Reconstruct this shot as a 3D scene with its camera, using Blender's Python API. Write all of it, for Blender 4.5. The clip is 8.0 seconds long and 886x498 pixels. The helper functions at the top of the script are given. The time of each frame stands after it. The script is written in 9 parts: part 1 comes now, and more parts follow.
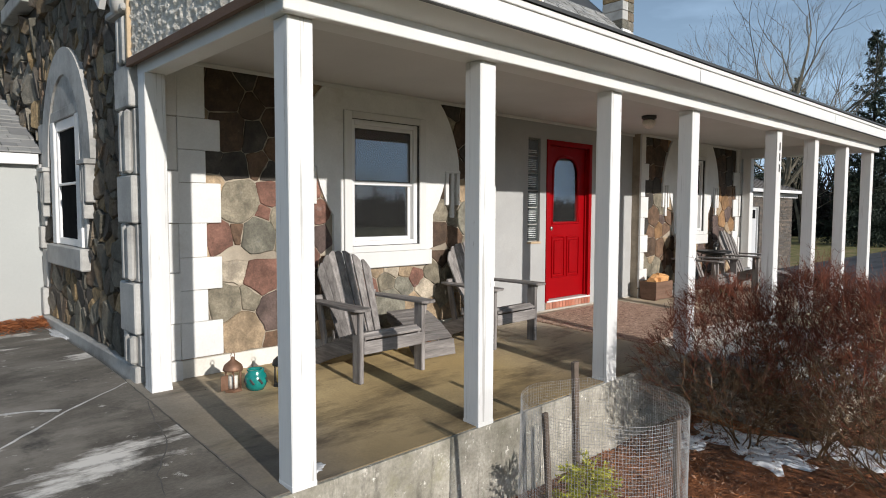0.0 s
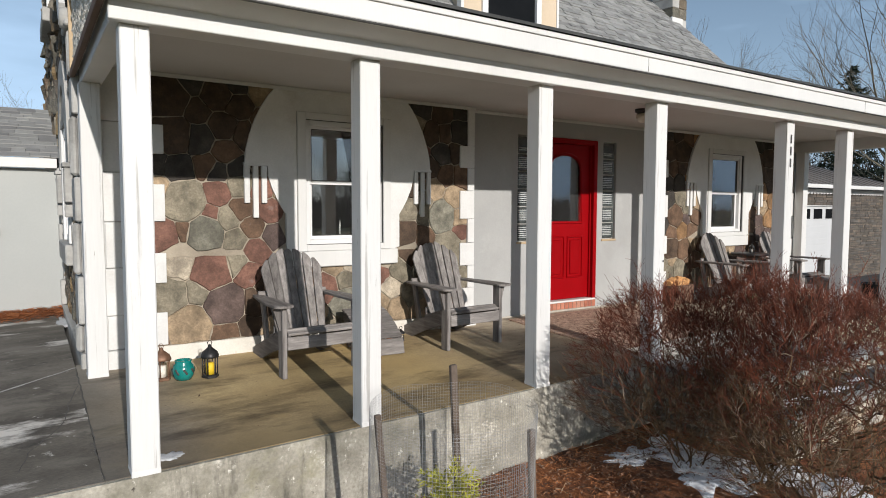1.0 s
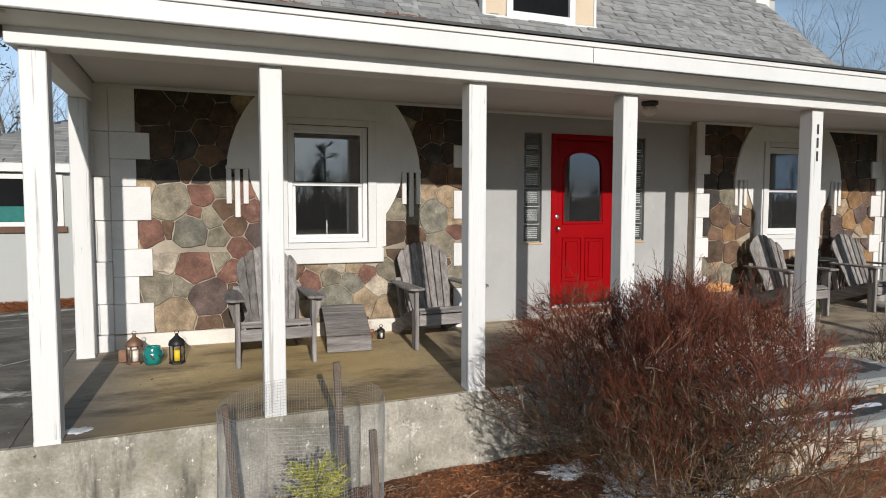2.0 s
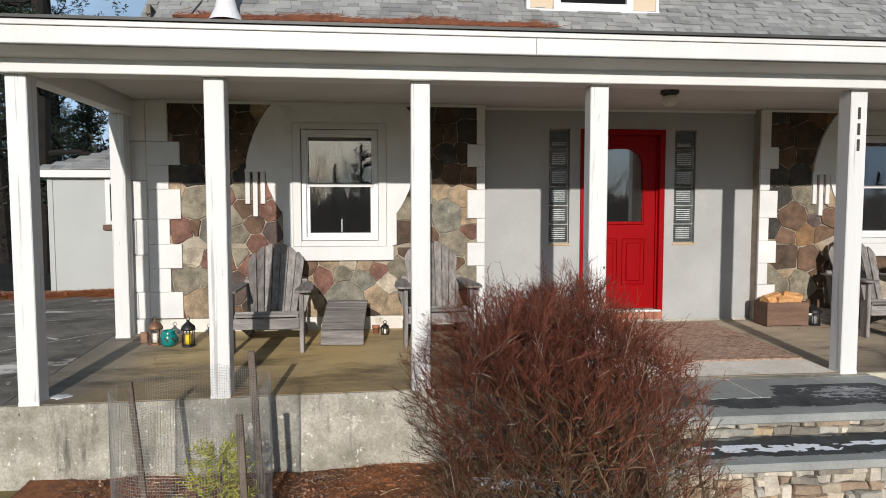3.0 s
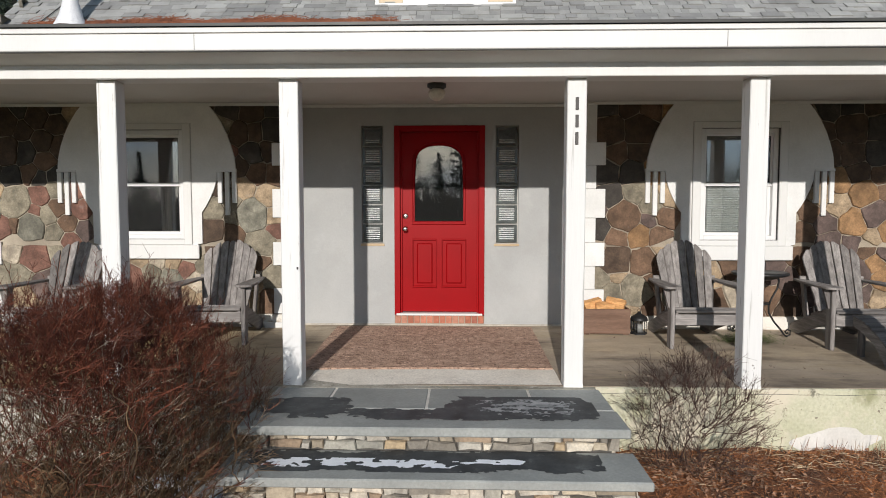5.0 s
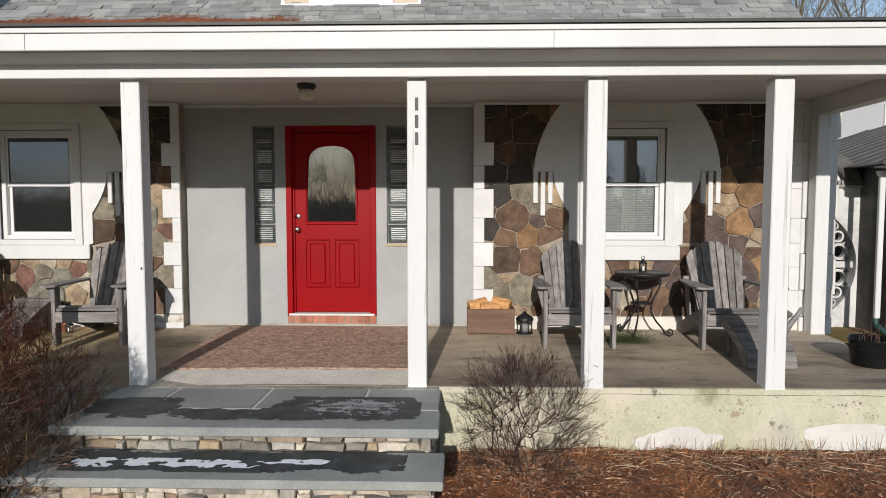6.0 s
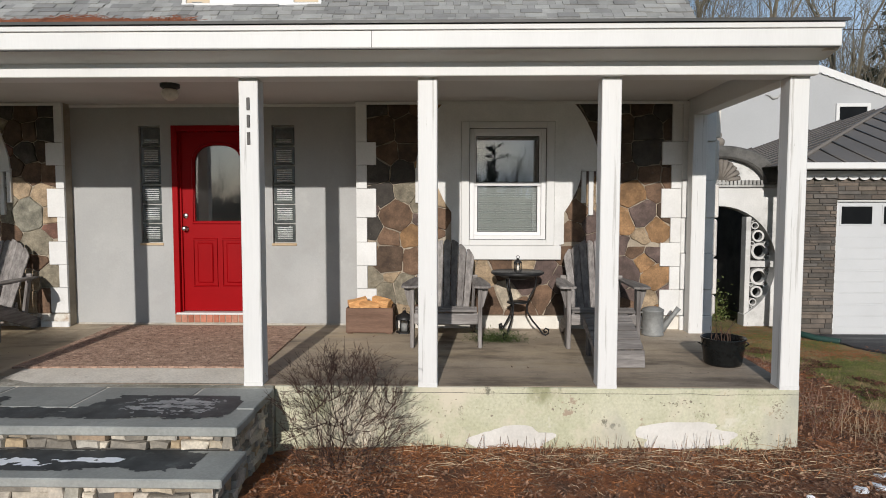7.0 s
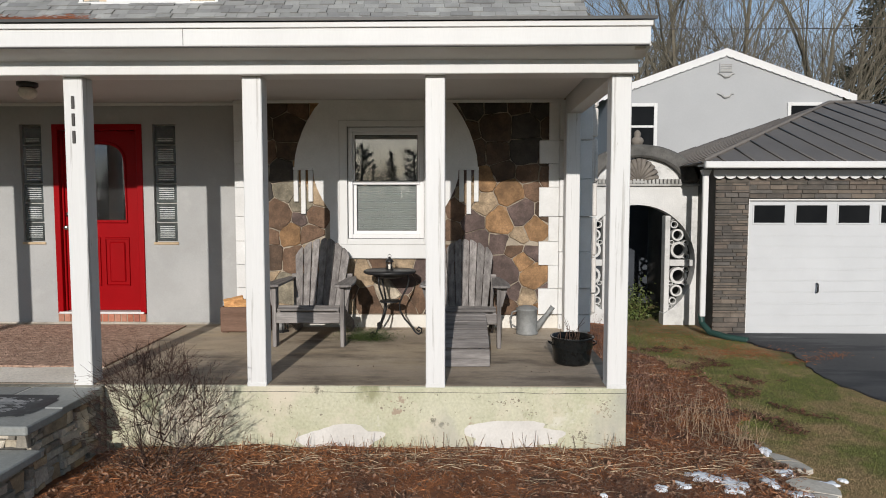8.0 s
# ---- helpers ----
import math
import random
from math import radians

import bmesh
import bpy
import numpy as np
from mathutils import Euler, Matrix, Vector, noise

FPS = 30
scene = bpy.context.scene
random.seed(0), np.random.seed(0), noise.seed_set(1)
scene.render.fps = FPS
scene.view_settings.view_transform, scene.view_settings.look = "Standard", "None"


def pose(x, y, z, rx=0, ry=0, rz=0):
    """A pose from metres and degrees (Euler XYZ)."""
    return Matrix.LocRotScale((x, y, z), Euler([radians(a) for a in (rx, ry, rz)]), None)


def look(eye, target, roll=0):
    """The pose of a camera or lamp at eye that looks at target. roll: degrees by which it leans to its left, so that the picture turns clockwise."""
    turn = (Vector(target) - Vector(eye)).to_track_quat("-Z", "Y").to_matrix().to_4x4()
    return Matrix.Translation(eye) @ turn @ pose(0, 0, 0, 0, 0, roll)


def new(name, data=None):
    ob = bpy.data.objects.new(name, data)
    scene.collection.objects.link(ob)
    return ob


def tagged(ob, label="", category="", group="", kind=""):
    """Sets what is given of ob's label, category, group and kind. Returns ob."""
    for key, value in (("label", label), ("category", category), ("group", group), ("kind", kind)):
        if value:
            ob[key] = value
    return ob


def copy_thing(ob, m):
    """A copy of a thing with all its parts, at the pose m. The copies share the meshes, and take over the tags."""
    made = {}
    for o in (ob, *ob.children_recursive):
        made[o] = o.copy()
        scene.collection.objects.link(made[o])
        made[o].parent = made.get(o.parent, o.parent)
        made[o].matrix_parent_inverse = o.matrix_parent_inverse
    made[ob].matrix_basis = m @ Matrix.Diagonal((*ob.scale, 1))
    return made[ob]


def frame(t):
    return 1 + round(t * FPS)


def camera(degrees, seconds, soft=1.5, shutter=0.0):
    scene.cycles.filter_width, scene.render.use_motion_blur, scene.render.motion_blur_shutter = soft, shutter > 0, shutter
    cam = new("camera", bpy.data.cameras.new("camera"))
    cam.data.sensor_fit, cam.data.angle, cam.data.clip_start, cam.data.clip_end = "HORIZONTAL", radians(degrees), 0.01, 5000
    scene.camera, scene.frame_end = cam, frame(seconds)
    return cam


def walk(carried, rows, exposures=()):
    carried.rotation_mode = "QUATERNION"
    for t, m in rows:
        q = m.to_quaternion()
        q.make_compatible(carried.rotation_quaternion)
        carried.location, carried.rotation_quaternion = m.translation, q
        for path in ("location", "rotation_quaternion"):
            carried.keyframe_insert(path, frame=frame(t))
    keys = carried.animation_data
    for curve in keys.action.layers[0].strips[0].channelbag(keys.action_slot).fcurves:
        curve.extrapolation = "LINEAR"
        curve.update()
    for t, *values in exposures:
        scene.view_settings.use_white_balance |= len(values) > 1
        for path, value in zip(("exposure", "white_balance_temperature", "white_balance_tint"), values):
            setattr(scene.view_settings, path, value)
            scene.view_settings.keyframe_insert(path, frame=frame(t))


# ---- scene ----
cam = camera(70.1, 8.0, soft=0.95)
METRES, EYE, TILT, LEAN, TURN = 11.2, 1.34, 0.0, 0.0, -42.9
ROWS = [
    (0.0, 0.0, 0.0, 0.0, 0.01, -3.58, -0.2),
    (0.5, 0.0618, 0.0041, -0.0004, 4.82, -3.58, -0.16),
    (1.0, 0.1243, 0.0135, 0.0001, 9.47, -3.66, -0.16),
    (1.5, 0.1896, 0.028, 0.0007, 14.51, -3.7, -0.13),
    (3.0, 0.3893, 0.1242, -0.0008, 37.38, -3.62, 0.03),
    (3.5, 0.4469, 0.1737, -0.0011, 41.86, -3.6, 0.09),
    (4.0, 0.4983, 0.2246, -0.0012, 44.65, -3.61, 0.08),
    (4.5, 0.5402, 0.2672, -0.0019, 44.58, -3.6, 0.01),
    (6.0, 0.6512, 0.376, -0.0018, 44.35, -3.58, -0.01),
    (6.5, 0.692, 0.414, -0.0015, 44.25, -3.59, -0.03),
    (7.0, 0.7306, 0.4505, -0.0017, 44.21, -3.63, -0.04),
    (7.5, 0.7691, 0.4879, -0.002, 44.18, -3.66, -0.02),
    (8.0, 0.8114, 0.5296, -0.002, 44.13, -3.7, -0.02),
]
walk(cam, [(t, pose(0, 0, EYE, TILT, LEAN, TURN) @ pose(METRES * x, METRES * y, METRES * z, 90 + pitch, roll, yaw)) for t, x, y, z, yaw, pitch, roll in ROWS],
     exposures=[(0.0, 0.20), (1.5, 0.02), (3.5, 0.06), (4.5, 0.07), (6.5, -0.06), (8.0, -0.10)])

# ---- light ----
SUN_WAY = Vector((-0.085, -1.0, 0.322)).normalized()
sky = bpy.data.worlds.new("sky")
scene.world = sky
sky.use_nodes = True
_nt = sky.node_tree
_sk = _nt.nodes.new("ShaderNodeTexSky")
_sk.sky_type = "NISHITA"
_sk.sun_disc = False
_sk.sun_elevation = math.asin(SUN_WAY.z)
_sk.sun_rotation = math.pi + 0.085
_sk.air_density, _sk.dust_density, _sk.ozone_density = 1.0, 1.0, 2.0
_tc, _cl, _rp, _mx = _nt.nodes.new("ShaderNodeTexCoord"), _nt.nodes.new("ShaderNodeTexNoise"), _nt.nodes.new("ShaderNodeMapRange"), _nt.nodes.new("ShaderNodeMix")
_mp = _nt.nodes.new("ShaderNodeMapping")
_mp.inputs["Scale"].default_value = (1.0, 1.0, 4.0)
_nt.links.new(_tc.outputs["Generated"], _mp.inputs["Vector"])
_nt.links.new(_mp.outputs[0], _cl.inputs["Vector"])
_cl.inputs["Scale"].default_value, _cl.inputs["Detail"].default_value, _cl.inputs["Roughness"].default_value = 1.7, 6.0, 0.52
_nt.links.new(_cl.outputs["Fac"], _rp.inputs[0])
_rp.inputs[1].default_value, _rp.inputs[2].default_value, _rp.inputs[3].default_value, _rp.inputs[4].default_value = 0.44, 0.68, 0.06, 0.58
_mx.data_type = "RGBA"
_sp, _hz, _ad = _nt.nodes.new("ShaderNodeSeparateXYZ"), _nt.nodes.new("ShaderNodeMapRange"), _nt.nodes.new("ShaderNodeMath")
_nt.links.new(_tc.outputs["Generated"], _sp.inputs[0])
_nt.links.new(_sp.outputs[2], _hz.inputs[0])
_hz.inputs[1].default_value, _hz.inputs[2].default_value, _hz.inputs[3].default_value, _hz.inputs[4].default_value = 0.02, 0.50, 0.42, 0.0
_ad.operation, _ad.use_clamp = "ADD", True
_nt.links.new(_hz.outputs[0], _ad.inputs[0])
_nt.links.new(_rp.outputs[0], _ad.inputs[1])
_nt.links.new(_ad.outputs[0], _mx.inputs[0])
_nt.links.new(_sk.outputs[0], _mx.inputs[6])
_mx.inputs[7].default_value = (9.0, 12.6, 17.2, 1)
_nt.links.new(_mx.outputs[2], _nt.nodes["Background"].inputs[0])
_nt.nodes["Background"].inputs[1].default_value = 0.063
sun = new("sun", bpy.data.lights.new("sun", "SUN"))
sun.data.energy, sun.data.angle, sun.data.color = 4.2, radians(0.6), (1.0, 0.943, 0.888)
sun.matrix_world = look(SUN_WAY * 30, (0, 0, 0))


# ---- materials ----
def surf(name, c1, c2, scale=2.0, fine=40.0, rough=0.75, bump=0.25, metal=0.0, speck=0.25, stretch=(1, 1, 1), palette=None,
         vary=0.0, stain=None, stain_scale=1.0, stain_cut=(0.55, 0.7), spec=0.4, dist=0.01, bump_scale=None, island=False, object_space=False, stains=()):
    """A procedural surface: broad tone c1 to c2, fine speckle and relief, an optional palette picked piece by piece, optional stains."""
    m = bpy.data.materials.new(name)
    m.use_nodes = True
    n, k = m.node_tree.nodes, m.node_tree.links
    b = n["Principled BSDF"]
    b.inputs["Metallic"].default_value = metal
    b.inputs["Specular IOR Level"].default_value = spec
    if object_space:
        src = n.new("ShaderNodeTexCoord").outputs["Object"]
    else:
        src = n.new("ShaderNodeNewGeometry").outputs["Position"]
    mp = n.new("ShaderNodeMapping")
    mp.inputs["Scale"].default_value = stretch
    k.new(src, mp.inputs["Vector"])

    def noise_at(s, detail=4.0, rough_=0.6, seed=0.0):
        t = n.new("ShaderNodeTexNoise")
        t.noise_dimensions = "4D"
        t.inputs["W"].default_value = seed
        t.inputs["Scale"].default_value, t.inputs["Detail"].default_value, t.inputs["Roughness"].default_value = s, detail, rough_
        k.new(mp.outputs[0], t.inputs["Vector"])
        return t.outputs["Fac"]

    def ramp(fac, stops, mode="LINEAR"):
        r = n.new("ShaderNodeValToRGB")
        e = r.color_ramp.elements
        while len(e) < len(stops):
            e.new(0.5)
        for el, (p, c) in zip(e, stops):
            el.position, el.color = p, (*c, 1) if len(c) == 3 else c
        r.color_ramp.interpolation = mode
        k.new(fac, r.inputs[0])
        return r.outputs[0]

    def mix(mode, fac, a, c):
        x = n.new("ShaderNodeMix")
        x.data_type, x.blend_type = "RGBA", mode
        for sock, v in ((x.inputs[0], fac), (x.inputs[6], a), (x.inputs[7], c)):
            if hasattr(v, "node"):
                k.new(v, sock)
            elif isinstance(v, (int, float)):
                sock.default_value = v
            else:
                sock.default_value = (*v, 1)
        return x.outputs[2]

    col = ramp(noise_at(scale, 5.0), [(0.3, c1), (0.7, c2)])
    rnd = n.new("ShaderNodeNewGeometry").outputs["Random Per Island"] if island else n.new("ShaderNodeObjectInfo").outputs["Random"]
    if palette:
        stops = [(i / len(palette), c) for i, c in enumerate(palette)]
        col = mix("MULTIPLY", 1.0, ramp(rnd, stops, "CONSTANT"), col)
    if vary:
        h = n.new("ShaderNodeHueSaturation")
        mr = n.new("ShaderNodeMapRange")
        mul = n.new("ShaderNodeMath")
        mul.operation = "FRACT"
        m2 = n.new("ShaderNodeMath")
        m2.operation, m2.inputs[1].default_value = "MULTIPLY", 17.31
        k.new(rnd, m2.inputs[0])
        k.new(m2.outputs[0], mul.inputs[0])
        k.new(mul.outputs[0], mr.inputs[0])
        mr.inputs[3].default_value, mr.inputs[4].default_value = 1 - vary, 1 + vary
        k.new(mr.outputs[0], h.inputs["Value"])
        k.new(col, h.inputs["Color"])
        col = h.outputs[0]
    fine_n = noise_at(fine, 6.0, 0.65, 3.0)
    col = mix("MULTIPLY", speck, col, ramp(fine_n, [(0.25, (0.35, 0.35, 0.35)), (0.75, (1.5, 1.5, 1.5))]))
    if stain:
        f = ramp(noise_at(stain_scale, 7.0, 0.7, 8.0), [(stain_cut[0], (0, 0, 0)), (stain_cut[1], (1, 1, 1))])
        col = mix("MIX", f, col, stain)
    for i, (tone, size, cut, reach) in enumerate(stains):
        m3 = n.new("ShaderNodeMapping")
        m3.inputs["Scale"].default_value = reach
        k.new(src, m3.inputs["Vector"])
        t = n.new("ShaderNodeTexNoise")
        t.noise_dimensions = "4D"
        t.inputs["W"].default_value, t.inputs["Scale"].default_value, t.inputs["Detail"].default_value, t.inputs["Roughness"].default_value = 11.0 + 3 * i, size, 8.0, 0.68
        k.new(m3.outputs[0], t.inputs["Vector"])
        col = mix("MIX", ramp(t.outputs["Fac"], [(cut[0], (0, 0, 0)), (cut[1], (1, 1, 1))]), col, tone)
    k.new(col, b.inputs["Base Color"])
    rr = n.new("ShaderNodeMapRange")
    rr.inputs[3].default_value, rr.inputs[4].default_value = max(0.02, rough - 0.12), min(1, rough + 0.12)
    k.new(fine_n, rr.inputs[0])
    k.new(rr.outputs[0], b.inputs["Roughness"])
    if bump:
        bp = n.new("ShaderNodeBump")
        bp.inputs["Strength"].default_value, bp.inputs["Distance"].default_value = bump, dist
        k.new(noise_at(bump_scale or fine * 0.6, 6.0, 0.7, 5.0), bp.inputs["Height"])
        k.new(bp.outputs[0], b.inputs["Normal"])
    return m


def glass(name, tint=(0.9, 0.93, 0.92), wave=0.003, ior=2.35):
    """Clear double glazing: lets light pass, mirrors more at a slant."""
    m = bpy.data.materials.new(name)
    m.use_nodes = True
    n, k = m.node_tree.nodes, m.node_tree.links
    n.remove(n["Principled BSDF"])
    tr, gl, mx, fr = n.new("ShaderNodeBsdfTransparent"), n.new("ShaderNodeBsdfGlossy"), n.new("ShaderNodeMixShader"), n.new("ShaderNodeFresnel")
    tr.inputs[0].default_value = (*tint, 1)
    gl.inputs["Roughness"].default_value = 0.01
    fr.inputs[0].default_value = ior
    t, bp = n.new("ShaderNodeTexNoise"), n.new("ShaderNodeBump")
    t.inputs["Scale"].default_value = 2.5
    bp.inputs["Strength"].default_value, bp.inputs["Distance"].default_value = wave, 0.02
    k.new(n.new("ShaderNodeNewGeometry").outputs["Position"], t.inputs["Vector"])
    k.new(t.outputs["Fac"], bp.inputs["Height"])
    k.new(bp.outputs[0], gl.inputs["Normal"])
    k.new(fr.outputs[0], mx.inputs[0])
    k.new(tr.outputs[0], mx.inputs[1])
    k.new(gl.outputs[0], mx.inputs[2])
    # faint grey diffuse veil paints in scattered reflection, so panes are not black
    veil, mx2 = n.new("ShaderNodeBsdfDiffuse"), n.new("ShaderNodeMixShader")
    veil.inputs[0].default_value = (0.5, 0.5, 0.49, 1)
    mx2.inputs[0].default_value = 0.012
    k.new(mx.outputs[0], mx2.inputs[1])
    k.new(veil.outputs[0], mx2.inputs[2])
    k.new(mx2.outputs[0], n["Material Output"].inputs[0])
    return m


M_WHITE = surf("white_paint", (0.59, 0.59, 0.575), (0.68, 0.68, 0.665), 1.2, 90, 0.55, 0.12, speck=0.06, stretch=(1, 1, 0.15), stain=(0.50, 0.48, 0.43), stain_scale=2.5, stain_cut=(0.66, 0.85), dist=0.004)
M_POST = surf("weathered_white_paint", (0.60, 0.60, 0.585), (0.69, 0.69, 0.68), 1.5, 70, 0.6, 0.3, speck=0.08, stretch=(1, 1, 0.06), stain=(0.50, 0.49, 0.46), stain_scale=7.0, stain_cut=(0.64, 0.74), dist=0.004, stains=(((0.42, 0.41, 0.39), 22.0, (0.57, 0.63), (1, 1, 0.03)), ((0.33, 0.31, 0.285), 30.0, (0.645, 0.68), (1, 1, 0.08))))
M_CAST = surf("white_cast_stone", (0.58, 0.58, 0.565), (0.71, 0.71, 0.695), 2.5, 60, 0.8, 0.2, speck=0.12, stain=(0.45, 0.43, 0.38), stain_scale=1.8, stain_cut=(0.6, 0.8), dist=0.005)
M_GREYCAST = surf("grey_cast_stone", (0.27, 0.265, 0.25), (0.50, 0.495, 0.47), 2.2, 50, 0.85, 0.35, speck=0.2, stain=(0.16, 0.16, 0.15), stain_scale=1.6, stain_cut=(0.52, 0.72), dist=0.008)
M_STUCCO = surf("grey_stucco", (0.33, 0.335, 0.33), (0.41, 0.41, 0.40), 1.0, 60, 0.9, 0.35, speck=0.10, stain=(0.29, 0.285, 0.27), stain_scale=0.8, stain_cut=(0.5, 0.8), dist=0.006, bump_scale=30, stains=(((0.44, 0.44, 0.43), 3.0, (0.58, 0.8), (1, 1, 1)),))
M_ROUGHSTUCCO = surf("rough_stucco", (0.42, 0.39, 0.34), (0.70, 0.66, 0.58), 5.0, 30, 0.95, 0.4, speck=0.5, dist=0.01, bump_scale=60)
M_MORTAR = surf("mortar", (0.20, 0.17, 0.13), (0.42, 0.365, 0.285), 3.0, 70, 0.95, 0.5, speck=0.2, dist=0.006)
M_BROWNMORTAR = surf("brown_mortar", (0.17, 0.14, 0.105), (0.42, 0.36, 0.28), 3.0, 70, 0.95, 0.5, speck=0.3, dist=0.006)
M_DARKMORTAR = surf("dark_mortar", (0.05, 0.05, 0.045), (0.13, 0.12, 0.11), 3.0, 70, 0.95, 0.5, speck=0.3, dist=0.008)
PAL_W = [(0.15, 0.125, 0.092), (0.125, 0.12, 0.098), (0.19, 0.145, 0.09), (0.095, 0.086, 0.074), (0.16, 0.118, 0.082), (0.27, 0.20, 0.11), (0.14, 0.135, 0.11), (0.21, 0.195, 0.16), (0.11, 0.095, 0.077)]
M_STONE_W = surf("rough_fieldstone", (0.6, 0.6, 0.6), (1.4, 1.35, 1.3), 9.0, 50, 0.9, 1.0, speck=0.7, palette=PAL_W, vary=0.25, dist=0.05, bump_scale=22)
M_STONE_WFAR = surf("rough_fieldstone_far", (0.6, 0.6, 0.6), (1.4, 1.35, 1.3), 9.0, 50, 0.9, 1.0, speck=0.7, palette=PAL_W, vary=0.25, island=True, dist=0.05, bump_scale=22)
M_LEDGE = surf("ledge_stone", (0.62, 0.62, 0.62), (1.2, 1.18, 1.12), 8.0, 60, 0.85, 0.7, speck=0.45, palette=[(0.48, 0.42, 0.33), (0.36, 0.31, 0.24), (0.56, 0.51, 0.43), (0.24, 0.22, 0.19), (0.46, 0.36, 0.24), (0.36, 0.35, 0.31), (0.58, 0.53, 0.46), (0.33, 0.25, 0.18), (0.50, 0.46, 0.40), (0.42, 0.40, 0.36)], vary=0.14, dist=0.012, bump_scale=25, stain=(0.17, 0.15, 0.12), stain_scale=6.0, stain_cut=(0.56, 0.72))
M_LEDGE_DARK = surf("garage_ledge_stone", (0.7, 0.7, 0.7), (1.3, 1.25, 1.2), 8.0, 60, 0.88, 0.6, speck=0.35, palette=[(0.095, 0.085, 0.072), (0.115, 0.098, 0.084), (0.088, 0.08, 0.072), (0.13, 0.108, 0.09), (0.105, 0.098, 0.09), (0.14, 0.118, 0.097)], vary=0.15, island=True, dist=0.012, bump_scale=20)
M_BLUESTONE = surf("bluestone", (0.21, 0.22, 0.21), (0.33, 0.34, 0.32), 2.0, 50, 0.8, 0.3, speck=0.3, dist=0.004, vary=0.15, stain=(0.19, 0.20, 0.195), stain_scale=1.5, stain_cut=(0.55, 0.75))
M_SHINGLE = surf("asphalt_shingle", (0.8, 0.8, 0.8), (1.15, 1.15, 1.15), 3.0, 180, 0.95, 0.5, speck=0.35, palette=[(0.25, 0.25, 0.242), (0.29, 0.29, 0.278), (0.205, 0.205, 0.20), (0.31, 0.312, 0.298), (0.27, 0.272, 0.26), (0.235, 0.235, 0.228), (0.285, 0.285, 0.273), (0.26, 0.262, 0.25)], vary=0.07, island=True, dist=0.004, bump_scale=120)
M_METALROOF = surf("brown_metal_roof", (0.105, 0.096, 0.088), (0.145, 0.132, 0.12), 1.0, 20, 0.6, 0.03, metal=0.0, speck=0.08)
M_DARK = surf("dark_edge_metal", (0.03, 0.03, 0.03), (0.06, 0.06, 0.055), 2, 40, 0.5, 0.05)
M_RED = surf("red_door_paint", (0.235, 0.0012, 0.003), (0.30, 0.0016, 0.0045), 1.5, 60, 0.38, 0.06, speck=0.08, spec=0.12, dist=0.003)
M_BRICK = surf("red_brick", (0.8, 0.8, 0.8), (1.2, 1.2, 1.2), 20, 90, 0.9, 0.4, speck=0.2, palette=[(0.36, 0.13, 0.08), (0.42, 0.17, 0.11), (0.30, 0.11, 0.075), (0.40, 0.19, 0.13)], vary=0.1, dist=0.004)
M_WING = surf("pale_grey_siding", (0.36, 0.375, 0.365), (0.41, 0.425, 0.41), 0.8, 40, 0.85, 0.1, speck=0.06)
M_GABLE = surf("pale_grey_wall", (0.36, 0.367, 0.37), (0.41, 0.418, 0.42), 0.5, 20, 0.9, 0.1, speck=0.06)
WOOD = dict(scale=6.0, fine=30, rough=0.88, bump=0.6, speck=0.55, vary=0.3, dist=0.004, bump_scale=24, object_space=True)
M_OLDWOOD = surf("weathered_wood_upright", (0.095, 0.085, 0.08), (0.29, 0.27, 0.255), stretch=(4, 4, 0.35), stains=(((0.05, 0.045, 0.04), 30.0, (0.68, 0.72), (1, 1, 0.6)),), **WOOD)
M_OLDWOOD_X = surf("weathered_wood_across", (0.095, 0.085, 0.08), (0.29, 0.27, 0.255), stretch=(0.35, 4, 4), stains=(((0.05, 0.045, 0.04), 30.0, (0.68, 0.72), (0.6, 1, 1)),), **WOOD)
M_OLDWOOD_Y = surf("weathered_wood_along", (0.095, 0.085, 0.08), (0.29, 0.27, 0.255), stretch=(4, 0.35, 4), **WOOD)
M_BROWNBOARD = surf("brown_stained_board", (0.10, 0.055, 0.035), (0.17, 0.10, 0.065), 2.0, 50, 0.8, 0.3, speck=0.3)
M_TANWOOD = surf("tan_board", (0.40, 0.30, 0.19), (0.52, 0.40, 0.26), 2.0, 50, 0.8, 0.3, speck=0.2)
M_CEIL = surf("painted_ceiling_board", (0.50, 0.49, 0.47), (0.58, 0.57, 0.55), 1.0, 40, 0.7, 0.08, speck=0.06)
M_MULCH = surf("pine_mulch", (0.15, 0.052, 0.02), (0.42, 0.16, 0.062), 6.0, 110, 0.95, 1.0, speck=0.85, dist=0.03, bump_scale=70, stain=(0.075, 0.045, 0.032), stain_scale=2.2, stain_cut=(0.48, 0.66))
M_GRASSGROUND = surf("winter_lawn", (0.10, 0.125, 0.022), (0.21, 0.20, 0.06), 1.6, 150, 0.95, 1.0, speck=0.85, dist=0.03, bump_scale=90, stain=(0.31, 0.22, 0.11), stain_scale=1.5, stain_cut=(0.44, 0.62))
M_ASPHALT = surf("asphalt", (0.04, 0.041, 0.044), (0.075, 0.076, 0.078), 0.8, 150, 0.75, 0.6, speck=0.6, dist=0.008, stains=(((0.025, 0.026, 0.03), 0.7, (0.50, 0.56), (0.4, 2.0, 1)), ((0.13, 0.13, 0.13), 2.2, (0.60, 0.66), (0.3, 2.0, 1))))
M_SNOW = surf("old_snow", (0.72, 0.75, 0.80), (0.86, 0.88, 0.90), 6, 60, 0.8, 0.5, speck=0.12, dist=0.01)


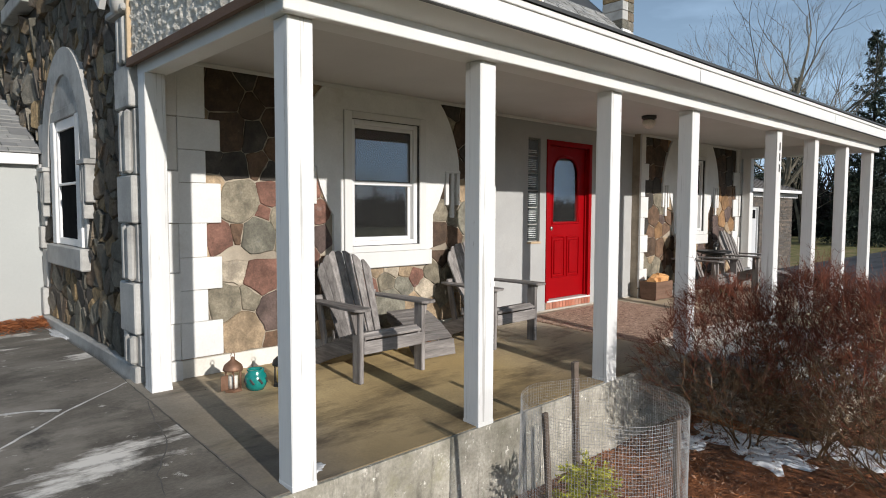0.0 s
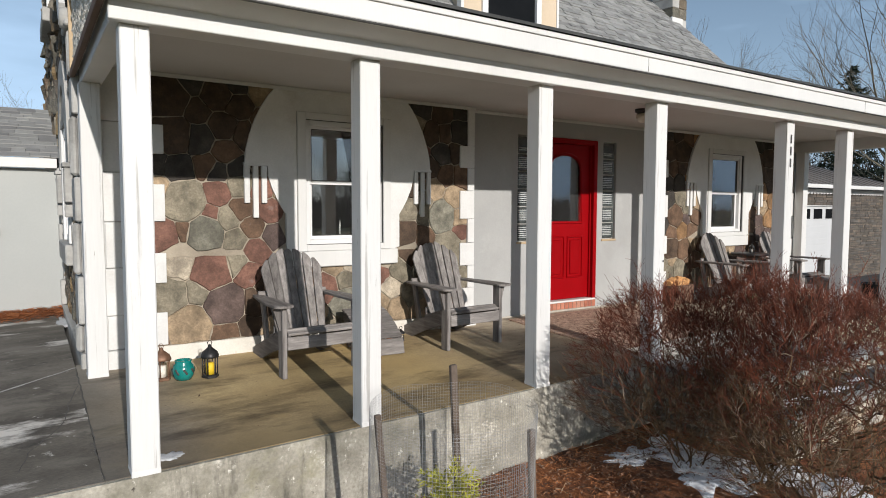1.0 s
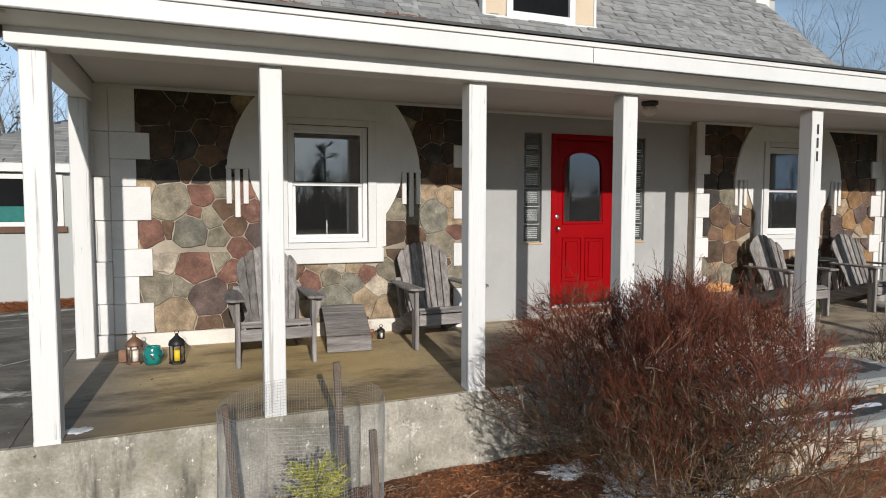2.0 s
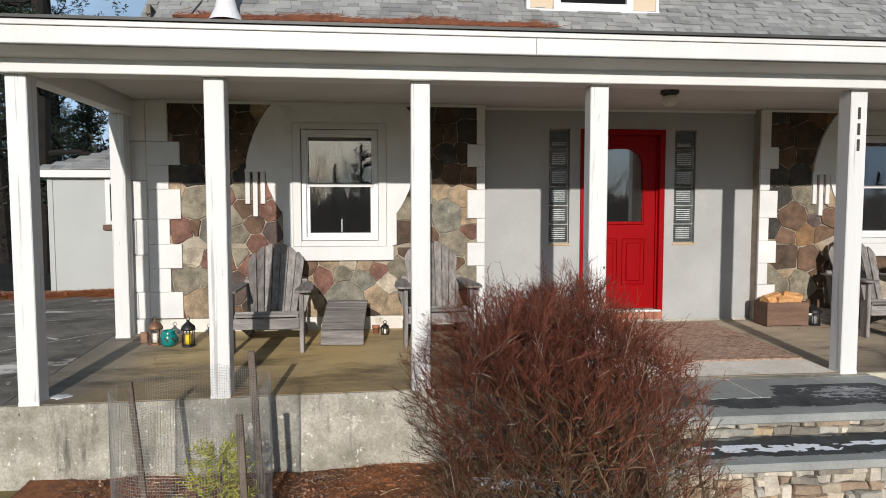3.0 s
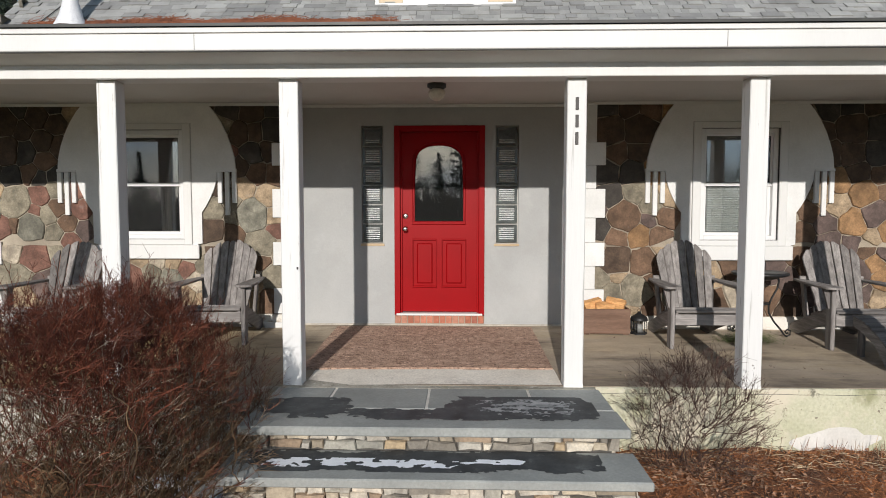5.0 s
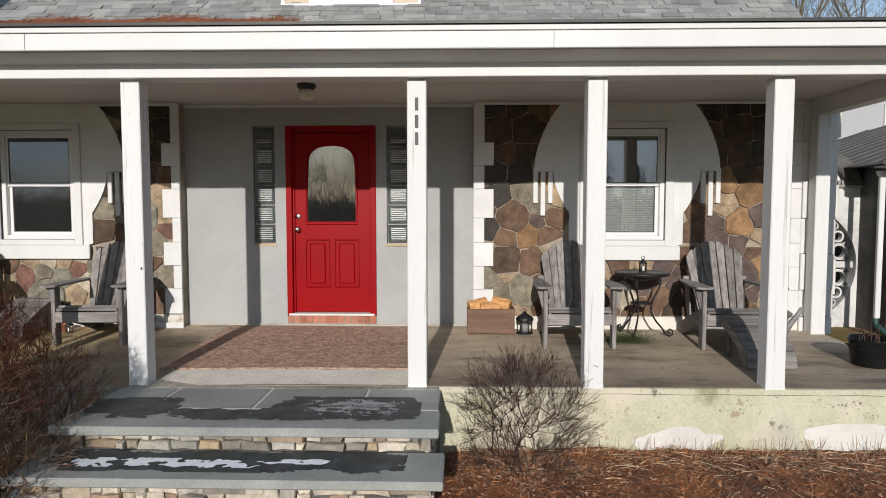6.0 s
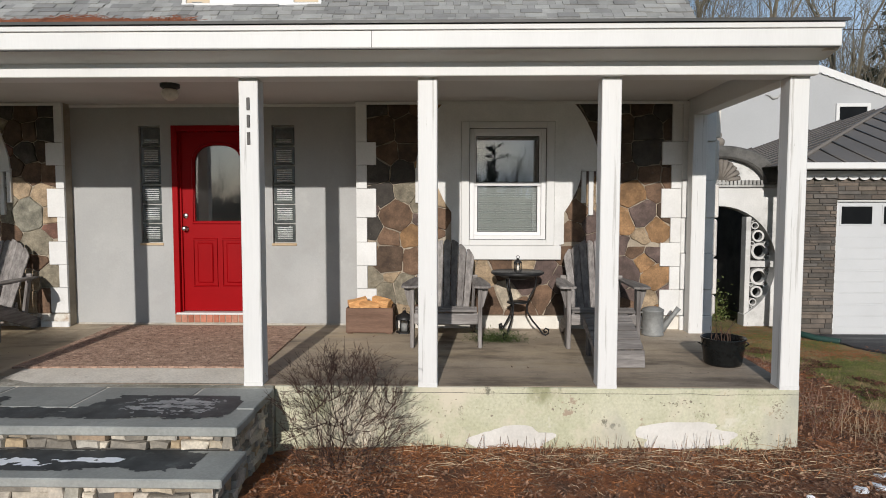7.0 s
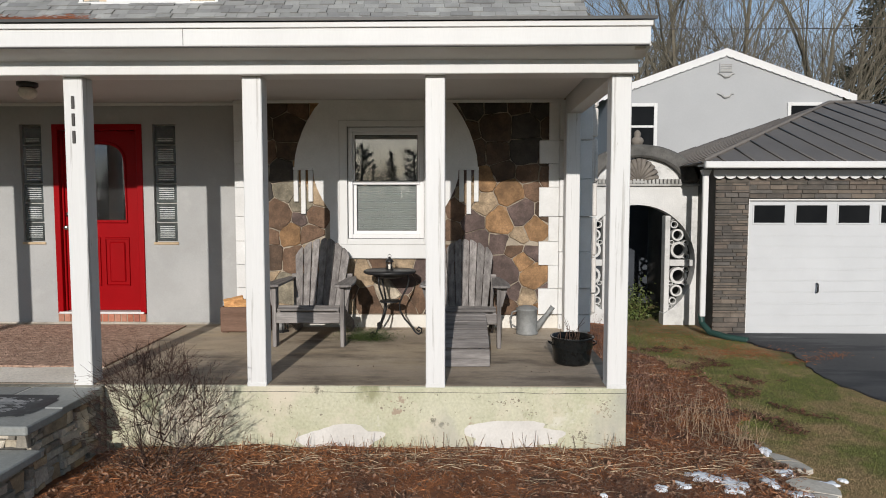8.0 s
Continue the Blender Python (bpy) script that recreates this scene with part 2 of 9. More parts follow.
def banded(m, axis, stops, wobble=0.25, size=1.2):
    """Tints the base colour in uneven bands by the place along one axis."""
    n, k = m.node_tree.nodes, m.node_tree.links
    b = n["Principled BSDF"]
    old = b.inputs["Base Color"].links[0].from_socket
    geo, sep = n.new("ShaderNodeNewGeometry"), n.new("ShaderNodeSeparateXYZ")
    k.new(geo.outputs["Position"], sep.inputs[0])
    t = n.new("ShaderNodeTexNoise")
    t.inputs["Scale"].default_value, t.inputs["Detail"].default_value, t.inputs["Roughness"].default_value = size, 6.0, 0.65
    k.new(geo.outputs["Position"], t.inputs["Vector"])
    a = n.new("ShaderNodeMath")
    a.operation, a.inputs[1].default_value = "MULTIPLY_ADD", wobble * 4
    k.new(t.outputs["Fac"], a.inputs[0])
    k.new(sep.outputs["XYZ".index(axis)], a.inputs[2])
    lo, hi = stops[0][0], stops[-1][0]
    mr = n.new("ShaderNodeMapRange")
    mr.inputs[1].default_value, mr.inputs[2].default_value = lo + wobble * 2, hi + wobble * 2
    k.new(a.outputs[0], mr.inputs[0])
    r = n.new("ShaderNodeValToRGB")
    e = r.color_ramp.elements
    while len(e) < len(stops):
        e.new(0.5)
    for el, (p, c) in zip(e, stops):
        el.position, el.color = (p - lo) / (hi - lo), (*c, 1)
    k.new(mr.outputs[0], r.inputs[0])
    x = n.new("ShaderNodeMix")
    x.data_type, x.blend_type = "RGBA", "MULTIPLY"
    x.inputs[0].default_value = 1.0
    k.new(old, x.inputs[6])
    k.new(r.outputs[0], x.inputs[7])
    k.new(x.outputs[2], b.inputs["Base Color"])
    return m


M_GLASS = glass("window_glass")
M_BLACKIRON = surf("black_iron", (0.012, 0.012, 0.013), (0.03, 0.03, 0.03), 8, 60, 0.45, 0.15, speck=0.2, metal=0.3)
M_GALV = surf("galvanised_steel", (0.17, 0.175, 0.17), (0.30, 0.305, 0.295), 9, 40, 0.65, 0.15, metal=0.25, speck=0.3, stain=(0.16, 0.12, 0.09), stain_scale=9, stain_cut=(0.6, 0.75))
M_CHROME = surf("satin_nickel", (0.6, 0.58, 0.55), (0.7, 0.68, 0.65), 9, 40, 0.25, 0, metal=1.0, speck=0.0)
M_BLIND = surf("cellular_blind", (0.34, 0.35, 0.34), (0.40, 0.41, 0.40), 2, 40, 0.85, 0.05, speck=0.05)
M_NUMBER = surf("dark_bronze", (0.03, 0.028, 0.025), (0.06, 0.055, 0.05), 6, 40, 0.5, 0.1)
M_RUST = surf("rusty_leaf_litter", (0.26, 0.085, 0.03), (0.50, 0.19, 0.07), 6, 60, 0.95, 0.6, speck=0.5)


# ---- building blocks ----
def link(name, bm, material, parent=None, label=""):
    me = bpy.data.meshes.new(name)
    bm.normal_update()
    bm.to_mesh(me)
    bm.free()
    for m in (material if isinstance(material, (list, tuple)) else [material]):
        me.materials.append(m)
    ob = new(name, me)
    if parent is not None:
        ob.parent = parent
    if label:
        ob["label"] = label
    return ob


def part(name, bm, material, parent, label=""):
    return link(name, bm, material, parent, label)


def structure(name, bm, material, label, category):
    return tagged(link(name, bm, material), label, category, kind="structure")


def base(name, place, label, category, group="", kind=""):
    ob = new(name)
    ob.matrix_world = place if isinstance(place, Matrix) else Matrix.Translation(place)
    ob.empty_display_size = 0.1
    return tagged(ob, label, category, group, kind)


def box(bm, x0, x1, y0, y1, z0, z1, bev=0.0, m=None, slot=0):
    r = bmesh.ops.create_cube(bm, size=1.0)
    vs = r["verts"]
    for v in vs:
        v.co = Vector((x0 + (v.co.x + 0.5) * (x1 - x0), y0 + (v.co.y + 0.5) * (y1 - y0), z0 + (v.co.z + 0.5) * (z1 - z0)))
    fs = list({f for v in vs for f in v.link_faces})
    for f in fs:
        f.material_index = slot
    if bev:
        r = bmesh.ops.bevel(bm, geom=list({e for v in vs for e in v.link_edges}), offset=bev, segments=1, affect="EDGES")
        vs = list({v for f in r["faces"] for v in f.verts} | {v for v in vs if v.is_valid})
    if m is not None:
        bmesh.ops.transform(bm, matrix=m, verts=vs)
    return vs


def boxed(*a, **k):
    bm = bmesh.new()
    box(bm, *a, **k)
    return bm


def prism(bm, pts, axis, a, b, bev=0.0, slot=0):
    """A plate: the outline pts (2D) pushed from a to b along an axis ('x': pts are y, z; 'y': x, z; 'z': x, y)."""
    def at(p, d):
        return {"x": (d, p[0], p[1]), "y": (p[0], d, p[1]), "z": (p[0], p[1], d)}[axis]
    lo = [bm.verts.new(at(p, a)) for p in pts]
    hi = [bm.verts.new(at(p, b)) for p in pts]
    fs = [bm.faces.new(lo), bm.faces.new(hi)]
    n = len(pts)
    for i in range(n):
        fs.append(bm.faces.new((lo[i], lo[(i + 1) % n], hi[(i + 1) % n], hi[i])))
    for f in fs:
        f.material_index = slot
    bmesh.ops.recalc_face_normals(bm, faces=fs)
    if bev:
        bmesh.ops.bevel(bm, geom=list({e for f in fs for e in f.edges}), offset=bev, segments=1, affect="EDGES")
    return fs


def lathe(bm, profile, seg=20, centre=(0, 0), slot=0, smooth=True):
    """A turned body from (radius, height) pairs."""
    rings = []
    for r, z in profile:
        rings.append([bm.verts.new((centre[0] + r * math.cos(2 * math.pi * i / seg), centre[1] + r * math.sin(2 * math.pi * i / seg), z)) for i in range(seg)] if r > 1e-5 else [bm.verts.new((*centre, z))])
    fs = []
    for a, b in zip(rings, rings[1:]):
        for i in range(seg):
            j = (i + 1) % seg
            if len(a) == 1 and len(b) == 1:
                continue
            vs = (a[0], b[j], b[i]) if len(a) == 1 else (a[i], a[j], b[0]) if len(b) == 1 else (a[i], a[j], b[j], b[i])
            f = bm.faces.new(vs)
            f.smooth, f.material_index = smooth, slot
            fs.append(f)
    bmesh.ops.recalc_face_normals(bm, faces=fs)
    return fs


def tube(bm, pts, radii, seg=6, slot=0, smooth=True):
    """A round bar along a line of points."""
    pts = [Vector(p) for p in pts]
    if not hasattr(radii, "__len__"):
        radii = [radii] * len(pts)
    rings, up = [], Vector((0.31, 0.17, 0.93)).normalized()
    for i, p in enumerate(pts):
        d = (pts[min(i + 1, len(pts) - 1)] - pts[max(i - 1, 0)]).normalized()
        s = d.cross(up)
        if s.length < 0.05:
            s = d.cross(Vector((1, 0, 0)))
        s.normalize()
        w = d.cross(s)
        rings.append([bm.verts.new(p + radii[i] * (math.cos(2 * math.pi * j / seg) * s + math.sin(2 * math.pi * j / seg) * w)) for j in range(seg)])
    fs = []
    for a, b in zip(rings, rings[1:]):
        for j in range(seg):
            f = bm.faces.new((a[j], a[(j + 1) % seg], b[(j + 1) % seg], b[j]))
            f.smooth, f.material_index = smooth, slot
            fs.append(f)
    for rg in (rings[0], rings[-1]):
        f = bm.faces.new(rg)
        f.material_index = slot
        fs.append(f)
    bmesh.ops.recalc_face_normals(bm, faces=fs)
    return fs


def lerp(a, b, t):
    return a + (b - a) * t


def floor_z(x, y):
    """Height of the porch slab, which falls a little to the front, most at its west end."""
    w = min(1.0, max(0.0, (7.0 - x) / 5.4))
    far = 0.055 if x > 1.4 else lerp(0.01, 0.055, max(0.0, x + 1) / 2.4)
    return lerp(-0.075 * w, far, min(1.3, (y - 2.755) / 2.05))


def ground_z(x, y):
    w = min(1.0, max(0.0, (9.0 - x) / 5.5))
    return -0.52 - 0.17 * w - 0.02 * min(1.0, max(0.0, (y - 3.0) / 5))


# ---- setting: ground ----
def sheet(name, xs, ys, height, material, label, category, kind="structure"):
    bm = bmesh.new()
    g = [[bm.verts.new((x, y, height(x, y))) for x in xs] for y in ys]
    for a, b in zip(g, g[1:]):
        for i in range(len(xs) - 1):
            f = bm.faces.new((a[i], a[i + 1], b[i + 1], b[i]))
            f.smooth = True
    return tagged(link(name, bm, material), label, category, kind=kind)


def steps(a, b, n):
    return [a + (b - a) * i / n for i in range(n + 1)]


def lawn_z(x, y):
    return ground_z(x, y) + 0.014 * noise.noise((x * 0.7, y * 0.7, 0))


XS = [-900, -200, -60, -25] + steps(-12, 26, 76) + [40, 80, 250, 900]
YS = [-900, -200, -60, -25] + steps(-12, 26, 76) + [40, 80, 250, 900]
sheet("ground", XS, YS, lawn_z, M_GRASSGROUND, "patchy winter lawn, green and straw brown", "lawn")


def bed_z(x, y):
    edge = 13.02 + 0.42 * math.exp(-((y - 4.6) / 0.85) ** 2) + 0.05 * max(0.0, y - 5.0) + 0.10 * noise.noise((0, y * 2.1, 5)) + 0.16 * noise.noise((x * 3.1, y * 3.1, 9)) + 0.06 * noise.noise((x * 9, y * 9, 9))
    d = min(edge - x, (y + 0.05 + 0.3 * noise.noise((x * 0.7, 0, 4))) * 2, 3.0)
    return ground_z(x, y) + 0.012 + 0.05 * min(1.0, d * 1.2) + 0.03 * noise.noise((x * 2.3, y * 2.3, 1)) + 0.012 * noise.noise((x * 11, y * 11, 2)) if d > 0 else ground_z(x, y) - 0.15


sheet("mulch_bed", steps(1.6, 13.6, 200), steps(-0.2, 8.6, 146), bed_z, M_MULCH, "reddish pine needle mulch bed along the porch", "mulch")

bm = bmesh.new()
rim = [(14.66, 7.3), (14.72, 6.7), (14.95, 6.15), (14.84, 5.65), (14.72, 5.2), (14.70, 4.7), (14.80, 4.1), (15.0, 3.2), (15.6, 1.0), (17, -3)]
edge = []
for (ax_, ay_), (bx_, by_) in zip(rim, rim[1:]):
    for i in range(8):
        ex, ey = lerp(ax_, bx_, i / 8), lerp(ay_, by_, i / 8)
        edge.append((ex + 0.05 * noise.noise((ex * 5, ey * 5, 1)), ey))
prism(bm, edge + [(17, -3), (40, -12), (40, 7.44), (14.68, 7.44)], "z", -0.62, -0.512)
structure("driveway", bm, M_ASPHALT, "dark wet asphalt driveway before the garage", "driveway")
# flat sheet over the lawn beyond the patio; its near-black colour paints shade
bm = bmesh.new()
prism(bm, [(-9, 8.62), (-0.9, 8.62), (-0.9, 11.4), (-3.0, 13.5), (-6.2, 19), (-8.5, 26), (-30, 26), (-30, 8.62)], "z", -0.80, -0.60)
structure("driveway_west", bm, surf("shaded_lawn_dark", (0.016, 0.016, 0.014), (0.04, 0.04, 0.034), 0.8, 120, 0.95, 0.4, speck=0.5, spec=0.08, dist=0.008), "lawn behind the patio, its shade put into a near-black colour", "driveway")

# ---- setting: porch slab, patio and steps ----
M_PORCH = surf("stained_concrete", (0.235, 0.20, 0.158), (0.43, 0.38, 0.31), 1.6, 60, 0.75, 0.4, speck=0.4, dist=0.004, stain=(0.35, 0.30, 0.23), stain_scale=0.75, stain_cut=(0.48, 0.68),
               stains=(((0.44, 0.38, 0.29), 1.6, (0.55, 0.7), (0.5, 1.6, 1)), ((0.12, 0.10, 0.08), 1.7, (0.50, 0.64), (0.5, 1.6, 1)), ((0.40, 0.34, 0.24), 1.1, (0.56, 0.70), (0.5, 1.5, 1)), ((0.42, 0.39, 0.34), 14.0, (0.70, 0.76), (1, 1, 1))))
M_PATIO = surf("damp_patio_concrete", (0.065, 0.058, 0.048), (0.19, 0.17, 0.142), 1.6, 60, 0.85, 0.5, speck=0.5, spec=0.25, dist=0.006, stretch=(0.7, 1.3, 1), stain=(0.22, 0.20, 0.17), stain_scale=1.0, stain_cut=(0.50, 0.64),
               stains=(((0.60, 0.57, 0.52), 1.5, (0.55, 0.63), (0.6, 1.9, 1)), ((0.05, 0.047, 0.042), 2.2, (0.56, 0.68), (1, 1, 1)), ((0.48, 0.46, 0.42), 9.0, (0.62, 0.68), (1, 1, 1))))
M_PLINTH_L = surf("stained_concrete_wall", (0.25, 0.235, 0.19), (0.52, 0.49, 0.42), 3.2, 50, 0.9, 0.9, speck=0.55, dist=0.014, bump_scale=14, stain=(0.16, 0.15, 0.11), stain_scale=1.6, stain_cut=(0.48, 0.66),
                  stains=(((0.055, 0.052, 0.042), 3.4, (0.56, 0.70), (1.6, 1, 0.28)), ((0.25, 0.24, 0.14), 2.2, (0.58, 0.74), (1, 1, 1)), ((0.58, 0.55, 0.48), 7.0, (0.60, 0.67), (1, 1, 1)), ((0.07, 0.06, 0.05), 12.0, (0.62, 0.69), (1, 1, 1)), ((0.66, 0.64, 0.57), 22.0, (0.61, 0.65), (1, 1, 0.7)), ((0.10, 0.095, 0.075), 2.0, (0.60, 0.72), (2.2, 1, 0.35))))
M_PLINTH_R = surf("flaking_yellow_green_paint", (0.41, 0.41, 0.275), (0.54, 0.525, 0.40), 2.2, 50, 0.85, 0.7, speck=0.35, dist=0.008, bump_scale=12, stain=(0.56, 0.51, 0.40), stain_scale=1.3, stain_cut=(0.50, 0.60),
                  stains=(((0.27, 0.27, 0.16), 2.6, (0.56, 0.66), (1, 1, 0.6)), ((0.40, 0.32, 0.22), 4.5, (0.63, 0.66), (1, 1, 1)), ((0.60, 0.58, 0.50), 3.0, (0.60, 0.68), (1, 1, 1)), ((0.17, 0.16, 0.12), 7.0, (0.61, 0.66), (1, 1, 0.8)), ((0.24, 0.225, 0.17), 30.0, (0.61, 0.67), (1, 1, 1)), ((0.36, 0.355, 0.30), 1.4, (0.55, 0.70), (1, 1, 0.5)), ((0.34, 0.27, 0.20), 6.0, (0.64, 0.67), (1, 1, 1))))
M_SILL = surf("pale_worn_concrete", (0.64, 0.59, 0.51), (0.82, 0.77, 0.68), 3.0, 60, 0.9, 0.4, speck=0.4, dist=0.005, stain=(0.32, 0.28, 0.23), stain_scale=2.4, stain_cut=(0.55, 0.72))
M_PEEL = surf("bare_white_render", (0.52, 0.50, 0.46), (0.66, 0.64, 0.60), 5, 60, 0.9, 0.4, speck=0.15, dist=0.006)


def slab(name, xs, ys, under, material, label, category):
    bm = bmesh.new()
    top = [[bm.verts.new((x, y, floor_z(x, y))) for x in xs] for y in ys]
    for a, b in zip(top, top[1:]):
        for i in range(len(xs) - 1):
            bm.faces.new((a[i], a[i + 1], b[i + 1], b[i]))
    rim = top[0] + [r[-1] for r in top[1:]] + top[-1][-2::-1] + [r[0] for r in top[-2:0:-1]]
    low = [bm.verts.new((v.co.x, v.co.y, under)) for v in rim]
    for i in range(len(rim)):
        j = (i + 1) % len(rim)
        bm.faces.new((rim[j], rim[i], low[i], low[j]))
    bmesh.ops.recalc_face_normals(bm, faces=bm.faces)
    return structure(name, bm, material, label, category)


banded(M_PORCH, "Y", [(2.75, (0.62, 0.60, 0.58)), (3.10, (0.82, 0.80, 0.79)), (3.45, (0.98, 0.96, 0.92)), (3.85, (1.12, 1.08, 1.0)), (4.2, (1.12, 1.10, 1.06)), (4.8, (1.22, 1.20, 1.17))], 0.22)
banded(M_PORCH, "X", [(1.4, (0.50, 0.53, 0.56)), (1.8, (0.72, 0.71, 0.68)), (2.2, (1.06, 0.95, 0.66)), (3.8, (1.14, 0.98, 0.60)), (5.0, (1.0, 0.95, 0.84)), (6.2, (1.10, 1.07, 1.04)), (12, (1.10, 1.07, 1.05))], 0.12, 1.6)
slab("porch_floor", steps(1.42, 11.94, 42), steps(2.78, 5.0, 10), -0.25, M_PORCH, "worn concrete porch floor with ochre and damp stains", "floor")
slab("patio", steps(-9, 1.415, 20), steps(2.78, 8.6, 10), -0.3, M_PATIO, "damp grey concrete patio with pale salt streaks", "patio")

# paler worn strip of the slab at the head of the steps
bm = bmesh.new()
lo_, hi_ = [], []
for x in steps(5.87, 7.82, 40):
    w = 0.40 + 0.025 * noise.noise((x * 3, 1, 1))
    lo_.append(bm.verts.new((x, 2.782, floor_z(x, 2.782) + 0.004)))
    hi_.append(bm.verts.new((x, 2.79 + w, floor_z(x, 2.79 + w) + 0.004)))
for i in range(40):
    bm.faces.new((lo_[i], lo_[i + 1], hi_[i + 1], hi_[i]))
structure("porch_sill", bm, M_SILL, "pale worn concrete strip at the head of the steps", "floor")

# low front wall under the porch: one cast piece west of the steps, one east
bm = bmesh.new()
pts = [(-9, -0.95)] + [(5.72, -0.95)] + [(x, floor_z(x, 2.755) - 0.004) for x in steps(5.72, -9, 40)]
prism(bm, pts, "y", 2.755, 2.99)
structure("porch_wall_west", bm, M_PLINTH_L, "low concrete wall under the porch, stained and lichened", "wall")
bm = boxed(8.06, 11.95, 2.755, 2.99, -0.95, -0.004, bev=0.008)
structure("porch_wall_east", bm, M_PLINTH_R, "low concrete wall with flaking yellow-green paint", "wall")
bm = boxed(11.7, 11.95, 2.992, 4.99, -0.95, -0.006)
structure("porch_wall_side", bm, M_PLINTH_R, "low concrete side wall with flaking yellow-green paint", "wall")
# bare patches where the paint has come off
for px_, pz_, rx_, rz_, sd_ in ((11.09, -0.355, 0.35, 0.105, 2.0), (9.86, -0.42, 0.29, 0.11, 6.0)):
    bm = bmesh.new()
    out = []
    for i in range(48):
        a = 2 * math.pi * i / 48
        w = 1 + 0.45 * noise.noise((math.cos(a) * 1.5 + sd_, math.sin(a) * 1.5, sd_)) + 0.07 * noise.noise((math.cos(a) * 7, math.sin(a) * 7 + sd_, 2))
        out.append((px_ + rx_ * w * math.copysign(abs(math.cos(a)) ** 0.7, math.cos(a)), max(-0.53, pz_ + rz_ * w * math.sin(a))))
    prism(bm, out, "y", 2.7525, 2.7548)
    tagged(link("bare_patch", bm, M_PEEL), "bare white render where paint has peeled from the wall", "peeled paint", kind="stuff")
# clusters of small flakes where the paint lets go
M_FLAKE = surf("grey_brown_flakes", (0.17, 0.15, 0.115), (0.34, 0.30, 0.23), 9, 60, 0.95, 0.3, speck=0.4)
bm = bmesh.new()
rf = random.Random(61)
for cx_, cz_, sx_, sz_, n_ in ((11.62, -0.37, 0.10, 0.07, 70), (11.80, -0.16, 0.07, 0.08, 50), (11.42, -0.44, 0.06, 0.04, 26), (11.1, -0.11, 0.16, 0.03, 34), (10.25, -0.15, 0.2, 0.05, 30), (9.3, -0.17, 0.25, 0.06, 30), (11.84, -0.42, 0.05, 0.06, 34), (11.25, -0.20, 0.06, 0.03, 16), (8.7, -0.12, 0.2, 0.05, 26), (10.6, -0.46, 0.2, 0.04, 24)):
    for _ in range(n_):
        x, z = rf.gauss(cx_, sx_ * 0.5), rf.gauss(cz_, sz_ * 0.55)
        if not (8.1 < x < 11.92 and -0.52 < z < -0.02):
            continue
        rad = rf.uniform(0.002, 0.008) * (1.9 if rf.random() < 0.12 else 1)
        y = 2.7515 - rf.random() * 0.0008
        bm.faces.new([bm.verts.new((x + rad * rf.uniform(0.5, 1.3) * math.cos(a), y, z + rad * rf.uniform(0.4, 1.0) * math.sin(a))) for a in [2 * math.pi * k / 7 for k in range(7)]])
tagged(link("paint_flakes", bm, M_FLAKE), "small grey-brown flaked spots in the wall paint", "peeled paint", kind="stuff")
# a crack runs along under the slab
bm = bmesh.new()
xa = 8.1
while xa < 11.9:
    xb = xa + 0.09
    za, zb = -0.045 + 0.012 * noise.noise((xa * 4, 0, 3)), -0.045 + 0.012 * noise.noise((xb * 4, 0, 3))
    bm.faces.new([bm.verts.new(q) for q in ((xa, 2.7535, za - 0.0018), (xb, 2.7535, zb - 0.0018), (xb, 2.7535, zb + 0.0018), (xa, 2.7535, za + 0.0018))])
    xa = xb
tagged(link("wall_crack", bm, M_DARKMORTAR), "thin dark crack along the top of the wall", "crack", kind="stuff")
structure("porch_wall_core", boxed(5.722, 8.058, 2.70, 2.99, -0.95, -0.006), M_PLINTH_L, "plain concrete core behind the front steps", "wall")

# ---- setting: house walls ----
WF = 4.80


def cut_wall(name, x0, x1, z0, z1, y0, y1, holes, material, label):
    """A wall in the x-z plane with rectangular openings through it (holes side by side)."""
    bm = bmesh.new()
    xs = sorted({x0, x1, *[h[0] for h in holes], *[h[1] for h in holes]})
    for a, b in zip(xs, xs[1:]):
        hs = sorted((h[2], h[3]) for h in holes if h[0] <= a and h[1] >= b)
        z = z0
        for lo, hi in hs:
            if lo > z:
                box(bm, a, b, y0, y1, z, lo)
            z = hi
        if z1 > z:
            box(bm, a, b, y0, y1, z, z1)
    bmesh.ops.remove_doubles(bm, verts=bm.verts, dist=0.0005)
    return structure(name, bm, material, label, "wall")


WIN1, WIN2 = 3.705, 9.955
HOLE = (-0.40, 0.40, 1.0, 2.16)
wall_l = cut_wall("wall_front_west", 1.55, 5.24, -0.3, 2.75, WF + 0.012, 5.05, [(WIN1 - 0.40, WIN1 + 0.40, 1.0, 2.16)], M_MORTAR, "flagstone front wall with pale mortar joints")
wall_r = cut_wall("wall_front_east", 8.365, 12.08, -0.3, 2.75, WF + 0.012, 5.05, [(WIN2 - 0.40, WIN2 + 0.40, 1.0, 2.16)], M_BROWNMORTAR, "brown flagstone front wall with pale mortar joints")
ALC = 4.93
DX0, DX1, DZ0, DZ1 = 6.34, 7.315, 0.19, 2.215
SL = [(5.985, 6.219), (7.43, 7.678)]
wall_m = cut_wall("wall_entry", 5.24, 8.365, -0.3, 2.75, ALC, 5.05, [(DX0, DX1, 0.05, DZ1), (SL[0][0], SL[0][1], 0.93, 2.215), (SL[1][0], SL[1][1], 0.93, 2.215)], M_STUCCO, "smooth grey stucco entry wall, recessed slightly")
structure("room_floor", boxed(1.76, 11.79, 5.06, 9.59, -0.02, 0.03), M_OLDWOOD, "plain dark floor of the rooms", "floor")
